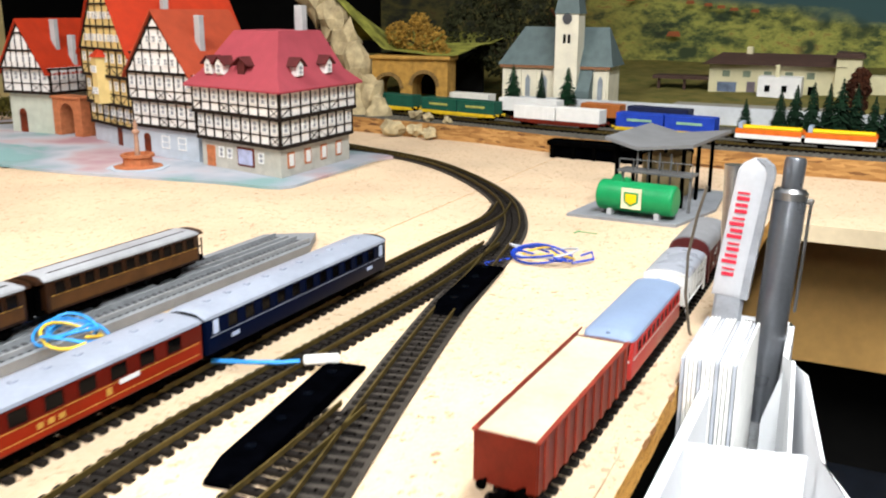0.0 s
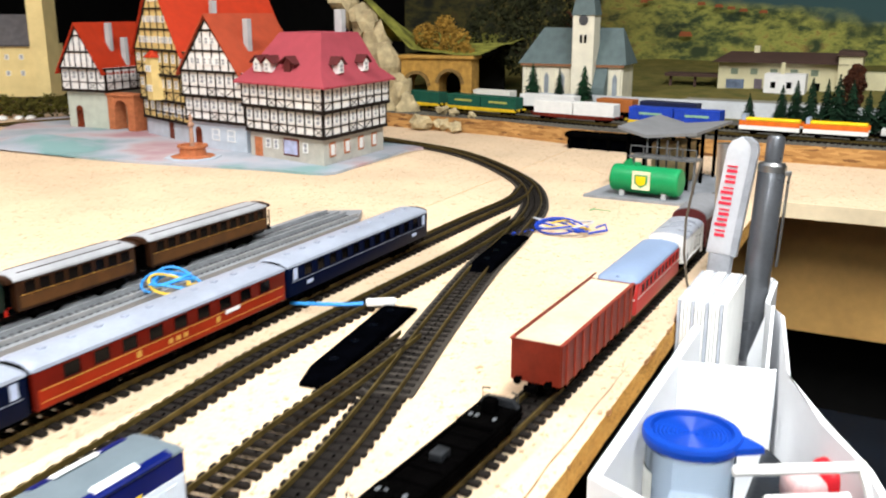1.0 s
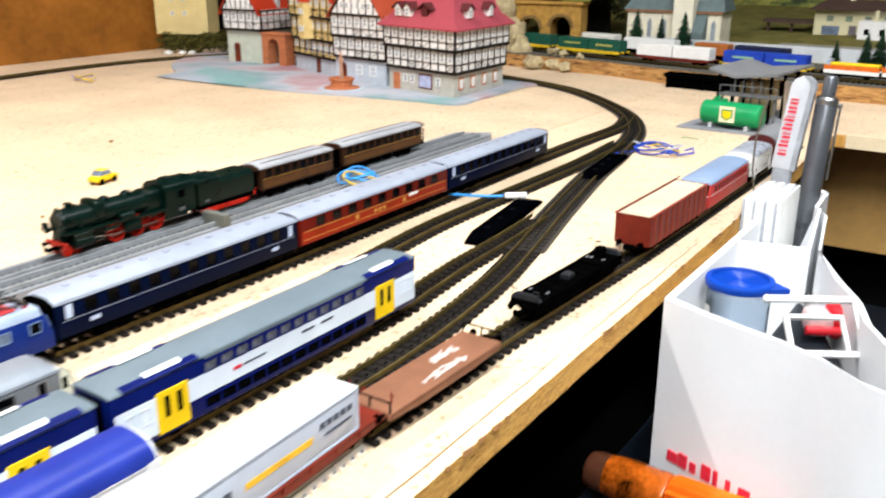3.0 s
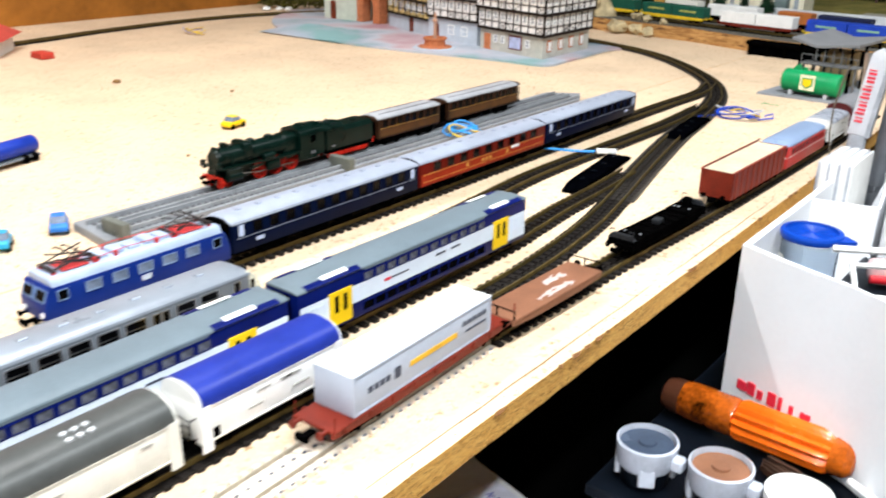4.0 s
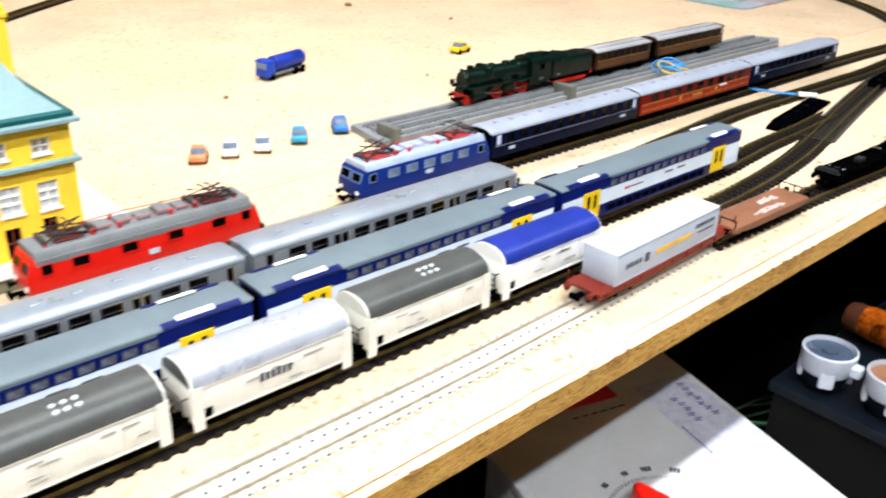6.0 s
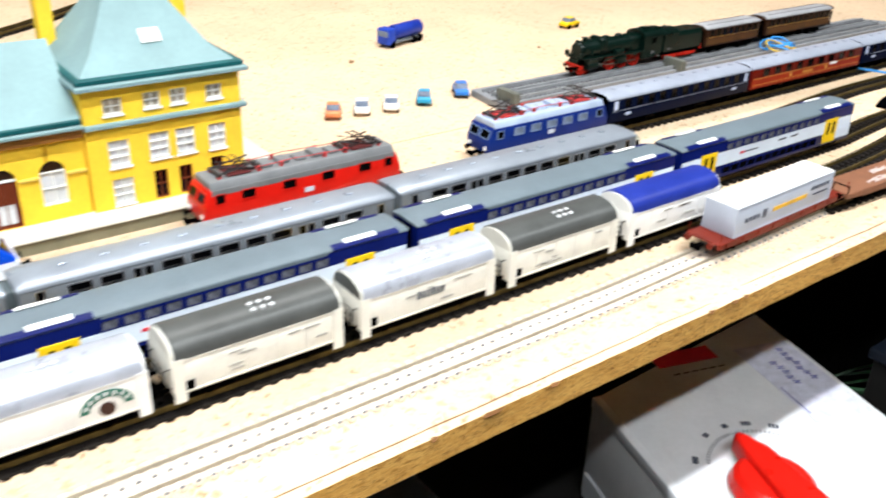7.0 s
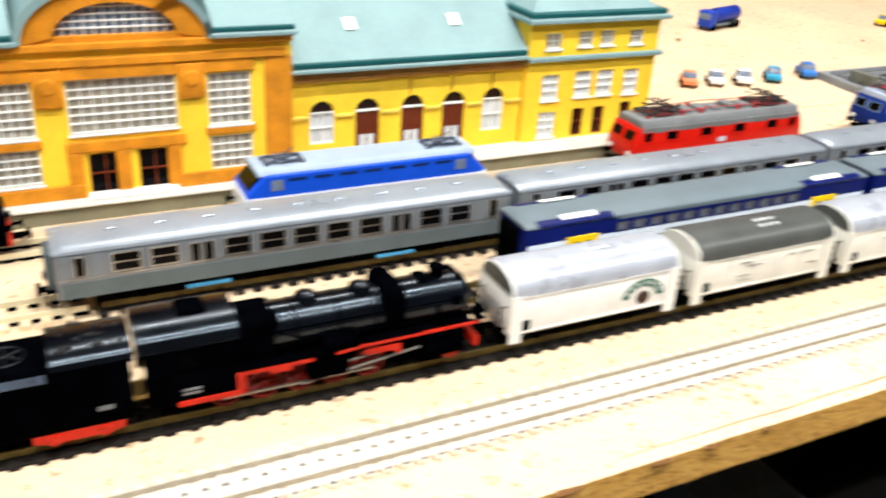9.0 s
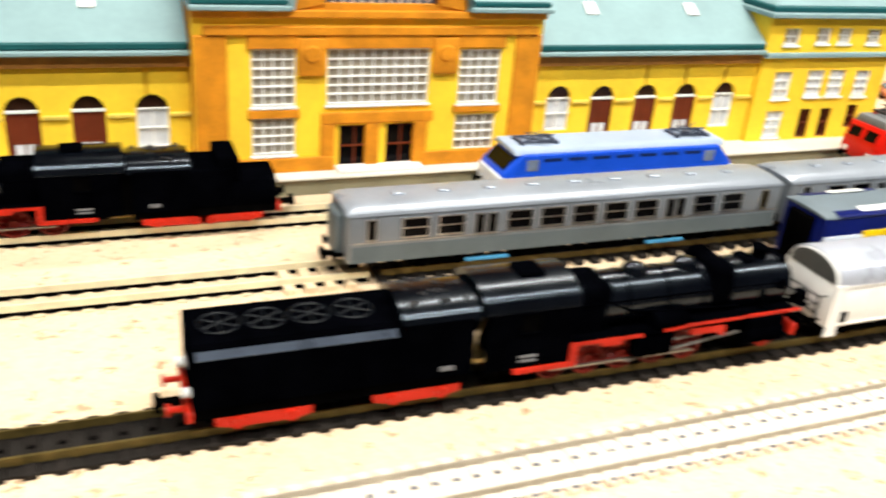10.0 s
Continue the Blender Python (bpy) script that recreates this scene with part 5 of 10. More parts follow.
def flat_base(m, name, label, L, deck_mat, zf=0.0125, axles=2, body=None):
    root = thing(name, m, label, "model wagon", "goods wagons")
    bm = B()
    rbox(bm, -0.0155, -L / 2, zf - 0.002, 0.0155, L / 2, zf, 0.0005, 1)
    part("deck", bm, deck_mat, root)
    bm = B()
    for s in (-1, 1):
        a, b = sorted((s * 0.0128, s * 0.0152))
        prism(bm, [(-L / 2, zf - 0.002), (L / 2, zf - 0.002), (L / 2, zf - 0.0045), (L * 0.24, zf - 0.0065), (-L * 0.24, zf - 0.0065), (-L / 2, zf - 0.0045)], a, b, "x")
    part("sole_bar", bm, body or deck_mat, root)
    for s in (-1, 1):
        if axles == 4:
            bogie(root, s * L * 0.34, 0.011)
        else:
            wheelset(root, s * L * 0.27, 0.0055)
            bm = B()
            for q in (-1, 1):
                prism(bm, [(s * L * 0.27 - 0.008, zf - 0.004), (s * L * 0.27 - 0.003, 0.0035), (s * L * 0.27 + 0.003, 0.0035), (s * L * 0.27 + 0.008, zf - 0.004)], q * 0.0115 - 0.0009, q * 0.0115 + 0.0009, "x")
            part("axle_guard", bm, M_UNDER, root)
        buffers(root, s * (L / 2 - 0.0005), s, body)
    return root


w = flat_base(siding_pose(-0.0205), "container_wagon", "oxide-red bogie flat wagon carrying a grey container", 0.186, M_OXIDE, axles=4, body=M_OXIDE)
for s in (-1, 1):
    for k in range(2):
        part("stake", tube(B(), [(s * 0.0145, -0.0915 + k * 0.183, 0.0125), (s * 0.0145, -0.0915 + k * 0.183, 0.021)], 0.0005, 5), M_OXIDE, w)
    for k in range(9):
        yy = -0.085 + k * 0.0206
        a, b = sorted((s * 0.0153, s * 0.0163))
        part("stake_pocket", box(B(), a, yy, 0.0085, b, yy + 0.0025, 0.0128), M_OXIDE, w)
m = siding_pose(-0.0205)
c = thing("freight_container", m @ pose(0, -0.0075, 0.0126), "pale grey-blue freight container with yellow lettering stripe", "container")
bm = B()
rbox(bm, -0.0142, -0.0685, 0.0, 0.0142, 0.0685, 0.0248, 0.0006, 2)
part("shell", bm, M_CONT, c)
bm = B()
rbox(bm, -0.0142, -0.0685, 0.0246, 0.0142, 0.0685, 0.0254, 0.0003, 1)
part("container_roof", bm, M_WHITE, c, "white container roof")
bm = B()
for s in (-1, 1):
    for yy in (-0.0683, 0.0663):
        a, b = sorted((s * 0.0140, s * 0.0146))
        box(bm, a, yy, 0.0003, b, yy + 0.002, 0.0248)
    for zz in (0.0003, 0.0236):
        a, b = sorted((s * 0.0140, s * 0.0146))
        box(bm, a, -0.0663, zz, b, 0.0663, zz + 0.0012)
part("corner_frame", bm, M_CONT, c)
for s in (-1, 1):
    a, b = sorted((s * 0.0141, s * 0.0145))
    bm = box(B(), a, -0.018, 0.0105, b, 0.030, 0.0138)
    part("lettering_stripe", bm, mat("lettering_amber", (0.80, 0.45, 0.03), 0.5), c, "amber yellow lettering bar")
for ya, yb, za, zb in [(-0.056 + k * 0.0052, -0.0522 + k * 0.0052, 0.0100, 0.0138) for k in range(4)] + [(-0.0325, -0.0270, 0.0085, 0.0155), (0.040, 0.062, 0.0100, 0.0113)] + [(0.036 + k * 0.0056, 0.0402 + k * 0.0056, 0.0150, 0.0182) for k in range(5)]:
    band(c, "lettering_bar", 0.0141, ya, yb, za, zb, M_LETTER, "dark blue-grey lettering bar", 0.0004)

w = flat_base(siding_pose(0.121) @ pose(0.005, 0, 0), "flat_wagon", "brown-decked two-axle flat wagon with low end rails", 0.118, M_DECK, 0.0135)
bm = B()
rng = random.Random(5)
for k in range(2):
    t = bmesh.new()
    bmesh.ops.create_grid(t, x_segments=18, y_segments=60, size=0.5)
    for v in t.verts:
        r = v.co.length * 2
        v.co = Vector((v.co.x * 0.011, v.co.y * (0.062 - 0.022 * k), 0.0003 + 0.0003 * max(0, 1 - r ** 2) * (0.6 + noise.noise(v.co * 9))))
    bmesh.ops.delete(t, geom=[v for v in t.verts if (v.co.x / 0.0055) ** 2 + (v.co.y / (0.031 - 0.011 * k)) ** 2 > 0.55 + 0.95 * noise.noise(Vector((v.co.x * 420, v.co.y * 130, k)))], context="VERTS")
    merge(bm, t, Matrix.Translation((-0.004 if k else 0.0085, 0.020 if k else 0.004, 0.01355)))
part("deck_residue", bm, mat("chalky_residue", (0.46, 0.36, 0.33), 0.9, 0, 0.08, 200), w, "whitish worn patches")
for s in (-1, 1):
    bm = B()
    for x in (-0.0145, 0, 0.0145):
        tube(bm, [(x, s * 0.0585, 0.0135), (x, s * 0.0585, 0.0200)], 0.0006, 5)
    tube(bm, [(-0.0145, s * 0.0585, 0.0198), (0.0145, s * 0.0585, 0.0198)], 0.0006, 5)
    part("end_rail", bm, M_UNDER, w)

w = flat_base(siding_pose(0.314) @ Matrix.Diagonal((0.82, 0.92, 1, 1)), "low_loader_wagon", "black well wagon frame with handrails and no load", 0.150, M_UNDER, 0.0125, 4, M_UNDER)
M_IRON = mat("well_wagon_dull_iron", (0.020, 0.022, 0.025), 0.5, 0.2, 0.3, 120, spec=0.3)
for sg in (-1, 1):
    ya, yb = sorted((sg * 0.0400, sg * 0.0735))
    part("end_platform", rbox(B(), -0.0150, ya, 0.0122, 0.0150, yb, 0.0160, 0.0008, 2), M_UNDER, w)
    bm = B()
    prism(bm, [(-0.0150, 0.0160), (0.0150, 0.0160), (0.0105, 0.0200), (-0.0105, 0.0200)], sg * 0.0690, sg * 0.0735)
    part("end_plate", bm, M_IRON, w, "dull grey iron end plate")
    bm = B()
    for x in (-0.0135, 0.0135):
        tube(bm, [(x, sg * 0.0725, 0.0155), (x, sg * 0.0725, 0.0235), (x * 0.6, sg * 0.0735, 0.0235)], 0.0006, 5)
    part("hand_grip", bm, M_IRON, w)
    part("brake_stand", rbox(B(), -0.0040, sg * 0.0580 - 0.0040, 0.0158, 0.0050, sg * 0.0580 + 0.0040, 0.0196 if sg < 0 else 0.0245, 0.0010, 1), M_UNDER, w)
    for x in (-0.0098, -0.0050, 0.0082):
        part("rivet_plate", rbox(B(), x - 0.0013, sg * 0.0500 - 0.0018, 0.0159, x + 0.0013, sg * 0.0500 + 0.0018, 0.0166, 0.0003, 1), mat("bare_metal_dots", (0.20, 0.21, 0.23), 0.4, 0.5), w)
for k in range(5):
    yy = -0.030 + k * 0.015
    part("floor_rib", rbox(B(), -0.0125, yy - 0.0018, 0.0124, 0.0125, yy + 0.0018, 0.0138 + 0.0006 * (k % 2), 0.0004, 1), M_UNDER, w)
part("load_clamp", rbox(B(), -0.0060, -0.0060, 0.0124, 0.0035, 0.0050, 0.0172, 0.0012, 2), M_IRON, w)
for x in (-0.0142, 0.0142):
    part("side_rail", rbox(B(), x - 0.0010, -0.0400, 0.0124, x + 0.0010, 0.0400, 0.0152, 0.0004, 1), M_UNDER, w)

# open wagon with a flat pale load
L = 0.145
w = flat_base(siding_pose(0.503), "open_wagon", "oxide-red high-sided wagon filled with a pale flat board", L, M_OXIDE, 0.0115, 4, M_UNDER)
bm = B()
for s in (-1, 1):
    a, b = sorted((s * 0.0158, s * 0.0168))
    box(bm, a, -L / 2, 0.0095, b, L / 2, 0.0365)
    box(bm, -0.0158, s * (L / 2) - 0.0006, 0.0095, 0.0158, s * (L / 2) + 0.0006, 0.0365)
body = part("side_wall", bm, M_OXIDE, w)
for s in (-1, 1):
    a, b = sorted((s * 0.0166, s * 0.0178))
    for k in range(10):
        yy = -L / 2 + 0.006 + k * (L - 0.014) / 9
        part("side_stanchion", box(B(), a, yy, 0.0095, b, yy + 0.0040, 0.0358), mat("wagon_oxide_rib", (0.22, 0.028, 0.014), 0.6), body)
    a, b = sorted((s * 0.0152, s * 0.0176))
    part("top_rail", box(B(), a, -L / 2 - 0.001, 0.0358, b, L / 2 + 0.001, 0.0370), MATS["wagon_oxide_rib"], body)
bm = B()
rbox(bm, -0.0156, -L / 2 + 0.001, 0.0330, 0.0156, L / 2 - 0.001, 0.0362, 0.0004, 1)
part("load_board", bm, M_PLANK, w, "pale board load")
bm = B()
cyl(bm, (-0.0160, -L / 2 + 0.004, 0.0372), (-0.0160, L / 2 + 0.010, 0.0376), 0.0007, seg=6)
part("edge_rod", bm, M_OXIDE, w)

# railbus
L = 0.134
w = thing("railbus", siding_pose(0.652), "red railbus with a light blue-grey roof", "model railcar", "goods wagons")
bm = B()
prism(bm, [(-L / 2, 0.0075), (L / 2, 0.0075), (L / 2, 0.022), (L / 2 - 0.004, 0.0335), (-L / 2 + 0.004, 0.0335), (-L / 2, 0.022)], -0.0165, 0.0165, "x")
bmesh.ops.bevel(bm, geom=bm.edges[:], offset=0.0022, segments=3, profile=0.5, affect="EDGES")
part("body", bm, M_RBRED, w)
bm = B()
crown_prof = arc_roof(0.0168, 0.0325, 0.0382, 14)
rows = []
for yy, wk, hk in ((-L / 2 + 0.0005, 0.72, 0.25), (-L / 2 + 0.0025, 0.90, 0.62), (-L / 2 + 0.007, 1.0, 0.93), (-L / 2 + 0.013, 1.0, 1.0), (L / 2 - 0.013, 1.0, 1.0), (L / 2 - 0.007, 1.0, 0.93), (L / 2 - 0.0025, 0.90, 0.62), (L / 2 - 0.0005, 0.72, 0.25)):
    rows.append([bm.verts.new((px * wk, yy, 0.0325 + (pz - 0.0325) * hk)) for px, pz in crown_prof])
for ra, rb in zip(rows, rows[1:]):
    for i in range(len(crown_prof) - 1):
        bm.faces.new((ra[i], ra[i + 1], rb[i + 1], rb[i]))
    bm.faces.new((ra[0], rb[0], rb[-1], ra[-1]))
bm.faces.new(rows[0])
bm.faces.new(rows[-1][::-1])
bmesh.ops.recalc_face_normals(bm, faces=bm.faces[:])
part("roof", bm, M_RBROOF, w)
side_windows(w, window_mesh(0.0085, 0.0072, 0.0005, M_RBRED, M_GLASSD), 0.0165, [(-0.052 + 0.0115 * k, 0.0268) for k in range(10)])
for s in (-1, 1):
    for q in (-1, 0, 1):
        framed("front_window", window_mesh(0.0088, 0.0078, 0.0004, M_RBRED, M_GLASSD), w, pose(q * 0.0098, s * (L / 2 - 0.0022), 0.0272, 0, 0, s * 90) @ pose(0.0006, 0, 0, 0, -19, 0))
    part("front_lining", box(B(), -0.0150, min(s * (L / 2 - 0.0004), s * (L / 2 + 0.0003)), 0.0200, 0.0150, max(s * (L / 2 - 0.0004), s * (L / 2 + 0.0003)), 0.0212), M_CREAM, w)
    part("roof_lamp", cyl(B(), (0, s * (L / 2 - 0.006), 0.0355), (0, s * (L / 2 - 0.0025), 0.0355), 0.0018, seg=12), M_RBROOF, w)
    wheelset(w, s * 0.034, 0.0055)
    buffers(w, s * (L / 2 - 0.001), s)
    bm = B()
    for q in (-1, 1):
        cyl(bm, (q * 0.011, s * (L / 2 - 0.001), 0.0155), (q * 0.011, s * (L / 2 + 0.0015), 0.0155), 0.0020, seg=12)
    part("headlamp", bm, M_LETTERW, w)
band(w, "waist_line", 0.0165, -L / 2 + 0.003, L / 2 - 0.003, 0.0205, 0.0212, M_CREAM)
bm = B()
box(bm, -0.012, -L / 2 + 0.006, 0.0045, 0.012, L / 2 - 0.006, 0.0080)
part("underframe", bm, M_UNDER, w)

# short white van and a dark brown van at the end of the siding
v = van(0.778, siding_x(0.778), M_ROOFL, M_WHITE, "short white van with a grey roof and pale doors", L=0.074, yaw=0, roof_marks=False, crown=0.0395)
v = van(0.872, siding_x(0.872), mat("van_roof_dull_grey", (0.22, 0.22, 0.23), 0.5), mat("van_maroon", (0.10, 0.018, 0.018), 0.5), "maroon goods van with a dull grey roof", L=0.088, yaw=0, roof_marks=False)

# turnout motor boxes beside the main line
for x, y, yaw, half in ((-0.1965, 0.472, 9.3, 0.084), (-0.208, 0.745, 8.0, 0.074)):
    root = thing("turnout_drive", pose(x, y, 0, 0, 0, yaw), "black plastic turnout drive lying beside the track", "turnout drive")
    bm = B()
    prism(bm, [(-half, 0.0), (half, 0.0), (half, 0.003), (half - 0.018, 0.0085), (-half + 0.018, 0.0085), (-half, 0.003)], -0.0115, 0.0115, "x")
    bmesh.ops.bevel(bm, geom=bm.edges[:], offset=0.0012, segments=2, profile=0.5, affect="EDGES")
    part("housing", bm, M_BLACK, root)
    for k in range(4):
        part("screw_cap", cyl(B(), (0.0, (k - 1.5) * half * 0.42, 0.008), (0.0, (k - 1.5) * half * 0.42, 0.0098), 0.0032, seg=12), M_BLACKR, root)

# grey two-track loading bed with the branch train
M_BED = mat("bed_grey_plastic", (0.22, 0.23, 0.245), 0.5, 0, 0.1, 40)
root = thing("loading_platform", pose(0, 0, 0), "long grey plastic track bed with moulded rails", "platform")
bm = B()
prism(bm, [(-0.470, -0.004), (-0.406, -0.012), (-0.405, 0.79), (-0.428, 0.835), (-0.472, 0.805)], 0.0, 0.0075, "z")
part("bed", bm, M_BED, root)
for x in (-0.4545, -0.438, -0.4285, -0.4125):
    part("moulded_rail", box(B(), x - 0.0011, 0.0, 0.0073, x + 0.0011, 0.80, 0.0118), mat("bed_rail_grey", (0.26, 0.27, 0.28), 0.4), root)
bm = B()
for x in (-0.446, -0.4205):
    for k in range(108):
        yy = 0.004 + k * 0.0074
        box(bm, x - 0.010, yy, 0.0074, x + 0.010, yy + 0.003, 0.0084)
tagged(part("moulded_sleepers", bm, mat("bed_sleeper_dark", (0.09, 0.09, 0.095), 0.6), root), kind="stuff")
for yy in (0.004, 0.285):
    bm = B()
    rbox(bm, -0.430, yy - 0.004, 0.0, -0.398, yy + 0.004, 0.020, 0.0005, 1)
    part("end_stop", bm, mat("end_stop_olive", (0.13, 0.135, 0.115), 0.6), root, "grey-olive buffer stop plate")

# ---- station building ----
M_SYEL = mat("station_yellow_plaster", (0.95, 0.60, 0.040), 0.7, 0, 0.07, 30, 0.1, 300)
M_SAND = mat("station_ochre_stone", (0.68, 0.245, 0.013), 0.7, 0, 0.15, 60, 0.15, 300)
M_TEAL = mat("station_pale_teal_roof", (0.215, 0.325, 0.335), 0.6, 0, 0.06, 30, 0.1, 200)
M_TEALD = mat("station_dark_teal_gutter", (0.005, 0.080, 0.085), 0.5, 0, 0.1, 40)
M_WINW = mat("window_white_frame", (0.80, 0.80, 0.78), 0.5, 0, 0.03, 60)
M_DOORB = mat("door_red_brown", (0.15, 0.026, 0.008), 0.5, 0, 0.15, 60)
M_PLAT = mat("platform_concrete", (0.62, 0.60, 0.53), 0.8, 0, 0.06, 30, 0.2, 400)
M_PLATE = mat("platform_edge_olive", (0.20, 0.185, 0.12), 0.8, 0, 0.1, 40)
M_PALEPANE = mat("window_pane_greige", (0.36, 0.31, 0.24), 0.4, 0, 0.15, 90)
M_ARCHG = mat("arch_window_dark_brown", (0.030, 0.011, 0.006), 0.3, 0, 0.2, 90)
M_CURT = mat("window_curtain_pale", (0.62, 0.63, 0.65), 0.7, 0, 0.1, 90)

root = thing("station_platform", pose(0, 0, 0), "long pale concrete platform with an olive edge", "platform")
bm = B()
rbox(bm, -0.560, -1.60, 0.0102, -0.3215, -0.300, 0.0122, 0.0006, 1)
part("paving", bm, M_PLAT, root)
bm = B()
box(bm, -0.558, -1.598, 0.0, -0.3235, -0.302, 0.0101)
part("retaining_edge", bm, M_PLATE, root)

station = thing("station_building", pose(0, 0, 0.0122), "long yellow station building with pale teal roofs and stone centre", "model building")
PZ = 0.0122


def wall_with_openings(y0, y1, z0, z1, holes, x, thick):
    """A wall facing +x with rectangular openings (ya, yb, za, zb); joined strips."""
    bm = B()
    ys = sorted({y0, y1, *[h[0] for h in holes], *[h[1] for h in holes]})
    zs = sorted({z0, z1, *[h[2] for h in holes], *[h[3] for h in holes]})
    for ya, yb in zip(ys, ys[1:]):
        run = None
        for za, zb in zip(zs, zs[1:]):
            cy, cz = (ya + yb) / 2, (za + zb) / 2
            if any(h[0] < cy < h[1] and h[2] < cz < h[3] for h in holes):
                if run:
                    box(bm, x - thick, ya, run[0], x, yb, run[1])
                run = None
            else:
                run = (run[0], zb) if run else (za, zb)
        if run:
            box(bm, x - thick, ya, run[0], x, yb, run[1])
    bmesh.ops.remove_doubles(bm, verts=bm.verts[:], dist=0.00001)
    return bm


def grid_window(parent, x, ya, yb, za, zb, cols, rows, name="window", fm=None, gm=None, sill=True):
    """A recessed framed window with glazing bars, in the hole ya..yb, za..zb."""
    fm, gm = fm or M_WINW, gm or M_PALEPANE
    bm = lattice(B(), x - 0.0028, x - 0.0011, ya, yb, za, zb, 0.0010, cols, rows, 0.0009)
    ob = part(name, bm, fm, parent)
    part("pane", box(B(), x - 0.0034, ya, za, x - 0.0026, yb, zb), gm, ob)
    if sill:
        bm = B()
        rbox(bm, x - 0.002, ya - 0.001, za - 0.0016, x + 0.0016, yb + 0.001, za, 0.0003, 1)
        part("sill", bm, M_WINW, ob)
    return ob


XF = -0.345
# tower block
TY0, TY1 = -0.4715, -0.347
holes = []
wins = [(-0.456, -0.440, 0.046, 0.067, 2, 3), (-0.4245, -0.4085, 0.047, 0.068, 2, 3), (-0.4030, -0.3875, 0.047, 0.068, 2, 3), (-0.376, -0.3615, 0.046, 0.067, 2, 3),
        (-0.456, -0.440, 0.015, 0.036, 2, 3),
        (-0.456, -0.442, 0.0875, 0.1000, 2, 2), (-0.4255, -0.4125, 0.0885, 0.1005, 2, 2), (-0.4045, -0.3920, 0.0885, 0.1005, 2, 2), (-0.3755, -0.3625, 0.0880, 0.0995, 2, 2)]
doors = [(-0.4235, -0.4125, 0.0135, 0.037), (-0.4030, -0.3920, 0.0135, 0.037), (-0.376, -0.3655, 0.0200, 0.039)]
holes = [w[:4] for w in wins] + doors
part("tower_front", wall_with_openings(TY0, TY1, PZ, 0.110, holes, XF, 0.004), M_SYEL, station, m=pose(0, 0, -PZ))
for ya, yb, za, zb, c_, r_ in wins:
    grid_window(station, XF, ya, yb, za - PZ, zb - PZ, c_, r_, gm=M_CURT if c_ == 2 and r_ == 3 else M_PALEPANE)
for ya, yb, za, zb in doors:
    grid_window(station, XF, ya, yb, za - PZ, zb - PZ, 2, 2, "door", M_DOORB, M_GLASSD, False)
bm = B()
box(bm, -0.470, TY0, 0, XF - 0.0042, TY0 + 0.004, 0.110 - PZ)
box(bm, -0.470, TY1 - 0.004, 0, XF - 0.0002, TY1, 0.110 - PZ)
box(bm, -0.474, TY0, 0, -0.470, TY1, 0.110 - PZ)
box(bm, -0.470, TY0 + 0.004, 0.05, XF - 0.006, TY1 - 0.004, 0.052)
part("tower_wall", bm, M_SYEL, station)


def eave(parent, x0, x1, y0, y1, z, over, name, th=0.0035):
    bm = B()
    rbox(bm, x0 - over, y0 - over, z, x1 + over, y1 + over, z + th, 0.0006, 1)
    return part(name, bm, M_TEAL, parent)


eave(station, -0.474, XF, TY0 + 0.004, TY1, 0.0785 - PZ, 0.0045, "lower_cornice")
eave(station, -0.474, XF, TY0 + 0.002, TY1, 0.1085 - PZ, 0.0065, "upper_cornice")


def hip_roof(parent, x0, x1, y0, y1, z0, z1, inset_x, inset_y, mt, name, flare=0.0):
    bm = B()
    low = [(x0, y0), (x1, y0), (x1, y1), (x0, y1)]
    hi = [(x0 + inset_x, y0 + inset_y), (x1 - inset_x, y0 + inset_y), (x1 - inset_x, y1 - inset_y), (x0 + inset_x, y1 - inset_y)]
    rows = [[bm.verts.new((x, y, z0)) for x, y in low]]
    if flare:
        f = 0.28
        rows.append([bm.verts.new((a + (c - a) * f * 1.5, b + (d - b) * f * 1.5, z0 + (z1 - z0) * f)) for (a, b), (c, d) in zip(low, hi)])
    rows.append([bm.verts.new((x, y, z1)) for x, y in hi])
    for r0, r1 in zip(rows, rows[1:]):
        for k in range(4):
            j = (k + 1) % 4
            bm.faces.new((r0[k], r0[j], r1[j], r1[k]))
    bm.faces.new(rows[0][::-1])
    bm.faces.new(rows[-1])
    return part(name, bm, mt, parent)


tr = hip_roof(station, -0.479, XF + 0.004, TY0 - 0.003, TY1 + 0.004, 0.112 - PZ, 0.168 - PZ, 0.056, 0.046, M_TEAL, "tower_roof", 0.3)
bm = B()
rbox(bm, -0.4785, TY0 - 0.0025, 0.112 - PZ, XF + 0.0035, TY1 + 0.0035, 0.1165 - PZ, 0.0008, 1)
part("tower_gutter", bm, M_TEALD, station, "dark teal gutter")
bm = B()
rbox(bm, -0.372, -0.414, 0.0, -0.356, -0.398, 0.0015, 0.0003, 1)
part("skylight", bm, M_WHITE, tr, m=Matrix.Translation((-0.3735, -0.4060, 0.1372 - PZ)) @ pose(0, 0, 0, 0, 45, 0) @ Matrix.Translation((0.364, 0.406, 0)))
bm = B()
rbox(bm, -0.452, -0.362, 0.110 - PZ, -0.438, -0.350, 0.176 - PZ, 0.0006, 1)
rbox(bm, -0.4535, -0.3635, 0.166 - PZ, -0.4365, -0.3485, 0.170 - PZ, 0.0005, 1)
part("chimney", bm, M_SYEL, station, "yellow chimney")
bm = B()
rbox(bm, -0.452, -0.470, 0.110 - PZ, -0.438, -0.458, 0.176 - PZ, 0.0006, 1)
rbox(bm, -0.4535, -0.4715, 0.166 - PZ, -0.4365, -0.4565, 0.170 - PZ, 0.0005, 1)
part("chimney", bm, M_SYEL, station)


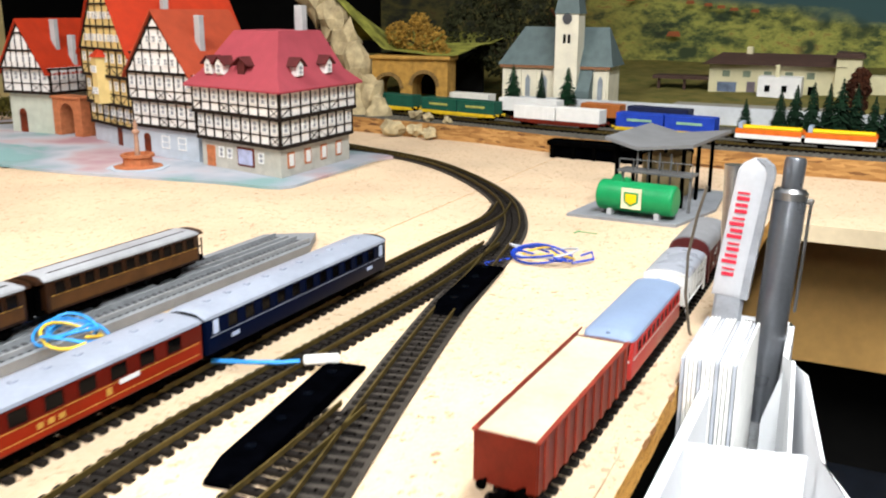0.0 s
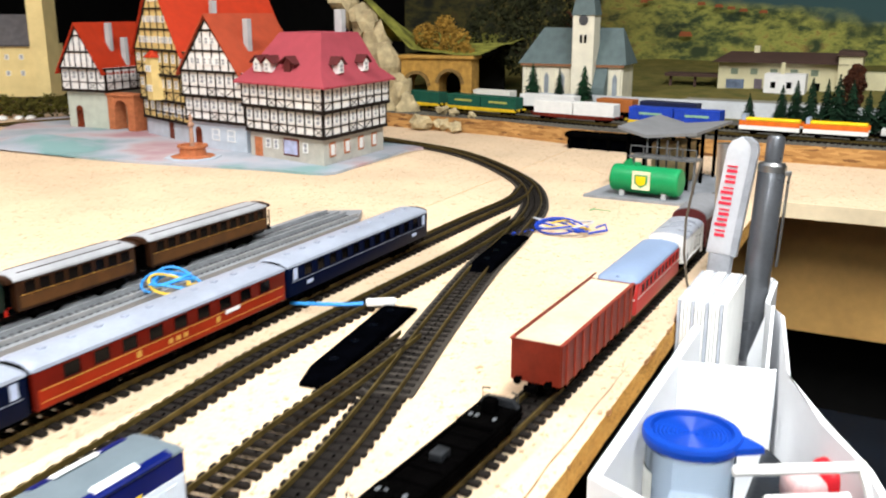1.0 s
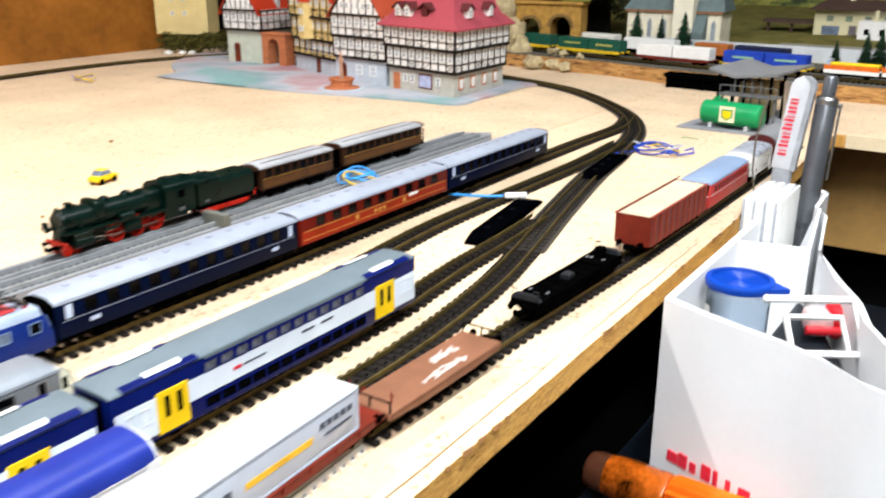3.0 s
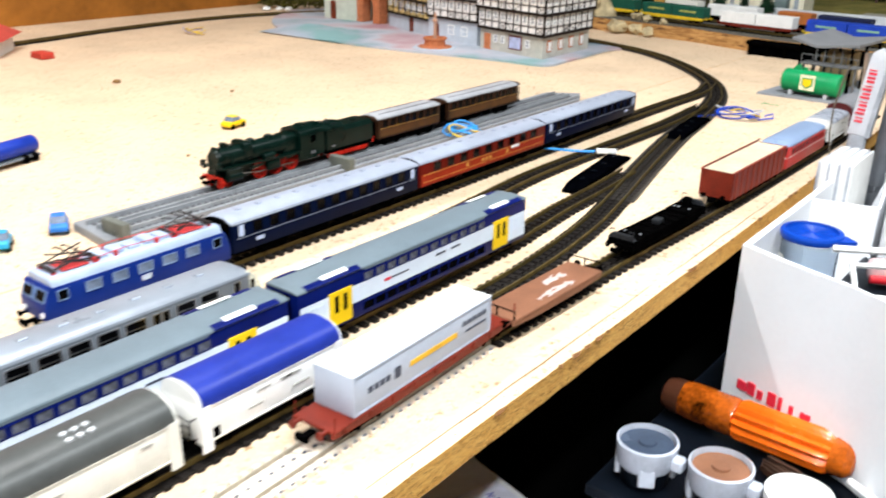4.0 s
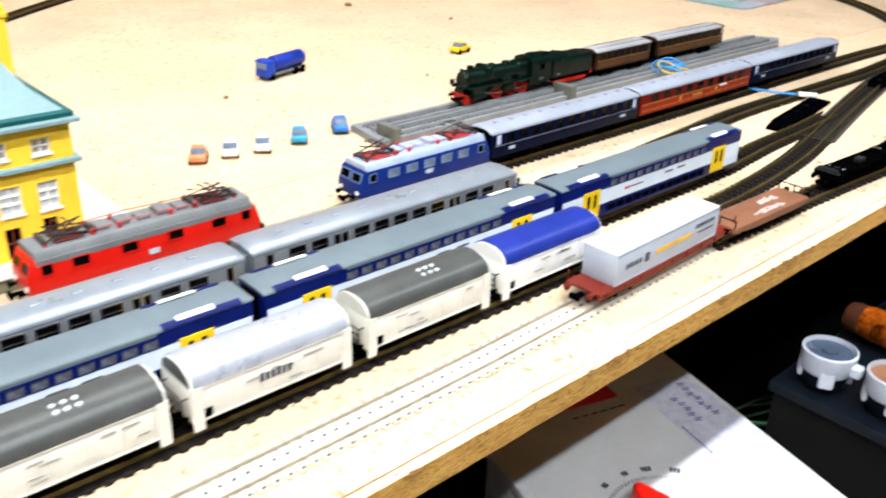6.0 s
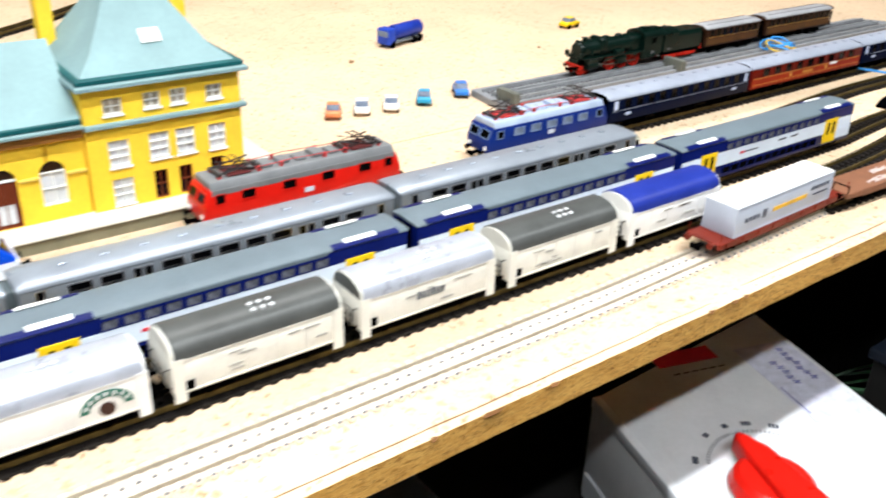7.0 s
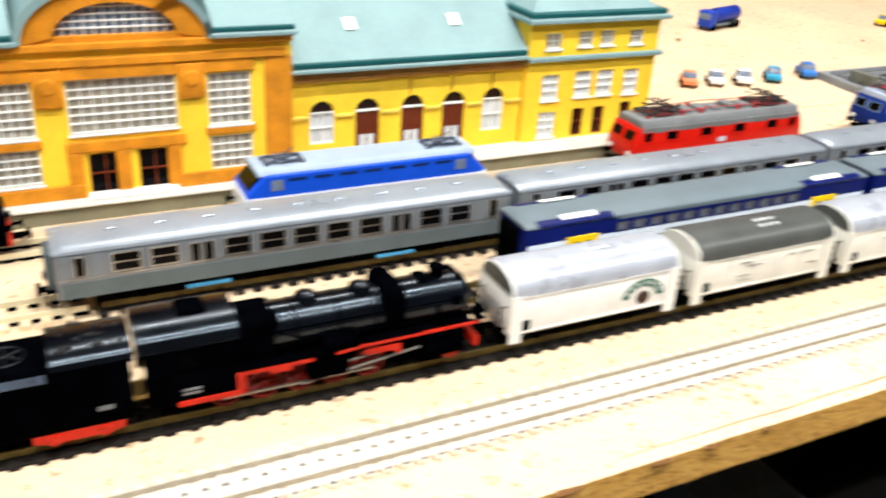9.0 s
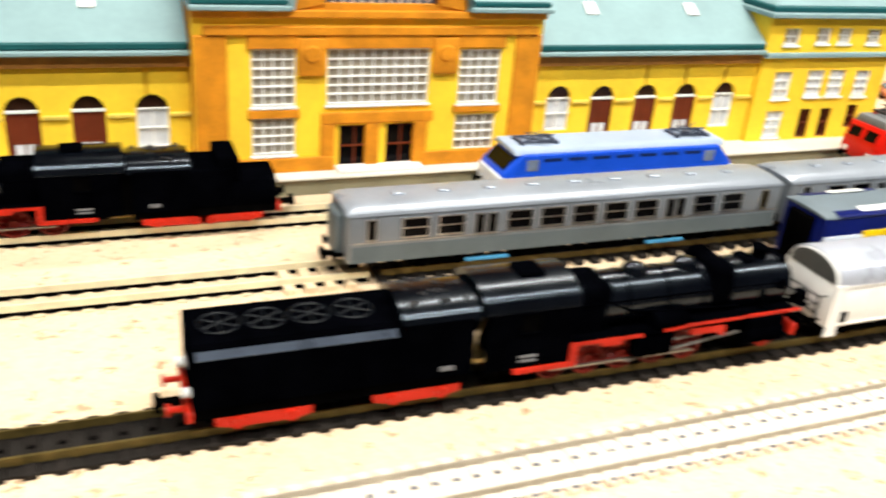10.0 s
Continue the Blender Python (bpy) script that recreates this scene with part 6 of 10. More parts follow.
def arch_profile(ya, yb, za, zb, n=10):
    r = (yb - ya) / 2
    pts = [(ya, za), (yb, za), (yb, zb - r)]
    pts += [(yb - r + r * math.cos(math.pi * k / n), zb - r + r * math.sin(math.pi * k / n)) for k in range(1, n)]
    pts.append((ya, zb - r))
    return pts


def arched_wall(y0, y1, z0, z1, arches, x, thick):
    """Front sheet with arched holes, built as columns between and pieces over the arches."""
    bm = B()
    ys = sorted([y0, y1] + [v for a in arches for v in a[:2]])
    for k in range(0, len(ys), 2):
        box(bm, x - thick, ys[k], z0, x, ys[k + 1], z1)
    for ya, yb, za, zb in arches:
        if za > z0:
            box(bm, x - thick, ya, z0, x, yb, za)
        r, n = (yb - ya) / 2, 10
        top = [(yb - r + r * math.cos(math.pi * k / n), zb - r + r * math.sin(math.pi * k / n)) for k in range(n + 1)]
        for (a, b), (c, d) in zip(top, top[1:]):
            prism(bm, [(a, b), (a, z1), (c, z1), (c, d)], x - thick, x, "x")
    bmesh.ops.remove_doubles(bm, verts=bm.verts[:], dist=1e-6)
    return bm


def arch_window(parent, x, ya, yb, za, zb, fm, gm, name):
    bm = B()
    prism(bm, arch_profile(ya, yb, za, zb), x - 0.0034, x - 0.0028, "x")
    root = part(name, mesh_of(name, bm, gm), None, parent)
    zs = zb - (yb - ya) / 2
    for z_ in (zs - 0.0004, (za + zs) / 2):
        part("crossbar", box(B(), x - 0.0027, ya, z_, x - 0.0012, yb, z_ + 0.0009), fm, root)
    for y_ in (ya, (ya + yb) / 2 - 0.0005, yb - 0.001):
        part("upright_bar", box(B(), x - 0.0027, y_, za, x - 0.0013, y_ + 0.001, zs), fm, root)
    part("sill", box(B(), x - 0.0027, ya, za, x - 0.0011, yb, za + 0.0012), fm, root)
    return root


def wing(y0, y1, arches, kinds, zt, xf):
    part("wing_front", arched_wall(y0, y1, 0, zt - PZ, [(a[0], a[1], a[2] - PZ, a[3] - PZ) for a in arches], xf, 0.004), M_SYEL, station)
    for (ya, yb, za, zb), k in zip(arches, kinds):
        if k:
            d = arch_window(station, xf, ya, yb, za - PZ, zb - PZ, M_WINW, M_ARCHG, "window")
            part("curtain", box(B(), xf - 0.0032, ya + 0.001, za - PZ, xf - 0.0027, yb - 0.001, zb - (yb - ya) / 2 - PZ), M_CURT, d, "pale curtain")
        else:
            d = arch_window(station, xf, ya, yb, za - PZ, zb - PZ, M_DOORB, M_ARCHG, "door")
            bm = B()
            box(bm, xf - 0.0026, ya + 0.001, za - PZ, xf - 0.0020, yb - 0.001, zb - (yb - ya) / 2 - PZ - 0.001)
            part("door_leaf", bm, M_DOORB, d, "red-brown door leaf")
            bm = B()
            box(bm, xf - 0.0021, ya + 0.0038, za + 0.003 - PZ, xf - 0.0014, yb - 0.0038, za + 0.019 - PZ)
            part("door_pane", bm, M_CURT, d)
            bm = B()
            box(bm, xf - 0.0028, ya, zb - (yb - ya) / 2 - PZ - 0.0006, xf - 0.0008, yb, zb - (yb - ya) / 2 - PZ + 0.0008)
            part("transom", bm, M_WINW, d)
    bm = B()
    box(bm, -0.466, y0, 0, -0.462, y1, zt - PZ)
    box(bm, -0.462, y0, 0.058, xf - 0.0045, y1, 0.060)
    part("wing_rear", bm, M_SYEL, station)
    # string course between the arches
    cuts = sorted([y0] + [v for a in arches for v in (a[0] - 0.0012, a[1] + 0.0012)] + [y1])
    for a, b in zip(cuts[::2], cuts[1::2]):
        if b > a:
            part("string_course", rbox(B(), xf - 0.001, a, 0.0462 - PZ, xf + 0.0018, b, 0.0488 - PZ, 0.0005, 1), mat("station_yellow_trim", (0.80, 0.57, 0.10), 0.7), station)
    bm = B()
    box(bm, xf - 0.001, y0, zt - 0.0075 - PZ, xf + 0.0035, y1, zt - 0.0005 - PZ)
    part("cornice", bm, mat("station_brown_cornice", (0.36, 0.15, 0.03), 0.7), station, "brown moulded cornice")
    bm = B()
    rbox(bm, -0.474, y0, zt - PZ, xf + 0.009, y1, zt + 0.003 - PZ, 0.0007, 1)
    part("eaves_board", bm, M_TEAL, station)
    bm = B()
    rbox(bm, -0.470, y0 + 0.0004, zt + 0.003 - PZ, xf + 0.0065, y1 - 0.0004, zt + 0.0075 - PZ, 0.0010, 1)
    part("gutter", bm, M_TEALD, station, "dark teal gutter")
    bm = B()
    prism(bm, [(xf + 0.0050, zt + 0.0075 - PZ), (-0.408, 0.134 - PZ), (-0.469, zt + 0.0075 - PZ)], y0 + 0.0006, y1 - 0.0006)
    roof = part("wing_roof", bm, M_TEAL, station)
    ang = math.degrees(math.atan2(0.134 - zt - 0.0075, xf + 0.005 + 0.408))
    for f in (0.28, 0.72):
        for t_, w_ in ((0.42, 0.008),):
            bm = B()
            rbox(bm, -0.006, -0.0045, 0, 0.006, 0.0045, 0.0014, 0.0003, 1)
            px, pz = xf + 0.005 + (-0.408 - xf - 0.005) * t_, zt + 0.0075 + (0.134 - zt - 0.0075) * t_ - PZ
            part("skylight", bm, M_WHITE, roof, m=pose(px, y0 + (y1 - y0) * f, pz, 0, ang, 0))


zw = 0.0815
R_ARCH = [(-0.6475, -0.6290, 0.0265, 0.0590), (-0.6125, -0.5935, 0.0125, 0.0585), (-0.5760, -0.5570, 0.0125, 0.0585), (-0.5415, -0.5225, 0.0125, 0.0585), (-0.5065, -0.4880, 0.0240, 0.0590)]
wing(-0.664, -0.4725, R_ARCH, (1, 0, 0, 0, 1), zw, -0.349)
L_ARCH = [(-0.920 + 0.0355 * 0 - 0.0355 * k, -0.9015 - 0.0355 * k, 0.0265 if k in (0, 4) else 0.0125, 0.0600) for k in range(5)]
wing(-1.080, -0.8885, L_ARCH[::-1], (1, 0, 0, 0, 1), zw + 0.003, -0.349)

# centre block
CY0, CY1, XC, CZ = -0.888, -0.6645, -0.335, 0.112
cw = [(-0.8545, -0.8280, 0.0545, 0.0895, 4, 6), (-0.8545, -0.8280, 0.0235, 0.0470, 4, 4), (-0.8085, -0.7420, 0.0545, 0.0895, 9, 6),
      (-0.7215, -0.6930, 0.0530, 0.0885, 4, 6), (-0.7215, -0.6930, 0.0210, 0.0455, 4, 4)]
cd = [(-0.8000, -0.7790, 0.0130, 0.0410), (-0.7690, -0.7480, 0.0130, 0.0410)]
part("centre_front", wall_with_openings(CY0, CY1, 0, CZ - PZ, [(a, b, c_ - PZ, d_ - PZ) for a, b, c_, d_, *_ in cw + [(*q, 0) for q in cd]], XC, 0.005), M_SYEL, station)
for ya, yb, za, zb, c_, r_ in cw:
    grid_window(station, XC, ya, yb, za - PZ, zb - PZ, c_, r_)
for ya, yb, za, zb in cd:
    grid_window(station, XC, ya, yb, za - PZ, zb - PZ, 2, 2, "door", M_DOORB, M_GLASSD, False)
part("stone_dressing", rbox(B(), XC - 0.002, -0.812, 0.0425 - PZ, XC + 0.0022, -0.738, 0.0500 - PZ, 0.0006, 1), M_SAND, station)
for yy in (-0.8065, -0.7775, -0.7450):
    part("stone_dressing", rbox(B(), XC - 0.002, yy - 0.0055, 0, XC + 0.0020, yy + 0.0035, 0.0425 - PZ, 0.0005, 1), M_SAND, station)
part("stone_dressing", rbox(B(), XC - 0.002, -0.882, 0.098 - PZ, XC + 0.0030, -0.6685, 0.1035 - PZ, 0.0006, 1), M_SAND, station)
part("stone_dressing", rbox(B(), XC - 0.002, -0.888, 0.1085 - PZ, XC + 0.0045, -0.6645, 0.113 - PZ, 0.0006, 1), M_SAND, station)
for ya, yb in ((-0.8570, -0.8255), (-0.8105, -0.7400), (-0.7240, -0.6905)):
    part("stone_dressing", rbox(B(), XC - 0.002, ya, 0.0898 - PZ, XC + 0.0018, yb, 0.0980 - PZ, 0.0004, 1), M_SAND, station)
for ya, yb in ((-0.8570, -0.8255), (-0.7240, -0.6905)):
    part("stone_dressing", rbox(B(), XC - 0.002, ya, 0.0472 - PZ, XC + 0.0014, yb, 0.0525 - PZ, 0.0004, 1), M_SAND, station)
part("stone_dressing", rbox(B(), XC - 0.002, -0.887, 0.0001, XC + 0.0026, -0.804, 0.0195 - PZ + 0.002, 0.0004, 1), M_SAND, station)
part("stone_dressing", rbox(B(), XC - 0.002, -0.744, 0.0001, XC + 0.0026, -0.6655, 0.0195 - PZ + 0.002, 0.0004, 1), M_SAND, station)
for yy in (-0.8185, -0.7320):
    bm = B()
    rbox(bm, XC - 0.001, yy - 0.0085, 0.0735 - PZ, XC + 0.0030, yy + 0.0085, 0.0965 - PZ, 0.0010, 2)
    cyl(bm, (XC + 0.002, yy, 0.0870 - PZ), (XC + 0.0042, yy, 0.0870 - PZ), 0.0060, 0.0045, seg=16)
    part("carved_panel", bm, M_SAND, station)
for ya, yb in ((-0.8875, -0.8685), (-0.6835, -0.6650)):
    part("corner_pilaster", rbox(B(), XC - 0.001, ya, 0.0225 - PZ + 0.0002, XC + 0.0016, yb, 0.0978 - PZ, 0.0006, 1), M_SAND, station)
bm = B()
rbox(bm, XC - 0.001, -0.802, 0.0, XC + 0.009, -0.745, 0.0026, 0.0006, 1)
part("door_step", bm, M_WHITE, station, "pale entrance step")
# arched gable with fan window
bm = B()
yc, r0 = -0.7755, 0.0545
arc = [(yc + r0 * math.cos(math.pi * k / 20), 0.113 - PZ + 0.034 * math.sin(math.pi * k / 20)) for k in range(21)]
arc_i = [(yc + 0.036 * math.cos(math.pi * k / 20), 0.1165 - PZ + 0.020 * math.sin(math.pi * k / 20)) for k in range(21)]
for (a, b), (c_, d_), (e, f), (g_, h) in zip(arc, arc[1:], arc_i, arc_i[1:]):
    prism(bm, [(a, b), (c_, d_), (g_, h), (e, f)], XC - 0.030, XC + 0.003, "x")
box(bm, XC - 0.006, yc - r0, 0.1128 - PZ, XC + 0.002, yc + r0, 0.1166 - PZ)
bmesh.ops.remove_doubles(bm, verts=bm.verts[:], dist=1e-6)
part("gable_arch", bm, M_SAND, station)
bm = B()
prism(bm, [(y_, z_ + 0.0001) for y_, z_ in arc_i], XC - 0.004, XC - 0.003, "x")
for f_ in bm.faces:
    f_.material_index = 1
for k in range(1, 12):
    c_ = yc - 0.036 + 0.072 * k / 12
    hgt = 0.020 * math.sqrt(max(0, 1 - ((c_ - yc) / 0.036) ** 2))
    box(bm, XC - 0.003, c_ - 0.0004, 0.1165 - PZ, XC - 0.0016, c_ + 0.0004, 0.1165 - PZ + hgt)
for k in range(1, 5):
    zz = 0.0042 * k
    hw_ = 0.036 * math.sqrt(max(0, 1 - (zz / 0.020) ** 2))
    box(bm, XC - 0.003, yc - hw_, 0.1165 - PZ + zz - 0.0004, XC - 0.0014, yc + hw_, 0.1165 - PZ + zz + 0.0004)
part("fan_window", mesh_of("fan_window", bm, [M_WINW, M_GLASSB]), None, station)
bm = B()
out = [(yc + (r0 + 0.004) * math.cos(math.pi * k / 20), 0.114 - PZ + 0.0385 * math.sin(math.pi * k / 20)) for k in range(21)]
for (a, b), (c_, d_), (e, f), (g_, h) in zip(out, out[1:], arc, arc[1:]):
    prism(bm, [(a, b), (c_, d_), (g_, h + 0.0002), (e, f + 0.0002)], -0.470, XC + 0.006, "x")
bmesh.ops.remove_doubles(bm, verts=bm.verts[:], dist=1e-6)
part("gable_roof", bm, M_TEAL, station)
for ya, yb in ((-0.890, -0.832), (-0.719, -0.6625)):
    bm = B()
    rbox(bm, -0.476, ya, 0.113 - PZ, XC + 0.0085, yb, 0.116 - PZ, 0.0006, 1)
    part("eaves_board", bm, M_TEAL, station)
    bm = B()
    rbox(bm, -0.474, ya + 0.001, 0.116 - PZ, XC + 0.006, yb - 0.001, 0.1195 - PZ, 0.0008, 1)
    part("gutter", bm, M_TEALD, station)
    bm = B()
    prism(bm, [(XC + 0.004, 0.1195 - PZ), (-0.40, 0.158 - PZ), (-0.472, 0.1195 - PZ)], ya + 0.002, yb - 0.002)
    part("centre_roof", bm, M_TEAL, station)
bm = B()
box(bm, -0.470, CY0, 0, XC - 0.0052, CY0 + 0.004, CZ - PZ)
box(bm, -0.470, CY1 - 0.004, 0, XC - 0.0052, CY1, CZ - PZ)
box(bm, -0.474, CY0, 0, -0.470, CY1, CZ - PZ)
box(bm, -0.470, CY0 + 0.004, 0.0500 - PZ, XC - 0.0055, CY1 - 0.004, 0.0515 - PZ)
part("centre_walls", bm, M_SAND, station)

# ---- the half-timbered village ----
M_TIMBER = mat("timber_black_brown", (0.012, 0.007, 0.005), 0.7, 0, 0.2, 80)
M_PLAS = mat("house_white_plaster", (0.83, 0.81, 0.79), 0.8, 0, 0.05, 50, 0.1, 300)
M_CREAMW = mat("house_cream_plaster", (0.72, 0.54, 0.22), 0.8, 0, 0.08, 50, 0.1, 300)
M_STONE = mat("house_pale_stone_base", (0.50, 0.48, 0.42), 0.8, 0, 0.1, 60, 0.2, 300)
M_BLUEW = mat("house_pale_blue_base", (0.50, 0.56, 0.63), 0.8, 0, 0.07, 50)
M_PINKROOF = mat("roof_faded_crimson", (0.36, 0.060, 0.078), 0.7, 0, 0.06, 60, 0.3, 500)
M_REDROOF = mat("roof_orange_red", (0.45, 0.034, 0.008), 0.7, 0, 0.08, 60, 0.3, 500)
M_BROWNROOF = mat("roof_brick_brown", (0.38, 0.060, 0.024), 0.7, 0, 0.08, 60, 0.3, 500)
M_GREYCH = mat("chimney_grey", (0.45, 0.46, 0.46), 0.8, 0, 0.08, 60)
M_BRICKO = mat("gate_orange_brick", (0.50, 0.17, 0.07), 0.8, 0, 0.15, 120, 0.3, 500)

GZ = 0.0042
M_PANE = mat("house_pane_grey", (0.30, 0.31, 0.34), 0.3, 0, 0.2, 90)
HW = window_mesh(0.0082, 0.0125, 0.0016, M_WINW, M_PANE, True, 0.0014)
HWS = window_mesh(0.0070, 0.0090, 0.0013, M_WINW, M_PANE, True, 0.0014)


def timber_face(house, m, W, z0, z1, rows, cols, name="timber_frame", braces=True, win=None, wmask=None):
    """Beams and windows on a wall plane: local x along the wall, z up, outside towards -y."""
    bm = B()
    t, d = 0.0021, 0.0016
    rh = (z1 - z0) / rows
    for r in range(rows):
        z = z0 + r * rh
        box(bm, 0, -d * 1.6, z - 0.0022, W, 0.0004, z + 0.0030)
        box(bm, 0, -d * 0.8, z + rh * 0.36, W, 0.0004, z + rh * 0.36 + t * 0.7)
        box(bm, 0, -d * 1.2, z + rh - 0.0030, W, 0.0004, z + rh - 0.0001)
    for c_ in range(cols + 1):
        x = min(max(W * c_ / cols, t * 0.5), W - t * 0.5)
        for r in range(rows):
            box(bm, x - t * 0.5, -d * 1.1, z0 + r * rh + 0.0030, x + t * 0.5, 0.0004, z0 + (r + 1) * rh - 0.0030)
    if braces:
        for r in range(rows):
            za, zb = z0 + r * rh + 0.0030, z0 + r * rh + rh * 0.36
            for c_ in range(cols):
                xa, xb = W * c_ / cols + t * 0.5, W * (c_ + 1) / cols - t * 0.5
                if (c_ * 7 + r * 3) % 5 < 2:
                    prism(bm, [(xa, za), (xa + t * 0.6, za), (xb, zb), (xb - t * 0.6, zb)], -d * 0.7, 0.0004, "y")
                if (c_ * 7 + r * 3) % 5 in (1, 3):
                    prism(bm, [(xb, za), (xb - t * 0.6, za), (xa, zb), (xa + t * 0.6, zb)], -d * 0.6, 0.0004, "y")
    part(name, bm, M_TIMBER, house, m=m)
    for r in range(rows):
        for c_ in range(cols):
            if wmask is None or wmask(r, c_):
                x = W * (c_ + 0.5) / cols
                framed("window", win or HW, house, m @ pose(x, -0.0002, z0 + r * rh + rh * 0.68, 0, 0, -90))


def wall_pose(a, b, off=0.0):
    """Local x from a to b, outside towards local -y."""
    d = (Vector(b) - Vector(a)).normalized()
    return pose(a[0] + d.y * off, a[1] - d.x * off, GZ, 0, 0, math.degrees(math.atan2(d.y, d.x)))


def gable_house(name, label, m, W, D, floors, z_ridge, wall, base, roof, cols, chimney=((0.75, 0.4),), over=0.006, gable_rows=2, jetty=0.0035):
    """A house whose gable looks to the front (-y), its storeys jettied out. Local x 0..W, y 0..D; floors: heights from the stone base up to the eave."""
    h = thing(name, m, label, "model house", "village houses")
    part("ground_floor", box(B(), 0, 0, 0.0, W, D, floors[0]), base, h)
    z_eave = floors[-1]
    for k, (za, zb) in enumerate(zip(floors, floors[1:])):
        j = jetty * (k + 1)
        part("storey", box(B(), -j * 0.5, -j, za, W + j, D, zb), wall, h)
        timber_face(h, pose(-j * 0.5, -j - 0.0001, 0), W + 1.5 * j, za, zb, 1, cols)
        timber_face(h, pose(W + j + 0.0001, -j, 0, 0, 0, 90), D + j, za, zb, 1, max(3, int(D / W * cols)))
    j = jetty * len(floors)
    bm = B()
    prism(bm, [(-0.001, z_eave), (W + 0.001, z_eave), (W / 2, z_ridge - 0.003)], -j, D, "y")
    part("gable_wall", bm, wall, h)
    s = (z_ridge - z_eave) / (W / 2)
    for q in (-1, 1):
        xe = W / 2 + q * (W / 2 + over)
        ze = z_eave - over * s
        bm = prism(B(), [(xe, ze), (W / 2, z_ridge), (W / 2, z_ridge + 0.0035), (xe, ze + 0.0035)], -j - over * 0.6, D + over, "y")
        part("roof_slope", bm, roof, h)
    for r in range(gable_rows + 1):
        z = z_eave + (z_ridge - z_eave) * r / (gable_rows + 0.7)
        hw = (W / 2) * (1 - (z - z_eave) / (z_ridge - z_eave))
        part("gable_beam", box(B(), W / 2 - hw, -j - 0.0022, z - 0.0016, W / 2 + hw, -j + 0.0004, z + 0.0016), M_TIMBER, h)
    for q in (-1, 1):
        a = W / 2 + q * W / 2
        part("gable_rafter", prism(B(), [(a, z_eave), (a - q * 0.0035, z_eave), (W / 2, z_ridge - 0.0085), (W / 2, z_ridge - 0.004)], -j - 0.0020, -j + 0.0004, "y"), M_TIMBER, h)
        for k in (0.15, 0.42, 0.70):
            x = W / 2 + q * W / 2 * k
            part("gable_post", box(B(), x - 0.0009, -j - 0.0016, z_eave, x + 0.0009, -j + 0.0004, z_eave + (z_ridge - z_eave) * (1 - k) - 0.004), M_TIMBER, h)
    for r in range(gable_rows):
        z = z_eave + (z_ridge - z_eave) * (r + 0.5) / (gable_rows + 0.7)
        hw = (W / 2) * (1 - (z + 0.008 - z_eave) / (z_ridge - z_eave))
        k = max(1, int(2 * hw / 0.016))
        for i in range(k):
            framed("window", HWS, h, pose(W / 2 + (i - (k - 1) / 2) * 0.0160, -j - 0.0004, z, 0, 0, -90))
    for fx, fy in chimney:
        x, y = W * fx, D * fy
        zs = z_ridge - abs(x - W / 2) * s
        part("chimney", rbox(B(), x - 0.006, y - 0.005, zs - 0.015, x + 0.006, y + 0.005, zs + 0.050, 0.0006, 1), M_GREYCH, h)
    return h


def door_part(house, x, w, h_, y=-0.0004, z=0.0, mt=None):
    bm = B()
    rbox(bm, x - w / 2, y - 0.0008, z, x + w / 2, y + 0.001, z + h_, 0.0005, 1)
    cyl(bm, (x, y + 0.001, z + h_), (x, y - 0.0008, z + h_), w / 2, seg=16)
    part("door", bm, mt or M_DOORB, house)


# crimson-roofed corner house
pk = thing("timbered_house", pose(0, 0, 0), "large half-timbered corner house with a faded crimson hipped roof", "model house", "village houses")
FOOT = [(-0.834, 1.130), (-0.657, 1.088), (-0.664, 1.278), (-0.834, 1.300)]


def grown(o):
    """The corner house's footprint, grown outwards by o."""
    out = []
    for i in range(4):
        p0, p1, p2 = Vector(FOOT[i - 1]), Vector(FOOT[i]), Vector(FOOT[(i + 1) % 4])
        n1, n2 = (p1 - p0).normalized(), (p2 - p1).normalized()
        n1, n2 = Vector((n1.y, -n1.x)), Vector((n2.y, -n2.x))
        b = (n1 + n2) / (1 + n1.dot(n2))
        out.append(tuple(p1 + b * o))
    return out


def storey(za, zb, o, mt, name):
    part(name, slab(B(), grown(o), GZ + za, GZ + zb), [mt, mt], pk)


storey(0.0, 0.043, 0.0, M_STONE, "ground_floor")
storey(0.0432, 0.083, 0.004, M_PLAS, "storey")
storey(0.0832, 0.123, 0.008, M_PLAS, "storey")
for za, zb, o in ((0.043, 0.083, 0.004), (0.083, 0.122, 0.008)):
    c_ = grown(o)
    timber_face(pk, wall_pose(c_[0], c_[1], 0.0001), (Vector(c_[1]) - Vector(c_[0])).length, za, zb, 1, 9)
    timber_face(pk, wall_pose(c_[1], c_[2], 0.0001), (Vector(c_[2]) - Vector(c_[1])).length, za, zb, 1, 8)
bm = B()
rows_ = [[bm.verts.new((x, y, GZ + z)) for x, y in ring] for ring, z in ((grown(0.018), 0.1195), (grown(0.018), 0.1225), (grown(-0.004), 0.142), ([(-0.790, 1.165), (-0.692, 1.142), (-0.690, 1.245), (-0.790, 1.262)], 0.200))]
for a, b in zip(rows_, rows_[1:]):
    for k in range(4):
        bm.faces.new((a[k], a[(k + 1) % 4], b[(k + 1) % 4], b[k]))
bm.faces.new(rows_[0][::-1])
bm.faces.new(rows_[-1])
roof = part("roof", bm, M_PINKROOF, pk)
M_SHED = mat("dormer_dark_tile", (0.10, 0.018, 0.018), 0.8, 0, 0.2, 90)
FA, FB = wall_pose(FOOT[0], FOOT[1]), wall_pose(FOOT[1], FOOT[2])
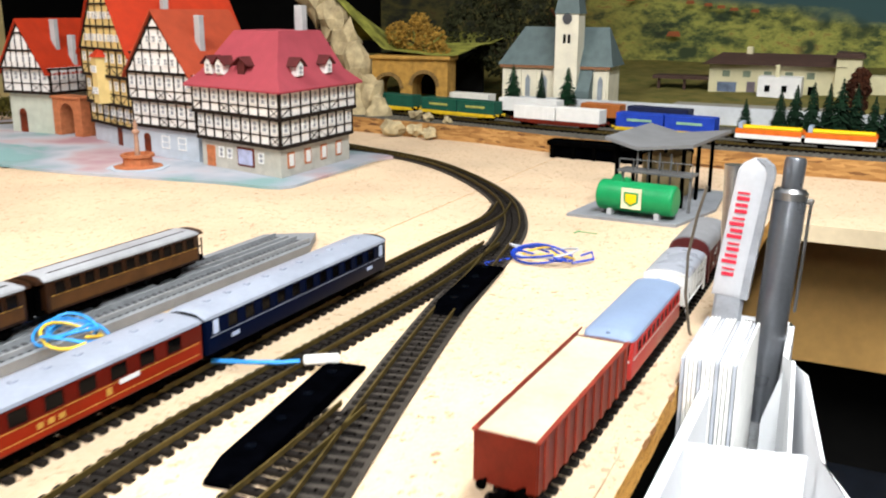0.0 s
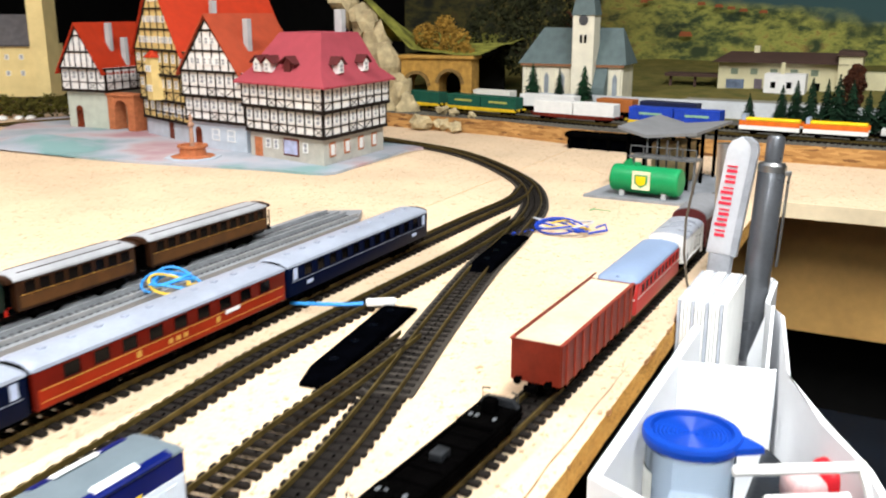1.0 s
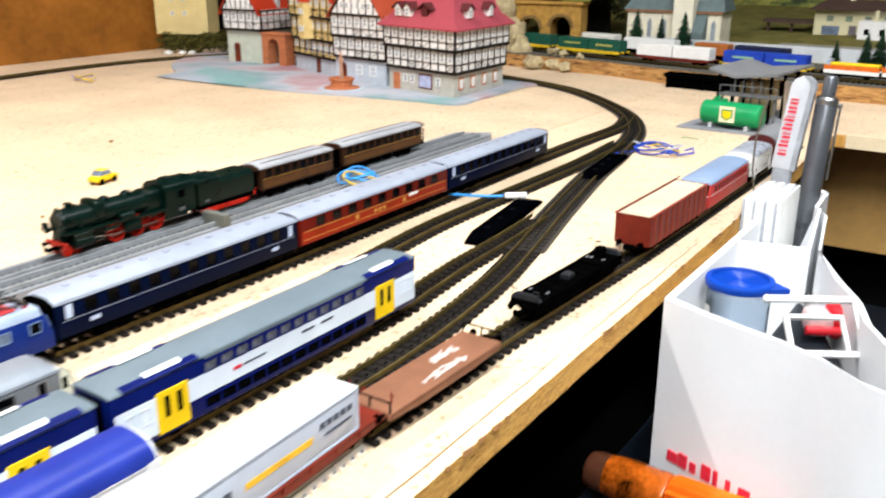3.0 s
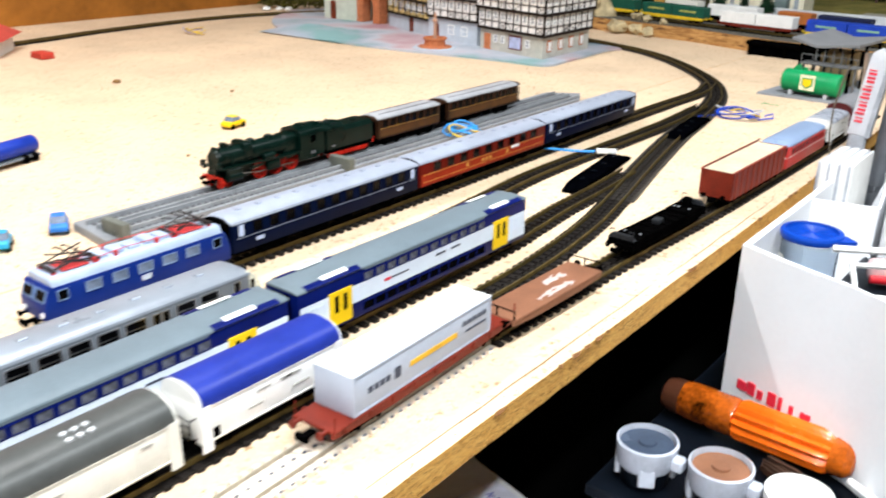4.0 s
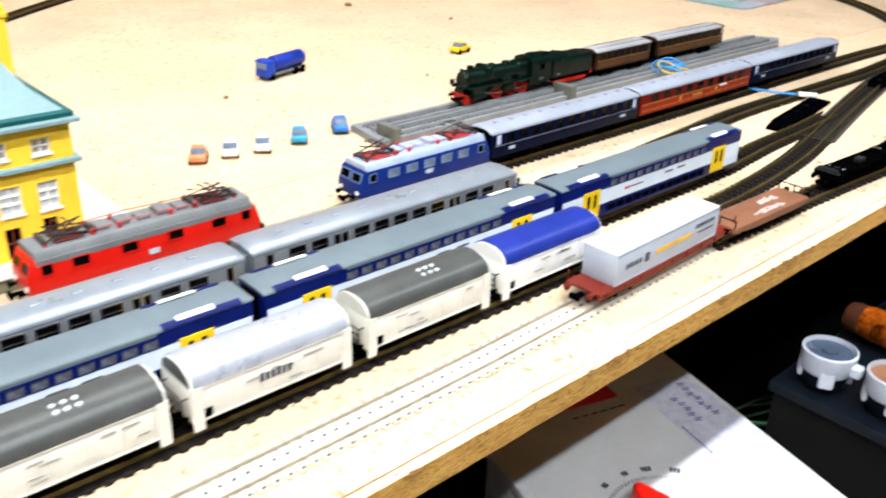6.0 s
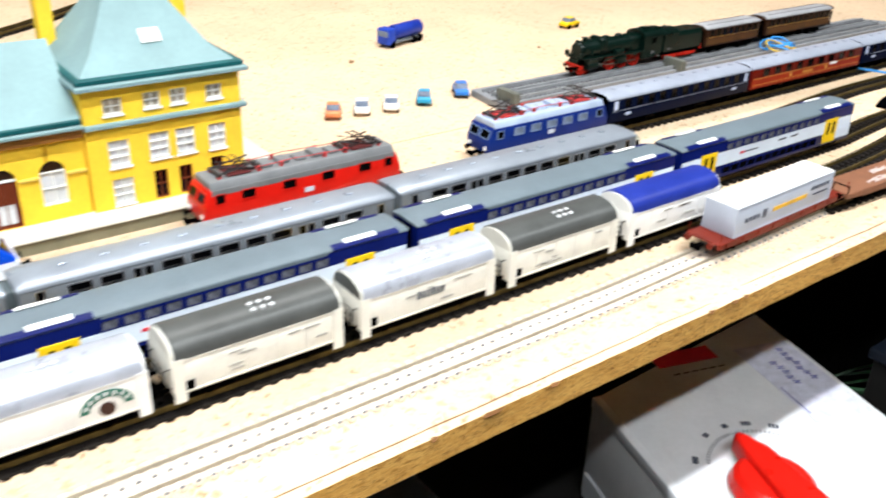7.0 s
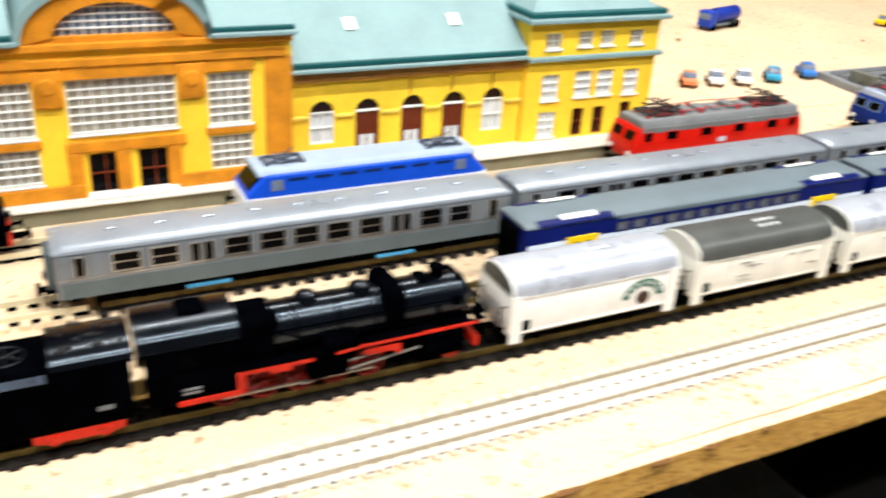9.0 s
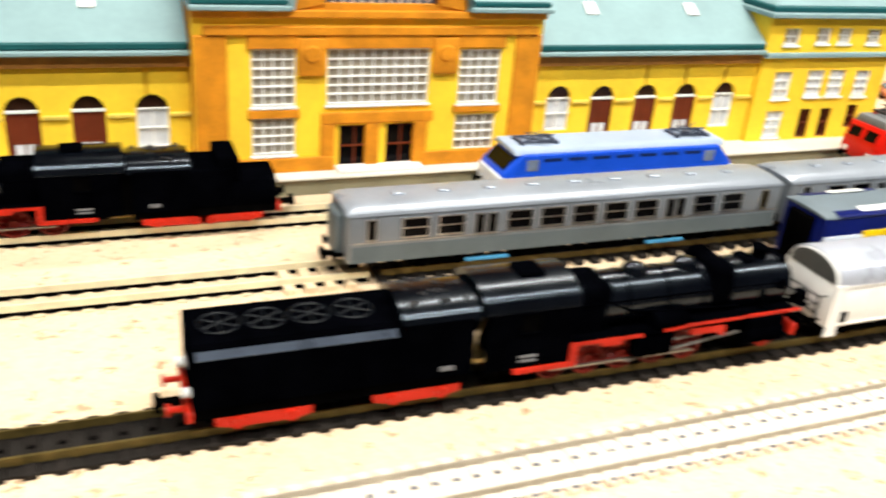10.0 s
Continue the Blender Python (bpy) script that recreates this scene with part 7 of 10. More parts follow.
for base_m, x, win in ((FA, 0.032, 1), (FA, 0.058, 1), (FA, 0.100, 0), (FB, 0.050, 1), (FB, 0.128, 1)):
    dm = base_m @ pose(x, -0.0040 if win else 0.002, 0.1385) @ Matrix.Scale(1.2, 4)
    bm = B()
    prism(bm, [(-0.0066, 0), (0.0066, 0), (0.0066, 0.0135), (0, 0.0195), (-0.0066, 0.0135)], 0, 0.036, "y")
    d = part("dormer", bm, M_PLAS if win else M_SHED, roof, m=dm)
    bm = B()
    for q in (-1, 1):
        w_ = 0.0125 if win else 0.0165
        prism(bm, [(0, 0.0205), (q * w_, 0.0110), (q * w_, 0.0123), (0, 0.0222)], -0.003, 0.038, "y")
    bmesh.ops.recalc_face_normals(bm, faces=bm.faces[:])
    part("dormer_roof", bm, M_SHED, roof, "dark red-brown dormer roof", m=dm)
    if win:
        framed("dormer_window", HWS, roof, dm @ pose(0, -0.0003, 0.0072, 0, 0, -90))
part("chimney", rbox(B(), -0.716, 1.215, GZ + 0.195, -0.702, 1.228, GZ + 0.236, 0.0006, 1), M_GREYCH, pk)


def door_on(house, m, x, w, h_, mt=None):
    bm = rbox(B(), x - w / 2, -0.0010, 0.0, x + w / 2, 0.001, h_, 0.0005, 1)
    part("door", bm, mt or M_DOORB, house, m=m)


door_on(pk, FA, 0.022, 0.020, 0.032, M_BRICKO)
for x, w_ in ((0.048, 0), (0.068, 0), (0.140, 0)):
    framed("window", HW, pk, FA @ pose(x, -0.0004, 0.024, 0, 0, -90))
shop = part("shop_window", rbox(B(), 0.086, -0.0014, 0.008, 0.124, 0.001, 0.036, 0.0006, 1), M_DOORB, pk, "large bluish shop window in a brown frame", m=FA)
part("shop_pane", box(B(), 0.089, -0.0020, 0.011, 0.121, -0.0012, 0.033), mat("shop_glass", (0.42, 0.46, 0.66), 0.2), shop)
for k in range(4):
    fw = part("window", rbox(B(), 0.016 + 0.044 * k, -0.0012, 0.011, 0.033 + 0.044 * k, 0.001, 0.034, 0.0004, 1), M_BRICKO, pk, m=FB)
    part("pane", box(B(), 0.019 + 0.044 * k, -0.0018, 0.014, 0.030 + 0.044 * k, -0.0011, 0.031), M_WINW, fw)

# white gabled house with brick-brown roof
h2 = gable_house("timbered_house", "white half-timbered gable house with brick-brown roof, pale blue base", pose(-0.998, 1.163, GZ, 0, 0, -9), 0.150, 0.135, (0.048, 0.090, 0.134), 0.226, M_PLAS, M_BLUEW, M_BROWNROOF, 7, chimney=((0.80, 0.30),), over=0.008)
door_part(h2, 0.026, 0.016, 0.028)
for x in (0.072, 0.112):
    framed("window", window_mesh(0.016, 0.017, 0.0016, M_WINW, M_BLUEW, True), h2, pose(x, -0.0004, 0.025, 0, 0, -90))
# tall cream gabled house with orange-red roof
h3 = gable_house("timbered_house", "tall cream half-timbered gable house with an orange-red roof", pose(-1.192, 1.255, GZ, 0, 0, -21), 0.192, 0.200, (0.034, 0.070, 0.118, 0.164), 0.300, M_CREAMW, M_BLUEW, M_REDROOF, 7, chimney=((0.86, 0.35),), over=0.009, gable_rows=3)
part("shop_front", box(B(), 0.002, -0.0022, 0.034, 0.190, 0.0, 0.069), mat("shop_front_dark_brown", (0.05, 0.02, 0.014), 0.6), h3, "dark brown shop front storey")
for k in range(5):
    framed("shop_front_window", window_mesh(0.012, 0.014, 0.0015, M_WINW, M_PANE, True), h3, pose(0.060 + 0.026 * k, -0.0036, 0.052, 0, 0, -90))
bm = B()
prism(bm, [(0.062, -0.006), (0.070, -0.025), (0.092, -0.025), (0.100, -0.006)], 0.072, 0.150, "z")
oriel = part("oriel", bm, M_CREAMW, h3, "cream bay with small red roof")
bm = B()
A = [bm.verts.new(p) for p in ((0.058, -0.009, 0.150), (0.068, -0.028, 0.150), (0.094, -0.028, 0.150), (0.104, -0.009, 0.150))]
tip = bm.verts.new((0.081, -0.001, 0.178))
bm.faces.new(A)
for k in range(4):
    bm.faces.new((A[k], A[(k + 1) % 4], tip))
bmesh.ops.recalc_face_normals(bm, faces=bm.faces[:])
part("oriel_roof", bm, M_REDROOF, oriel)
for z in (0.094, 0.130):
    for x in (0.0755, 0.0865):
        framed("oriel_window", HWS, oriel, pose(x, -0.0254, z, 0, 0, -90))
door_part(h3, 0.108, 0.018, 0.028)
# small end house
h4 = gable_house("timbered_house", "small white half-timbered house with red roof on pale green base", pose(-1.414, 1.258, GZ, 0, 0, 4), 0.106, 0.150, (0.076, 0.122), 0.208, M_PLAS, mat("house_pale_green_base", (0.52, 0.55, 0.46), 0.8, 0, 0.08, 50), M_REDROOF, 5, chimney=((0.78, 0.30), (0.95, 0.45)), over=0.008, jetty=0.007)
door_part(h4, 0.030, 0.018, 0.036)
# brick gate between the houses
g = thing("town_gate", pose(-1.306, 1.262, GZ, 0, 0, -4) @ Matrix.Diagonal((0.86, 1, 1, 1)), "orange brick gateway between two houses", "model gate")
for a, b in ((0, 0.022), (0.066, 0.092)):
    part("pillar", rbox(B(), a, 0, 0, b, 0.030, 0.068, 0.0008, 1), M_BRICKO, g)
bm = B()
n = 10
top = [(0.044 + 0.022 * math.cos(math.pi * k / n), 0.040 + 0.020 * math.sin(math.pi * k / n)) for k in range(n + 1)]
for (a, b), (c_, d_) in zip(top, top[1:]):
    prism(bm, [(a, b), (a, 0.072), (c_, 0.072), (c_, d_)], 0.001, 0.029, "y")
rbox(bm, -0.003, -0.002, 0.068, 0.095, 0.032, 0.073, 0.0006, 1)
part("arch", bm, M_BRICKO, g)

# painted base plate of the village
bm = B()
outline = [(-1.60, 1.32), (-1.50, 1.16), (-1.36, 1.05), (-1.22, 0.995), (-1.08, 0.985), (-0.95, 0.992), (-0.83, 1.012), (-0.72, 1.030), (-0.622, 1.040), (-0.618, 1.12), (-0.628, 1.29), (-0.635, 1.345), (-0.90, 1.37), (-1.20, 1.42), (-1.45, 1.44), (-1.56, 1.42)]
P2 = spline([*outline, outline[0]], 0.02)[:-1]
slab(bm, [(p.x, p.y) for p in P2], 0.0, 0.0040)
m_plate = bpy.data.materials.new("painted_village_base")
m_plate.use_nodes = True
nt = m_plate.node_tree
b_ = nt.nodes["Principled BSDF"]
b_.inputs["Roughness"].default_value = 0.6
co = nt.nodes.new("ShaderNodeTexCoord")
nz = nt.nodes.new("ShaderNodeTexNoise")
nz.inputs["Scale"].default_value, nz.inputs["Detail"].default_value = 5.5, 5
nt.links.new(co.outputs["Object"], nz.inputs["Vector"])
rp = nt.nodes.new("ShaderNodeValToRGB")
els = rp.color_ramp.elements
els[0].position, els[0].color = 0.36, (0.20, 0.34, 0.34, 1)
els[1].position, els[1].color = 0.66, (0.42, 0.24, 0.27, 1)
for p_, c_ in ((0.44, (0.34, 0.39, 0.45, 1)), (0.52, (0.46, 0.47, 0.52, 1)), (0.59, (0.48, 0.36, 0.38, 1))):
    els.new(p_).color = c_
nt.links.new(nz.outputs["Fac"], rp.inputs[0])
nt.links.new(rp.outputs[0], b_.inputs["Base Color"])
tagged(part("village_base", bm, [m_plate, m_plate]), "flat base plate painted grey, pink and teal", "base plate", kind="structure")
bm = B()
bmesh.ops.create_grid(bm, x_segments=40, y_segments=24, size=0.5)
for v in bm.verts:
    x, y = v.co.x * 2, v.co.y * 2
    h_ = max(0.0, 1 - x * x - y * y)
    v.co = Vector((-1.235 + x * 0.130 - y * 0.02, 1.055 + y * 0.075, 0.0038 + 0.020 * h_ ** 1.2 * (0.8 + 0.5 * noise.noise(Vector((x * 2.2, y * 2.2, 1)))) - 0.0015 * (h_ == 0)))
tagged(part("painted_mound", bm, m_plate), "low painted mound at the edge of the village plate", "mound", kind="structure")
# fountain
f = thing("fountain", pose(-0.900, 1.062, GZ), "orange brick fountain with a slender column on the square", "model fountain")
bm = B()
lathe(bm, [(0.036, 0.0), (0.036, 0.003), (0.022, 0.004), (0.021, 0.016), (0.025, 0.017), (0.025, 0.021), (0.020, 0.021), (0.019, 0.013), (0.001, 0.013)], 10)
part("basin", bm, M_BRICKO, f)
bm = B()
lathe(bm, [(0.006, 0.013), (0.004, 0.020), (0.0030, 0.050), (0.0055, 0.052), (0.0055, 0.055), (0.0025, 0.058), (0.0035, 0.064), (0.0005, 0.072)], 10)
part("column", bm, mat("fountain_column", (0.42, 0.24, 0.16), 0.8), f)
bm = B()
cyl(bm, (0, 0, 0.0), (0, 0, 0.0016), 0.046, seg=8)
part("paved_step", bm, M_BLUEW, f)

# farther buildings behind the board on the far side
y0 = thing("cream_house", pose(-1.765, 1.36, 0.012, 0, 0, 28), "pale yellow house with a dark grey roof above a hedge", "model house")
bm = B()
box(bm, 0, 0, 0.03, 0.120, 0.10, 0.150)
prism(bm, [(-0.02, 0.03), (0.0, 0.03), (0.0, 0.190), (-0.01, 0.215), (-0.02, 0.190)], 0, 0.10, "y")
box(bm, 0.090, -0.012, 0.03, 0.128, 0.06, 0.34)
part("wall", bm, mat("house_pale_yellow", (0.72, 0.58, 0.27), 0.8, 0, 0.06, 30), y0)
bm = B()
prism(bm, [(-0.004, 0.146), (0.104, 0.146), (0.104, 0.152), (-0.004, 0.152)], -0.006, 0.10, "y")
prism(bm, [(-0.006, 0.150), (0.05, 0.215), (0.106, 0.150)], 0, 0.001, "x") if False else None
A = [bm.verts.new(p) for p in ((-0.004, -0.008, 0.150), (0.092, -0.008, 0.150), (0.092, 0.05, 0.218), (-0.004, 0.05, 0.218), (-0.004, 0.105, 0.150), (0.092, 0.105, 0.150))]
for q in ((0, 1, 2, 3), (3, 2, 5, 4), (0, 3, 4), (1, 5, 2), (0, 4, 5, 1)):
    bm.faces.new([A[i] for i in q])
part("roof", bm, mat("roof_slate_dark", (0.10, 0.095, 0.10), 0.7), y0)
for x in (0.028, 0.062):
    for z in (0.085, 0.122):
        framed("window", HWS, y0, pose(x, -0.0002, z, 0, 0, -90))


def clump(bm, c, r, n, rng, size, squash=0.8):
    """Many small leaf tufts spread through a lumpy volume."""
    for k in range(n):
        d = Vector((rng.gauss(0, 1), rng.gauss(0, 1), rng.gauss(0, 1) * squash)).normalized() * r * rng.uniform(0.55, 1.0) ** 0.6
        p = Vector(c) + d
        s = size * rng.uniform(0.6, 1.4)
        u = Vector((rng.gauss(0, 1), rng.gauss(0, 1), rng.gauss(0, 1))).normalized()
        v = u.orthogonal().normalized()
        w_ = u.cross(v)
        a = [bm.verts.new(p + s * q) for q in (u, -0.5 * u + 0.8 * v, -0.5 * u - 0.8 * v, 0.7 * w_)]
        for q in ((0, 1, 2), (0, 1, 3), (1, 2, 3), (2, 0, 3)):
            bm.faces.new([a[i] for i in q])


M_HEDGE = mat("foliage_olive", (0.085, 0.075, 0.012), 0.9, 0, 0.35, 60, 0.8, 300)
rng = random.Random(11)
bm = B()
for k in range(16):
    clump(bm, (-1.70 + 0.021 * k * 0.85, 1.315 + 0.010 * k + rng.uniform(-0.01, 0.01), 0.020 + rng.uniform(0, 0.016)), 0.026, 130, rng, 0.0042)
hedge = solo("hedge", bm, M_HEDGE, "dense olive-green model hedge below the pale house", "hedge")
bm = B()
for k, (x, y) in enumerate(((-1.665, 1.285), (-1.635, 1.305), (-1.615, 1.318))):
    t = bmesh.new()
    bmesh.ops.create_icosphere(t, subdivisions=2, radius=0.011)
    for v in t.verts:
        v.co = v.co * (1 + 0.3 * noise.noise(v.co * 90 + Vector((k, 0, 0))))
        v.co.z *= 0.55
    solo("plaster_lump", t, M_WHITE, "white plaster lump on the board edge", "plaster lump", pose(x, y, 0.005), "plaster lumps")
bm.free()

# low white house with a red roof on the far side
wh = thing("white_house", pose(-1.50, 0.375, 0.0, 0, 0, 48), "low white house with a broad red hipped roof", "model house")
bm = B()
box(bm, -0.085, -0.045, 0, 0.085, 0.070, 0.032)
part("wall", bm, M_PLAS, wh)
bm = B()
low = [(-0.100, -0.060), (0.100, -0.060), (0.100, 0.085), (-0.100, 0.085)]
hi = [(-0.050, 0.008), (0.050, 0.008), (0.050, 0.018), (-0.050, 0.018)]
a = [bm.verts.new((x, y, 0.031)) for x, y in low]
b = [bm.verts.new((x, y, 0.066)) for x, y in hi]
for k in range(4):
    bm.faces.new((a[k], a[(k + 1) % 4], b[(k + 1) % 4], b[k]))
bm.faces.new(a[::-1])
bm.faces.new(b)
part("roof", bm, mat("roof_bright_red", (0.52, 0.07, 0.05), 0.7, 0, 0.1, 50, 0.3, 400), wh)
for k in range(6):
    framed("window", HWS, wh, pose(-0.065 + 0.026 * k, -0.0454, 0.017, 0, 0, -90))
bm = B()
cyl(bm, (-0.02, 0.012, 0.060), (-0.02, 0.012, 0.082), 0.005, seg=8)
part("chimney", bm, M_PLAS, wh)
bm = B()
rbox(bm, -1.375, 0.452, 0.0, -1.335, 0.478, 0.012, 0.002, 2)
solo("red_block", bm, mat("painted_red_block", (0.50, 0.05, 0.03), 0.6), "small red block lying beside the white house", "block")

# ---- background scenery beyond the board ----
RZ = 0.029
M_BALLAST = mat("ballast_grey_brown", (0.115, 0.105, 0.085), 0.9, 0, 0.3, 120, 0.9, 500)
M_CORK = chipboard("raised_edge_brown_board", (0.30, 0.14, 0.042), (0.12, 0.05, 0.02), (0.55, 0.30, 0.10), 120, (0.4, 1, 2.0))
bm = slab(B(), [(0.95, 1.480), (-0.06, 1.482), (-0.30, 1.500), (-0.42, 1.520), (-0.56, 1.562), (-0.80, 1.590), (-1.00, 1.615), (-1.6, 1.64), (-1.9, 2.8), (0.95, 2.8)], -0.02, RZ)
tagged(part("raised_baseboard", bm, [M_BALLAST, M_CORK]), "raised ballasted baseboard with a rough brown wood edge", "baseboard", kind="structure")

M_GRASS = mat("scenic_grass_dry", (0.22, 0.17, 0.045), 0.95, 0, 0.35, 25, 0.8, 300, col2=(0.085, 0.09, 0.02))
# gentle ground rising to the backdrop
bm = B()
bmesh.ops.create_grid(bm, x_segments=60, y_segments=26, size=0.5)
for v in bm.verts:
    x, y = -1.9 + (v.co.x + 0.5) * 2.85, 1.78 + (v.co.y + 0.5) * 0.95
    f = (y - 1.78) / 0.95
    v.co = Vector((x, y, RZ + 0.001 + 0.065 * f ** 1.1 + 0.006 * noise.noise(Vector((x * 6, y * 6, 0))) * min(1, 4 * f)))
tagged(part("scenic_ground", bm, M_GRASS), "dry grass scenic ground behind the tracks", "ground", kind="structure")

# painted backdrop
m_bd = bpy.data.materials.new("painted_landscape")
m_bd.use_nodes = True
nt = m_bd.node_tree
b_ = nt.nodes["Principled BSDF"]
b_.inputs["Roughness"].default_value = 0.8
co = nt.nodes.new("ShaderNodeTexCoord")
sp = nt.nodes.new("ShaderNodeSeparateXYZ")
nt.links.new(co.outputs["Object"], sp.inputs[0])
n_big = nt.nodes.new("ShaderNodeTexNoise")
n_big.inputs["Scale"].default_value, n_big.inputs["Detail"].default_value = 4.5, 6
n_small = nt.nodes.new("ShaderNodeTexNoise")
n_small.inputs["Scale"].default_value, n_small.inputs["Detail"].default_value = 22, 6
n_small.inputs["Roughness"].default_value = 0.7
flat_ = nt.nodes.new("ShaderNodeMapping")
flat_.inputs["Scale"].default_value = (1.0, 1.0, 1.9)
nt.links.new(co.outputs["Object"], flat_.inputs[0])
for n_ in (n_big, n_small):
    nt.links.new(flat_.outputs[0], n_.inputs["Vector"])
add = nt.nodes.new("ShaderNodeMath")
add.operation = "MULTIPLY_ADD"
add.inputs[1].default_value = 0.62
nt.links.new(n_small.outputs["Fac"], add.inputs[0])
sc = nt.nodes.new("ShaderNodeMath")
sc.operation = "MULTIPLY"
sc.inputs[1].default_value = 0.5
nt.links.new(n_big.outputs["Fac"], sc.inputs[0])
nt.links.new(sc.outputs[0], add.inputs[2])
rp = nt.nodes.new("ShaderNodeValToRGB")
els = rp.color_ramp.elements
els[0].position, els[0].color = 0.40, (0.016, 0.030, 0.010, 1)
els[1].position, els[1].color = 0.76, (0.62, 0.52, 0.13, 1)
for p_, c_ in ((0.47, (0.050, 0.075, 0.020, 1)), (0.53, (0.20, 0.21, 0.042, 1)), (0.60, (0.36, 0.36, 0.070, 1)), (0.66, (0.27, 0.16, 0.040, 1)), (0.69, (0.42, 0.42, 0.090, 1))):
    els.new(p_).color = c_
nt.links.new(add.outputs[0], rp.inputs[0])
# far blue-green hills above
mix = nt.nodes.new("ShaderNodeMix")
mix.data_type = "RGBA"
hz = nt.nodes.new("ShaderNodeMath")
hz.operation = "MULTIPLY_ADD"
hz.inputs[1].default_value = 0.16
nt.links.new(n_big.outputs["Fac"], hz.inputs[0])
xs = nt.nodes.new("ShaderNodeMath")
xs.operation = "MULTIPLY_ADD"
xs.inputs[1].default_value = 0.13
xs.inputs[2].default_value = -0.03
nt.links.new(sp.outputs["X"], xs.inputs[0])
zs_ = nt.nodes.new("ShaderNodeMath")
zs_.operation = "ADD"
nt.links.new(sp.outputs["Z"], zs_.inputs[0])
nt.links.new(xs.outputs[0], zs_.inputs[1])
nt.links.new(zs_.outputs[0], hz.inputs[2])
mr = nt.nodes.new("ShaderNodeMapRange")
mr.inputs[1].default_value, mr.inputs[2].default_value = 0.245, 0.285
nt.links.new(hz.outputs[0], mr.inputs[0])
nt.links.new(mr.outputs[0], mix.inputs["Factor"])
vt = nt.nodes.new("ShaderNodeTexVoronoi")
vt.inputs["Scale"].default_value = 21
nt.links.new(co.outputs["Object"], vt.inputs["Vector"])
crown = nt.nodes.new("ShaderNodeMapRange")
crown.inputs[1].default_value, crown.inputs[2].default_value, crown.inputs[3].default_value, crown.inputs[4].default_value = 0.30, 0.62, 1.0, 0.0
nt.links.new(vt.outputs["Distance"], crown.inputs[0])
n_tree = nt.nodes.new("ShaderNodeTexNoise")
n_tree.inputs["Scale"].default_value, n_tree.inputs["Detail"].default_value = 7.0, 3
nt.links.new(co.outputs["Object"], n_tree.inputs["Vector"])
dens = nt.nodes.new("ShaderNodeMapRange")
dens.inputs[1].default_value, dens.inputs[2].default_value = 0.46, 0.55
nt.links.new(n_tree.outputs["Fac"], dens.inputs[0])
both = nt.nodes.new("ShaderNodeMath")
both.operation = "MULTIPLY"
nt.links.new(crown.outputs[0], both.inputs[0])
nt.links.new(dens.outputs[0], both.inputs[1])
trees = nt.nodes.new("ShaderNodeMix")
trees.data_type = "RGBA"
trees.inputs["B"].default_value = (0.030, 0.048, 0.014, 1)
nt.links.new(both.outputs[0], trees.inputs["Factor"])
nt.links.new(rp.outputs[0], trees.inputs["A"])
nt.links.new(trees.outputs["Result"], mix.inputs["A"])
mix.inputs["B"].default_value = (0.030, 0.078, 0.080, 1)
wood = nt.nodes.new("ShaderNodeValToRGB")
we = wood.color_ramp.elements
we[0].position, we[0].color = 0.12, (0.20, 0.17, 0.14, 1)
we[1].position, we[1].color = 0.90, (0.34, 0.38, 0.34, 1)
for p_, c_ in ((0.30, (0.42, 0.34, 0.26, 1)), (0.42, (1, 1, 1, 1)), (0.70, (1, 1, 1, 1))):
    we.new(p_).color = c_
wx = nt.nodes.new("ShaderNodeMath")
wx.operation = "MULTIPLY_ADD"
wx.inputs[1].default_value = 0.22
nt.links.new(n_big.outputs["Fac"], wx.inputs[0])
wr = nt.nodes.new("ShaderNodeMapRange")
wr.inputs[1].default_value, wr.inputs[2].default_value, wr.inputs[3].default_value, wr.inputs[4].default_value = -1.5, 0.9, -0.11, 0.89
nt.links.new(sp.outputs["X"], wr.inputs[0])
nt.links.new(wr.outputs[0], wx.inputs[2])
nt.links.new(wx.outputs[0], wood.inputs[0])
mul = nt.nodes.new("ShaderNodeMix")
mul.data_type, mul.blend_type = "RGBA", "MULTIPLY"
mul.inputs["Factor"].default_value = 1.0
nt.links.new(mix.outputs["Result"], mul.inputs["A"])
nt.links.new(wood.outputs[0], mul.inputs["B"])
nt.links.new(mul.outputs["Result"], b_.inputs["Base Color"])
bm = B()
seg = 24
prev = None
for k in range(seg + 1):
    x = -2.4 + 3.9 * k / seg
    if x < -1.50:
        continue
    y = 2.72 - 0.10 * abs((k / seg - 0.5) * 2) ** 2
    cur = [bm.verts.new((x, y, 0.02)), bm.verts.new((x, y, 0.95)), bm.verts.new((x, y + 0.012, 0.95)), bm.verts.new((x, y + 0.012, 0.02))]
    if prev:
        for i in range(4):
            bm.faces.new((prev[i], cur[i], cur[(i + 1) % 4], prev[(i + 1) % 4]))
    else:
        bm.faces.new(cur)
    prev = cur
bm.faces.new(prev[::-1])
bmesh.ops.recalc_face_normals(bm, faces=bm.faces[:])
tagged(part("backdrop", bm, m_bd), "painted backdrop of wooded green hills", "backdrop", kind="structure")
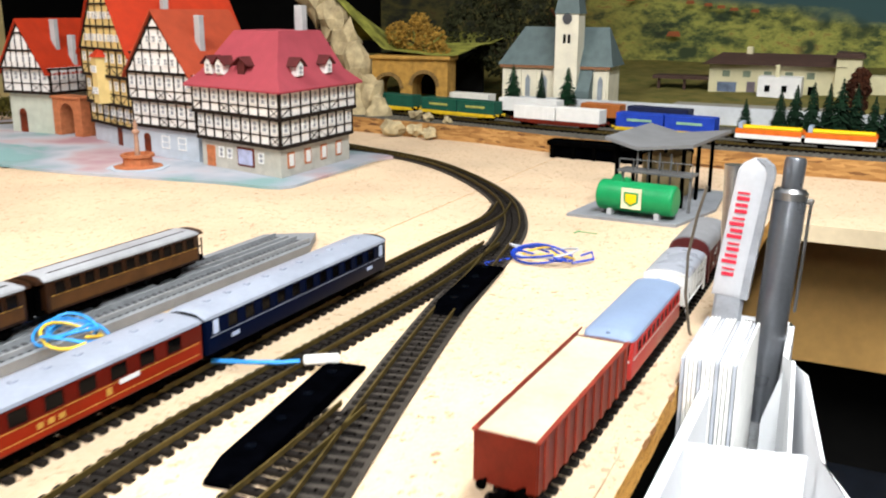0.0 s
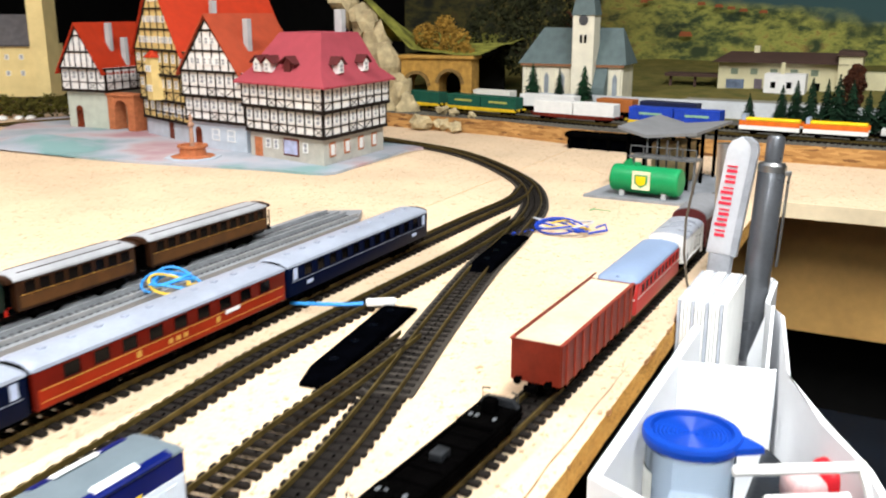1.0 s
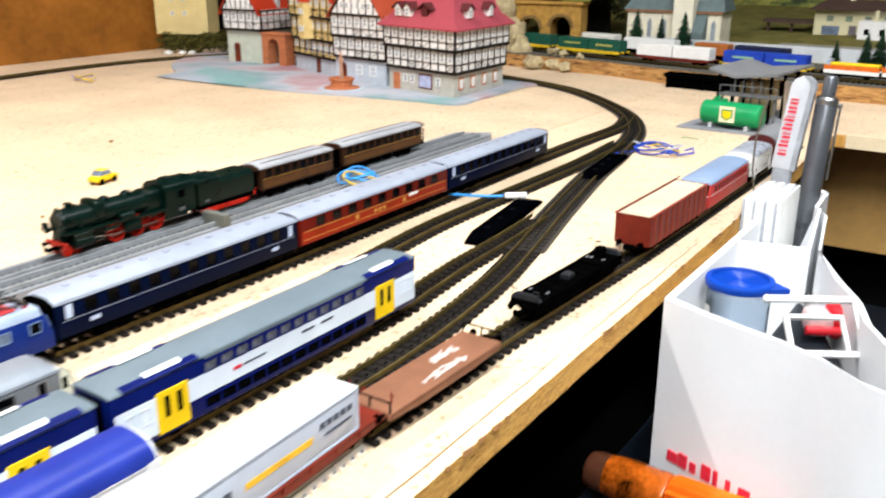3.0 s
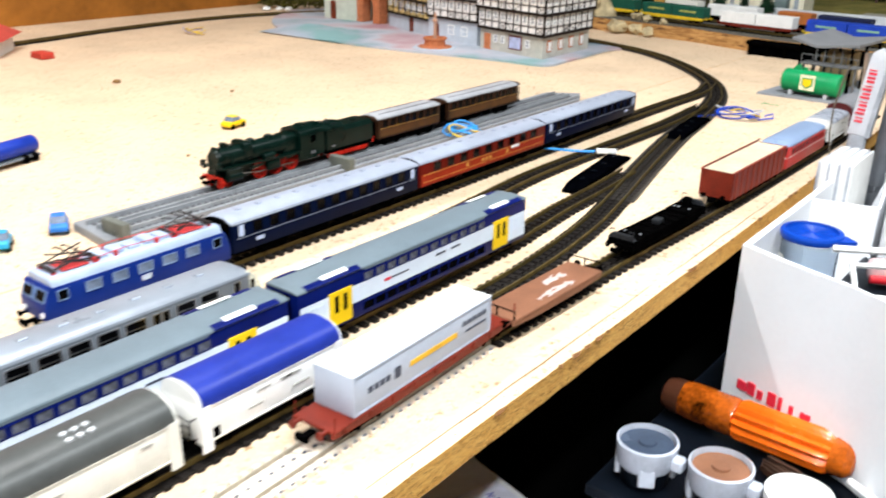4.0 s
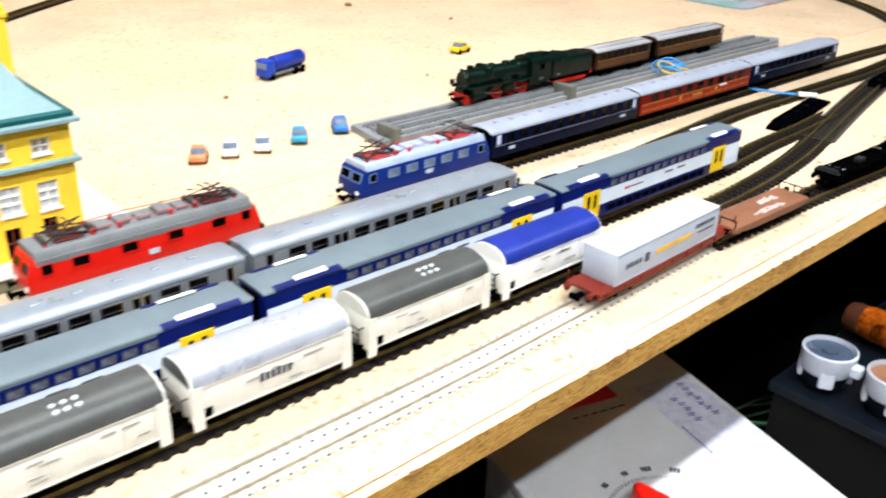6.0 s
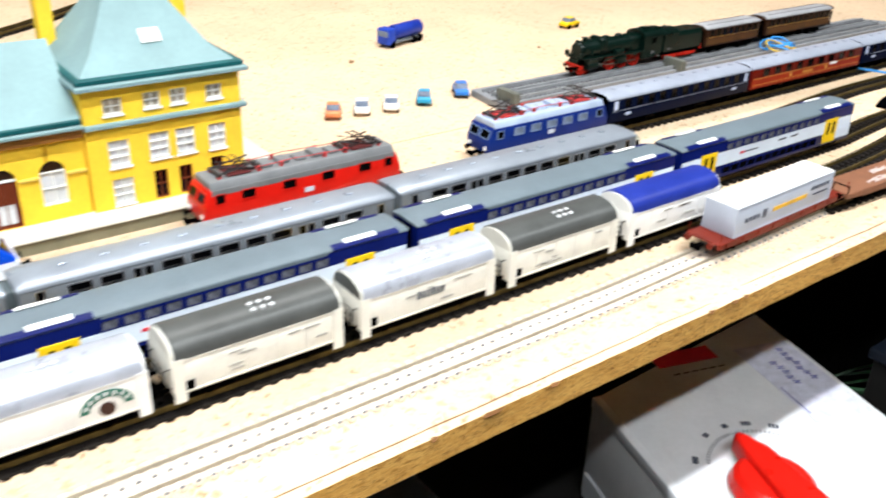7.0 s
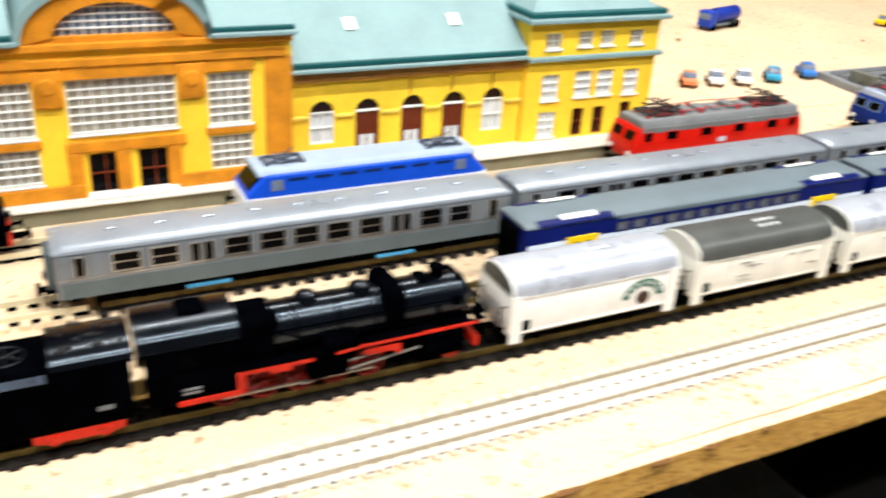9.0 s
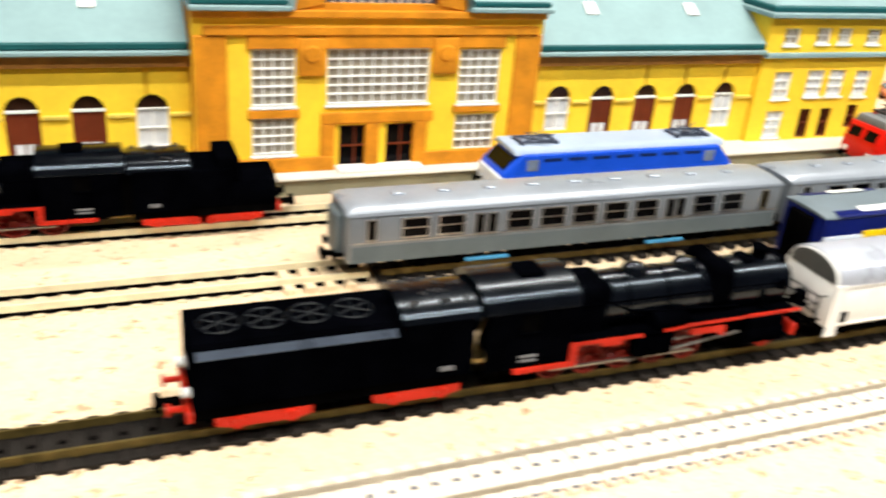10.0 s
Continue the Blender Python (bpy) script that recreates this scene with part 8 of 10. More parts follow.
# little painted houses on the backdrop, as flat red-roofed reliefs
rng = random.Random(8)
for x, z in ((-0.47, 0.165), (-0.60, 0.262), (-0.585, 0.268), (-0.43, 0.255), (-0.38, 0.248), (-0.345, 0.242), (-0.31, 0.236), (-0.255, 0.232)):
    s = 0.020 if z < 0.2 else 0.012
    bm = B()
    prism(bm, [(-s, 0), (s, 0), (s * 0.75, s * 0.7), (-s * 0.75, s * 0.7)], 0, 0.002, "y")
    solo("painted_house", bm, mat("painted_orange_roof", (0.34, 0.10, 0.035), 0.8), "tiny orange-red roof painted on the backdrop hills", "painted house", pose(x, 2.694 - 0.10 * abs((((x + 2.4) / 3.9) - 0.5) * 2) ** 2, z), "painted houses")

# back main line with goods wagons
BACK = [(0.90, 1.515), (0.30, 1.525), (-0.05, 1.540), (-0.25, 1.560), (-0.45, 1.592), (-0.65, 1.635), (-0.80, 1.672), (-1.0, 1.72)]
track(BACK, "weathered ballasted back line leading into the tunnel", None, z=RZ)
BACK2 = [(0.90, 1.60), (0.2, 1.605), (-0.2, 1.655), (-0.45, 1.695), (-0.72, 1.735), (-0.95, 1.78)]
track(BACK2, "second back line into the tunnel", None, z=RZ)


def on_line(line, x):
    for (x0, y0), (x1, y1) in zip(line, line[1:]):
        if x1 <= x <= x0:
            t = (x - x0) / (x1 - x0)
            return pose(x, y0 + (y1 - y0) * t, RZ + RAILTOP, 0, 0, math.degrees(math.atan2(y1 - y0, x1 - x0)) - 90)
    return pose(x, line[0][1], RZ + RAILTOP, 0, 0, 90)


def container_pair(line, x, col, low, label, L=0.172, mark=None, n=2, h=0.024):
    root = flat_base(on_line(line, x), "container_wagon", label, L, M_UNDER, 0.0115, 4, low or M_UNDER)
    for k in range(n):
        bm = B()
        w_ = L / n - 0.003
        yc = -L / 2 + (k + 0.5) * L / n
        rbox(bm, -0.0145, yc - w_ / 2, 0.0116, 0.0145, yc + w_ / 2, 0.0116 + h, 0.0006, 1)
        c = part("container", bm, col, root)
        bm = B()
        for s in (-1, 1):
            for j in range(9):
                yy = yc - w_ / 2 + 0.004 + j * (w_ - 0.009) / 8
                a, b = sorted((s * 0.0144, s * 0.0149))
                box(bm, a, yy, 0.0130, b, yy + 0.0012, 0.0100 + h)
        part("rib", bm, col, c)
        if mark:
            bm = B()
            for s in (-1, 1):
                a, b = sorted((s * 0.0146, s * 0.0153))
                box(bm, a, yc - w_ * 0.26, 0.0225, b, yc + w_ * 0.26, 0.0265)
            part("lettering_bar", bm, mark, c)
    if low:
        bm = B()
        for s in (-1, 1):
            a, b = sorted((s * 0.0150, s * 0.0162))
            box(bm, a, -L / 2 + 0.002, 0.0072, b, L / 2 - 0.002, 0.0125)
        part("side_sill", bm, low, root)
    return root


M_CGREEN = mat("container_dark_green", (0.012, 0.085, 0.055), 0.5)
M_CBLUE = mat("container_blue", (0.015, 0.055, 0.42), 0.45)
M_CYEL = mat("wagon_yellow_sill", (0.75, 0.50, 0.02), 0.5)
container_pair(BACK, -0.226, M_CBLUE, M_CYEL, "blue twin containers on a yellow-sided wagon", 0.168, mat("lettering_pale_green", (0.25, 0.45, 0.30), 0.5))
container_pair(BACK, -0.422, M_WHITE, M_OXIDE, "white twin containers on a maroon flat wagon", 0.172)
container_pair(BACK, -0.634, M_CGREEN, M_CYEL, "dark green twin containers on a yellow-sided wagon", 0.176, mat("lettering_pale_yellow", (0.4, 0.4, 0.10), 0.5))
container_pair(BACK, -0.815, M_CGREEN, M_CYEL, "dark green containers on a wagon leaving the tunnel", 0.150)
container_pair(BACK2, -0.370, mat("container_rust_orange", (0.42, 0.13, 0.03), 0.6), None, "rust-orange container on a flat wagon", 0.080, None, 1)
container_pair(BACK2, -0.262, mat("container_navy", (0.015, 0.02, 0.06), 0.5), None, "dark navy container on a flat wagon", 0.115, None, 1)
container_pair(BACK2, -0.520, M_WHITE, None, "white van body on the second back line", 0.130, None, 1)
container_pair(BACK2, -0.665, M_CREAM, None, "pale coach standing on the second back line", 0.120, None, 1, 0.027)
# orange and white low train
for x in (0.040, -0.062):
    root = flat_base(on_line(BACK, x), "flat_wagon", "orange and white low-sided wagon carrying yellow pipes", 0.098, M_UNDER, 0.0115, 2)
    bm = B()
    for s in (-1, 1):
        a, b = sorted((s * 0.0150, s * 0.0160))
        box(bm, a, -0.049, 0.0160, b, 0.049, 0.0240)
    part("orange_side", bm, mat("wagon_orange", (0.78, 0.16, 0.015), 0.5), root)
    bm = B()
    for s in (-1, 1):
        a, b = sorted((s * 0.0150, s * 0.0162))
        box(bm, a, -0.049, 0.0090, b, 0.049, 0.0158)
    part("white_side", bm, M_WHITE, root)
    bm = B()
    for k in range(3):
        cyl(bm, (-0.006 + 0.006 * k, -0.046, 0.0250), (-0.006 + 0.006 * k, 0.046, 0.0250), 0.0030, seg=8)
    part("pipe_load", bm, M_YELLOW, root)
    bm = B()
    box(bm, -0.012, 0.040, 0.022, 0.012, 0.046, 0.033)
    part("end_board", bm, M_LOCSILV, root)
container_pair(BACK, 0.175, mat("container_pale", (0.6, 0.6, 0.58), 0.5), None, "pale container on a flat wagon", 0.140, None, 2, 0.010)

# white road edge
bm = B()
prism(bm, [(-0.60, 1.815), (0.9, 1.745), (0.9, 1.760), (-0.60, 1.830)], RZ + 0.001, RZ + 0.034, "z")
solo("road_wall", bm, mat("road_wall_pale", (0.58, 0.60, 0.62), 0.8, 0, 0.08, 20), "long pale low road wall behind the tracks", "wall")

# church
ch = thing("church", pose(-0.545, 1.90, 0.054, 0, 0, 3) @ Matrix.Diagonal((0.86, 0.90, 0.98, 1)), "white village church with slate-blue roof and clock tower", "model church")
M_SLATE = mat("roof_slate_blue", (0.125, 0.165, 0.165), 0.7, 0, 0.1, 50, 0.3, 400)
bm = B()
box(bm, -0.132, 0.0, -0.03, 0.138, 0.110, 0.073)
for x in (-0.125, -0.085, -0.045, 0.075, 0.130):
    box(bm, x - 0.004, -0.006, -0.03, x + 0.004, 0.0, 0.060)
M_CHURCH = mat("church_cream_plaster", (0.82, 0.76, 0.60), 0.85, 0, 0.06, 30)
part("wall", bm, M_CHURCH, ch)
part("eaves_strip", box(B(), -0.136, -0.0075, 0.0640, 0.142, -0.0005, 0.0695), mat("church_eaves_brown", (0.30, 0.14, 0.07), 0.8), ch, "reddish brown eaves strip")
bm = B()
a = [bm.verts.new((x, y, 0.070)) for x, y in ((-0.142, -0.008), (0.148, -0.008), (0.148, 0.118), (-0.142, 0.118))]
b = [bm.verts.new((x, y, 0.150)) for x, y in ((-0.092, 0.052), (0.122, 0.052), (0.122, 0.058), (-0.092, 0.058))]
for k in range(4):
    bm.faces.new((a[k], a[(k + 1) % 4], b[(k + 1) % 4], b[k]))
bm.faces.new(a[::-1])
bm.faces.new(b)
part("roof", bm, M_SLATE, ch)
bm = B()
box(bm, 0.012, -0.034, -0.03, 0.068, 0.022, 0.180)
tower = part("tower", bm, M_CHURCH, ch)
bm = B()
a = [bm.verts.new((x, y, 0.178)) for x, y in ((0.009, -0.037), (0.071, -0.037), (0.071, 0.025), (0.009, 0.025))]
tip = bm.verts.new((0.040, -0.006, 0.330))
for k in range(4):
    bm.faces.new((a[k], a[(k + 1) % 4], tip))
bm.faces.new(a[::-1])
part("spire", bm, M_SLATE, tower)
bm = B()
cyl(bm, (0.040, -0.0335, 0.168), (0.040, -0.0360, 0.168), 0.0115, seg=20)
part("clock_face", bm, mat("clock_dark", (0.08, 0.08, 0.085), 0.5), tower)
for x in (0.035, 0.046):
    bm = B()
    box(bm, x - 0.0032, -0.0352, 0.118, x + 0.0032, -0.033, 0.136)
    part("bell_louvre", bm, M_GLASSD, tower)
bm = B()
prism(bm, [(-0.036, -0.03), (0.0, -0.03), (0.0, 0.068), (-0.036, 0.020)], 0.066, 0.100, "x")
part("side_chapel", bm, M_SLATE, ch)
for x in (-0.105, -0.065, -0.022, 0.118):
    bm = B()
    prism(bm, [(x - 0.006, 0.0), (x + 0.006, 0.0), (x + 0.006, 0.040), (x, 0.050), (x - 0.006, 0.040)], -0.0015, 0.001, "y")
    part("window", bm, mat("church_window_grey", (0.30, 0.33, 0.36), 0.3), ch)

# long cream station house
lh = thing("cream_station_house", pose(-0.280, 2.22, 0.045), "long cream house with a brown overhanging roof", "model house")
M_LHW = mat("house_cream_pale", (0.66, 0.60, 0.38), 0.8, 0, 0.06, 30)
bm = B()
box(bm, 0, 0, -0.03, 0.30, 0.09, 0.076)
part("wall", bm, M_LHW, lh)
bm = B()
a = [bm.verts.new((x, y, 0.074)) for x, y in ((-0.014, -0.022), (0.290, -0.022), (0.290, 0.10), (-0.014, 0.10))]
b = [bm.verts.new((x, y, 0.098)) for x, y in ((0.020, 0.035), (0.262, 0.035), (0.262, 0.045), (0.020, 0.045))]
for k in range(4):
    bm.faces.new((a[k], a[(k + 1) % 4], b[(k + 1) % 4], b[k]))
bm.faces.new(a[::-1])
bm.faces.new(b)
part("roof", bm, mat("roof_dark_brown", (0.075, 0.042, 0.032), 0.7), lh)
bm = B()
box(bm, 0.115, -0.055, -0.04, 0.205, 0.0, 0.052)
part("annex", bm, M_PLAS, lh)
part("gable_wing", box(B(), 0.268, -0.02, -0.04, 0.318, 0.07, 0.096), M_LHW, lh, "taller cream wing at the house end")
bm = prism(B(), [(0.262, 0.094), (0.324, 0.094), (0.320, 0.103), (0.268, 0.106)], -0.026, 0.076, "y")
part("wing_roof", bm, mat("roof_dark_brown", (0.075, 0.042, 0.032), 0.7), lh)
part("side_wing", box(B(), 0.318, 0.02, -0.04, 0.420, 0.08, 0.055), M_LHW, lh, "low cream wing")
part("chimney", box(B(), 0.075, 0.03, 0.09, 0.088, 0.045, 0.112), M_LHW, lh)
part("chimney", box(B(), 0.150, -0.05, 0.05, 0.158, -0.042, 0.078), M_LHW, lh)
part("window", box(B(), 0.215, -0.0012, 0.008, 0.232, 0.001, 0.030), M_GLASSD, lh)
part("door", box(B(), 0.085, -0.0012, -0.01, 0.103, 0.001, 0.036), mat("doorway_violet_grey", (0.16, 0.13, 0.15), 0.6), lh)
for k in range(5):
    bm = B()
    box(bm, 0.030 + 0.045 * k, -0.0012, 0.046, 0.046 + 0.045 * k, 0.001, 0.060)
    part("window", bm, mat("shutter_grey_green", (0.20, 0.24, 0.17), 0.6), lh)
for x in (0.130, 0.165):
    bm = B()
    box(bm, x, -0.0562, 0.020, x + 0.011, -0.054, 0.034)
    part("window", bm, M_GLASSD, lh)
bm = B()
box(bm, 0.020, -0.0012, 0.012, 0.062, 0.001, 0.034)
part("shop_window", bm, M_GLASSB, lh)
bm = B()
box(bm, -0.13, 0.0, 0.036, 0.0, 0.06, 0.044)
for x in (-0.12, -0.06):
    box(bm, x, 0.01, -0.02, x + 0.006, 0.016, 0.036)
part("platform_roof", bm, mat("roof_dark_brown", (0.075, 0.042, 0.032), 0.7), lh)
bm = B()
rbox(bm, -0.30, 1.905, RZ + 0.001, 0.02, 1.985, 0.052, 0.002, 1)
solo("loading_ramp", bm, mat("ramp_grey", (0.30, 0.28, 0.23), 0.9, 0, 0.1, 30), "long grey loading ramp before the cream house", "ramp")

# conifers


def conifer(x, y, z, h, r, mt, label, seed):
    rg = random.Random(seed)
    root = thing("conifer_tree", pose(x, y, z), label, "model tree", "conifers")
    bm = B()
    cyl(bm, (0, 0, -0.01), (0, 0, h * 0.95), r * 0.10, r * 0.02, seg=6)
    part("trunk", bm, mat("bark_brown", (0.05, 0.03, 0.018), 0.9), root)
    bm = B()
    layers = 15
    for k in range(layers):
        f = k / layers
        zz, rr = h * (0.10 + 0.88 * f), r * (1 - f) ** 0.85 * rg.uniform(0.85, 1.15)
        n = max(7, int(20 * (1 - f)) + 6)
        for i in range(n):
            a = 2 * math.pi * (i + rg.random() * 0.7) / n
            l_ = rr * rg.uniform(0.7, 1.15)
            d = Vector((math.cos(a), math.sin(a), 0))
            s = Vector((-d.y, d.x, 0)) * l_ * 0.30
            p0, p1 = Vector((0, 0, zz + h * 0.05)), d * l_ + Vector((0, 0, zz - h * 0.035 * rg.uniform(0.3, 1.5)))
            mid_ = p0.lerp(p1, 0.55) + Vector((0, 0, h * 0.012))
            vs = [bm.verts.new(q) for q in (p0, mid_ + s, p1, mid_ - s, mid_ - Vector((0, 0, h * 0.025)))]
            for q in ((0, 1, 2), (0, 2, 3), (0, 1, 4), (1, 2, 4), (2, 3, 4), (3, 0, 4)):
                bm.faces.new([vs[j] for j in q])
    part("crown", bm, mt, root)
    return root


M_CONIF = mat("foliage_dark_conifer", (0.007, 0.028, 0.011), 0.9, 0, 0.3, 80, 0.6, 300)
M_CONIFB = mat("foliage_green_conifer", (0.010, 0.050, 0.018), 0.9, 0, 0.3, 80, 0.6, 300)
for i, (x, y, h, r) in enumerate(((-0.595, 1.80, 0.082, 0.023), (-0.475, 1.79, 0.080, 0.024))):
    conifer(x, y, 0.050, h, r, M_CONIFB, "bright dark-green conifer before the church", 20 + i)
conifer(-0.534, 1.80, 0.052, 0.070, 0.015, M_CONIF, "slim dark conifer before the church", 31)
for i, (x, y, h, r) in enumerate(((-0.115, 1.645, 0.066, 0.018), (-0.062, 1.66, 0.082, 0.022), (-0.040, 1.68, 0.090, 0.022), (-0.012, 1.65, 0.098, 0.024), (0.010, 1.69, 0.094, 0.022), (0.030, 1.66, 0.105, 0.026), (0.052, 1.68, 0.095, 0.024), (0.080, 1.64, 0.080, 0.022), (0.105, 1.67, 0.095, 0.025), (0.135, 1.65, 0.10, 0.026), (0.17, 1.66, 0.095, 0.025))):
    conifer(x, y, 0.031, h, r, M_CONIF, "dark conifer in a row behind the back line", 40 + i)


def bush(name, label, x, y, z, parts_, mt, seed, size=0.004):
    rg = random.Random(seed)
    root = thing(name, pose(x, y, z), label, "model tree")
    bm = B()
    for dx, dy, dz, r, n in parts_:
        clump(bm, (dx, dy, dz), r, n, rg, size)
    part("crown", bm, mt, root)
    bm = B()
    cyl(bm, (0, 0, -0.05), (0, 0, parts_[0][2]), 0.005, 0.002, seg=6)
    for dx, dy, dz, r, n in parts_[1:]:
        cyl(bm, (0, 0, parts_[0][2] * 0.5), (dx, dy, dz), 0.0022, 0.0008, seg=5)
    part("trunk", bm, mat("bark_brown", (0.05, 0.03, 0.018), 0.9), root)


bush("autumn_bush", "ochre autumn foliage above the tunnel mouth", -0.800, 1.76, 0.150, [(0, 0, 0.030, 0.040, 420), (-0.040, 0, 0.035, 0.028, 260), (0.040, -0.01, 0.022, 0.034, 320), (0.055, 0, -0.002, 0.024, 200), (0.010, 0, 0.058, 0.022, 180)], mat("foliage_ochre", (0.34, 0.19, 0.03), 0.9, 0, 0.3, 90, 0.6, 300), 5)
bush("brown_tree", "rust-brown leafy tree among the conifers", 0.050, 1.72, 0.068, [(0, 0, 0.045, 0.020, 320), (0.002, 0, 0.066, 0.013, 180), (-0.004, 0, 0.018, 0.021, 260)], mat("foliage_rust", (0.060, 0.018, 0.007), 0.9, 0, 0.3, 90, 0.6, 300), 6)
bush("dark_wood", "dark green wooded thicket beside the tunnel", -0.690, 1.98, 0.100, [(0, 0, 0.05, 0.07, 700), (0.09, 0.02, 0.07, 0.06, 500), (-0.08, 0, 0.09, 0.07, 600), (0.04, 0.04, 0.14, 0.07, 500), (-0.05, 0.05, 0.17, 0.06, 400)], mat("foliage_dark_wood", (0.028, 0.030, 0.010), 0.9, 0, 0.35, 60, 0.6, 300), 7, 0.006)
bush("russet_tree", "russet tree on the hillside behind the church", -0.640, 2.12, 0.120, [(0, 0, 0.055, 0.045, 400), (0.03, 0, 0.09, 0.035, 250)], mat("foliage_russet", (0.11, 0.032, 0.016), 0.9, 0, 0.3, 60, 0.6, 300), 8, 0.006)

# tunnel portals and hill
tp = thing("tunnel_portal", pose(-0.775, 1.690, RZ, 0, 0, 10), "ochre stone double tunnel portal", "tunnel portal")
M_PORTAL = mat("portal_ochre_stone", (0.42, 0.23, 0.05), 0.9, 0, 0.2, 70, 0.5, 300)
bm = B()
arches = [(-0.072, -0.022, 0.0, 0.076), (0.004, 0.054, 0.0, 0.082)]
outline = [(-0.082, 0.112), (-0.082, 0.0)]
for xa, xb, za, zb in arches:
    r = (xb - xa) / 2
    outline += [(xa, 0.0)] + [(xb - r - r * math.cos(math.pi * k / 12), zb - r + r * math.sin(math.pi * k / 12)) for k in range(13)] + [(xb, 0.0)]
prism(bm, outline + [(0.078, 0.0), (0.078, 0.112)], 0.0, 0.06, "y")
part("portal_wall", bm, M_PORTAL, tp)
bm = B()
rbox(bm, -0.088, -0.006, 0.108, 0.084, 0.062, 0.116, 0.002, 1)
part("coping", bm, M_PORTAL, tp)
for xa, xb, za, zb in arches:
    r, n = (xb - xa) / 2, 12
    for k in range(n):
        a0, a1 = math.pi * k / n, math.pi * (k + 0.92) / n
        c0 = (xa + xb) / 2
        part("arch_stone", prism(B(), [(c0 + rr * math.cos(a), zb - r + rr * math.sin(a)) for rr, a in ((r, a0), (r + 0.007, a0), (r + 0.007, a1), (r, a1))], -0.003, 0.001, "y"), mat("portal_ring_stone", (0.20, 0.12, 0.04), 0.9, 0, 0.2, 70), tp)
bm = B()
box(bm, -0.080, 0.30, 0, 0.078, 0.31, 0.112)
box(bm, -0.085, 0.06, 0.112, 0.085, 0.31, 0.118)
part("tunnel_lining", bm, M_SHADEWALL, tp)


def hill_mesh(x0, x1, y0, y1, fn, nx, ny, mt, name, label):
    bm = B()
    bmesh.ops.create_grid(bm, x_segments=nx, y_segments=ny, size=0.5)
    for v in bm.verts:
        x, y = x0 + (v.co.x + 0.5) * (x1 - x0), y0 + (v.co.y + 0.5) * (y1 - y0)
        v.co = Vector((x, y, fn(x, y)))
    return tagged(part(name, bm, mt), label, "hill", kind="structure")


def hill_z(x, y):
    slope = 0.152 + max(0.0, (-0.845 - x)) * 0.92 * max(0.0, 1 - max(0.0, y - 1.735) / 0.17)
    return slope + 0.012 * noise.noise(Vector((x * 9, y * 9, 2))) + 0.08 * max(0, y - 1.72)


hill_mesh(-1.03, -0.69, 1.70, 2.10, hill_z, 34, 26, mat("moss_green_slope", (0.26, 0.255, 0.045), 0.95, 0, 0.35, 40, 0.9, 250), "mossy_hill", "steep moss-green hillside above the tunnel")
# plaster rock face at the hill's broken edge
M_ROCK = mat("plaster_rock_beige", (0.50, 0.40, 0.23), 0.9, 0, 0.22, 50, 0.8, 150)


def rock_chunk(x, y, z, sx, sy, sz, seed, name="plaster_rock", label="rough beige plaster rock", group="plaster rocks"):
    bm = B()
    bmesh.ops.create_icosphere(bm, subdivisions=2, radius=1.0)
    rg = Vector((seed * 3.1, seed * 1.7, seed))
    for v in bm.verts:
        n1 = noise.noise(v.co * 1.3 + rg)
        n2 = noise.noise(v.co * 3.5 + rg)
        v.co = v.co * (1 + 0.75 * n1 + 0.40 * n2)
        v.co = Vector((v.co.x * sx, v.co.y * sy, v.co.z * sz))
    me = mesh_of(name, bm, M_ROCK)
    me.polygons.foreach_set("use_smooth", [False] * len(me.polygons))
    ob = new(name, me)
    ob.matrix_basis = pose(x, y, z, 0, 0, seed * 37)
    return tagged(ob, label, "rock", group)


for k, (x, y, z, sx, sy, sz) in enumerate(((-0.855, 1.655, 0.060, 0.034, 0.030, 0.055), (-0.885, 1.672, 0.120, 0.032, 0.030, 0.045), (-0.925, 1.690, 0.170, 0.034, 0.030, 0.042), (-0.965, 1.700, 0.215, 0.034, 0.030, 0.040), (-1.010, 1.710, 0.255, 0.036, 0.030, 0.040), (-1.06, 1.72, 0.30, 0.036, 0.03, 0.040), (-0.820, 1.640, 0.040, 0.028, 0.022, 0.026), (-0.905, 1.65, 0.055, 0.040, 0.025, 0.05))):
    rock_chunk(x, y, z, sx, sy, sz, k + 1)
for k, (x, y, z, s) in enumerate(((-0.745, 1.568, 0.016, 0.020), (-0.700, 1.575, 0.014, 0.014), (-0.665, 1.560, 0.012, 0.013), (-0.690, 1.600, 0.036, 0.011), (-0.720, 1.610, 0.038, 0.012), (-0.640, 1.585, 0.034, 0.008))):
    rock_chunk(x, y, z, s * 1.2, s * 0.9, s * 0.8, k + 20, "loose_rock", "small loose plaster rock at the edge of the raised board", "loose rocks")

# dark long shed roof at the baseboard edge
ds = thing("low_dark_bridge", pose(-0.285, 1.470, 0.0, 0, 0, -4), "low black trackside structure below the raised line", "trackside structure")
bm = B()
rbox(bm, -0.115, -0.012, 0.020, 0.120, 0.022, 0.029, 0.002, 1)
part("deck", bm, M_UNDER, ds)
bm = B()
box(bm, -0.112, -0.004, 0.0, 0.118, 0.020, 0.020)
part("side_wall", bm, M_BLACK, ds)
for k in range(7):
    bm = B()
    box(bm, -0.108 + 0.036 * k, -0.010, 0.0, -0.102 + 0.036 * k, -0.004, 0.020)
    part("pier", bm, M_UNDER, ds)

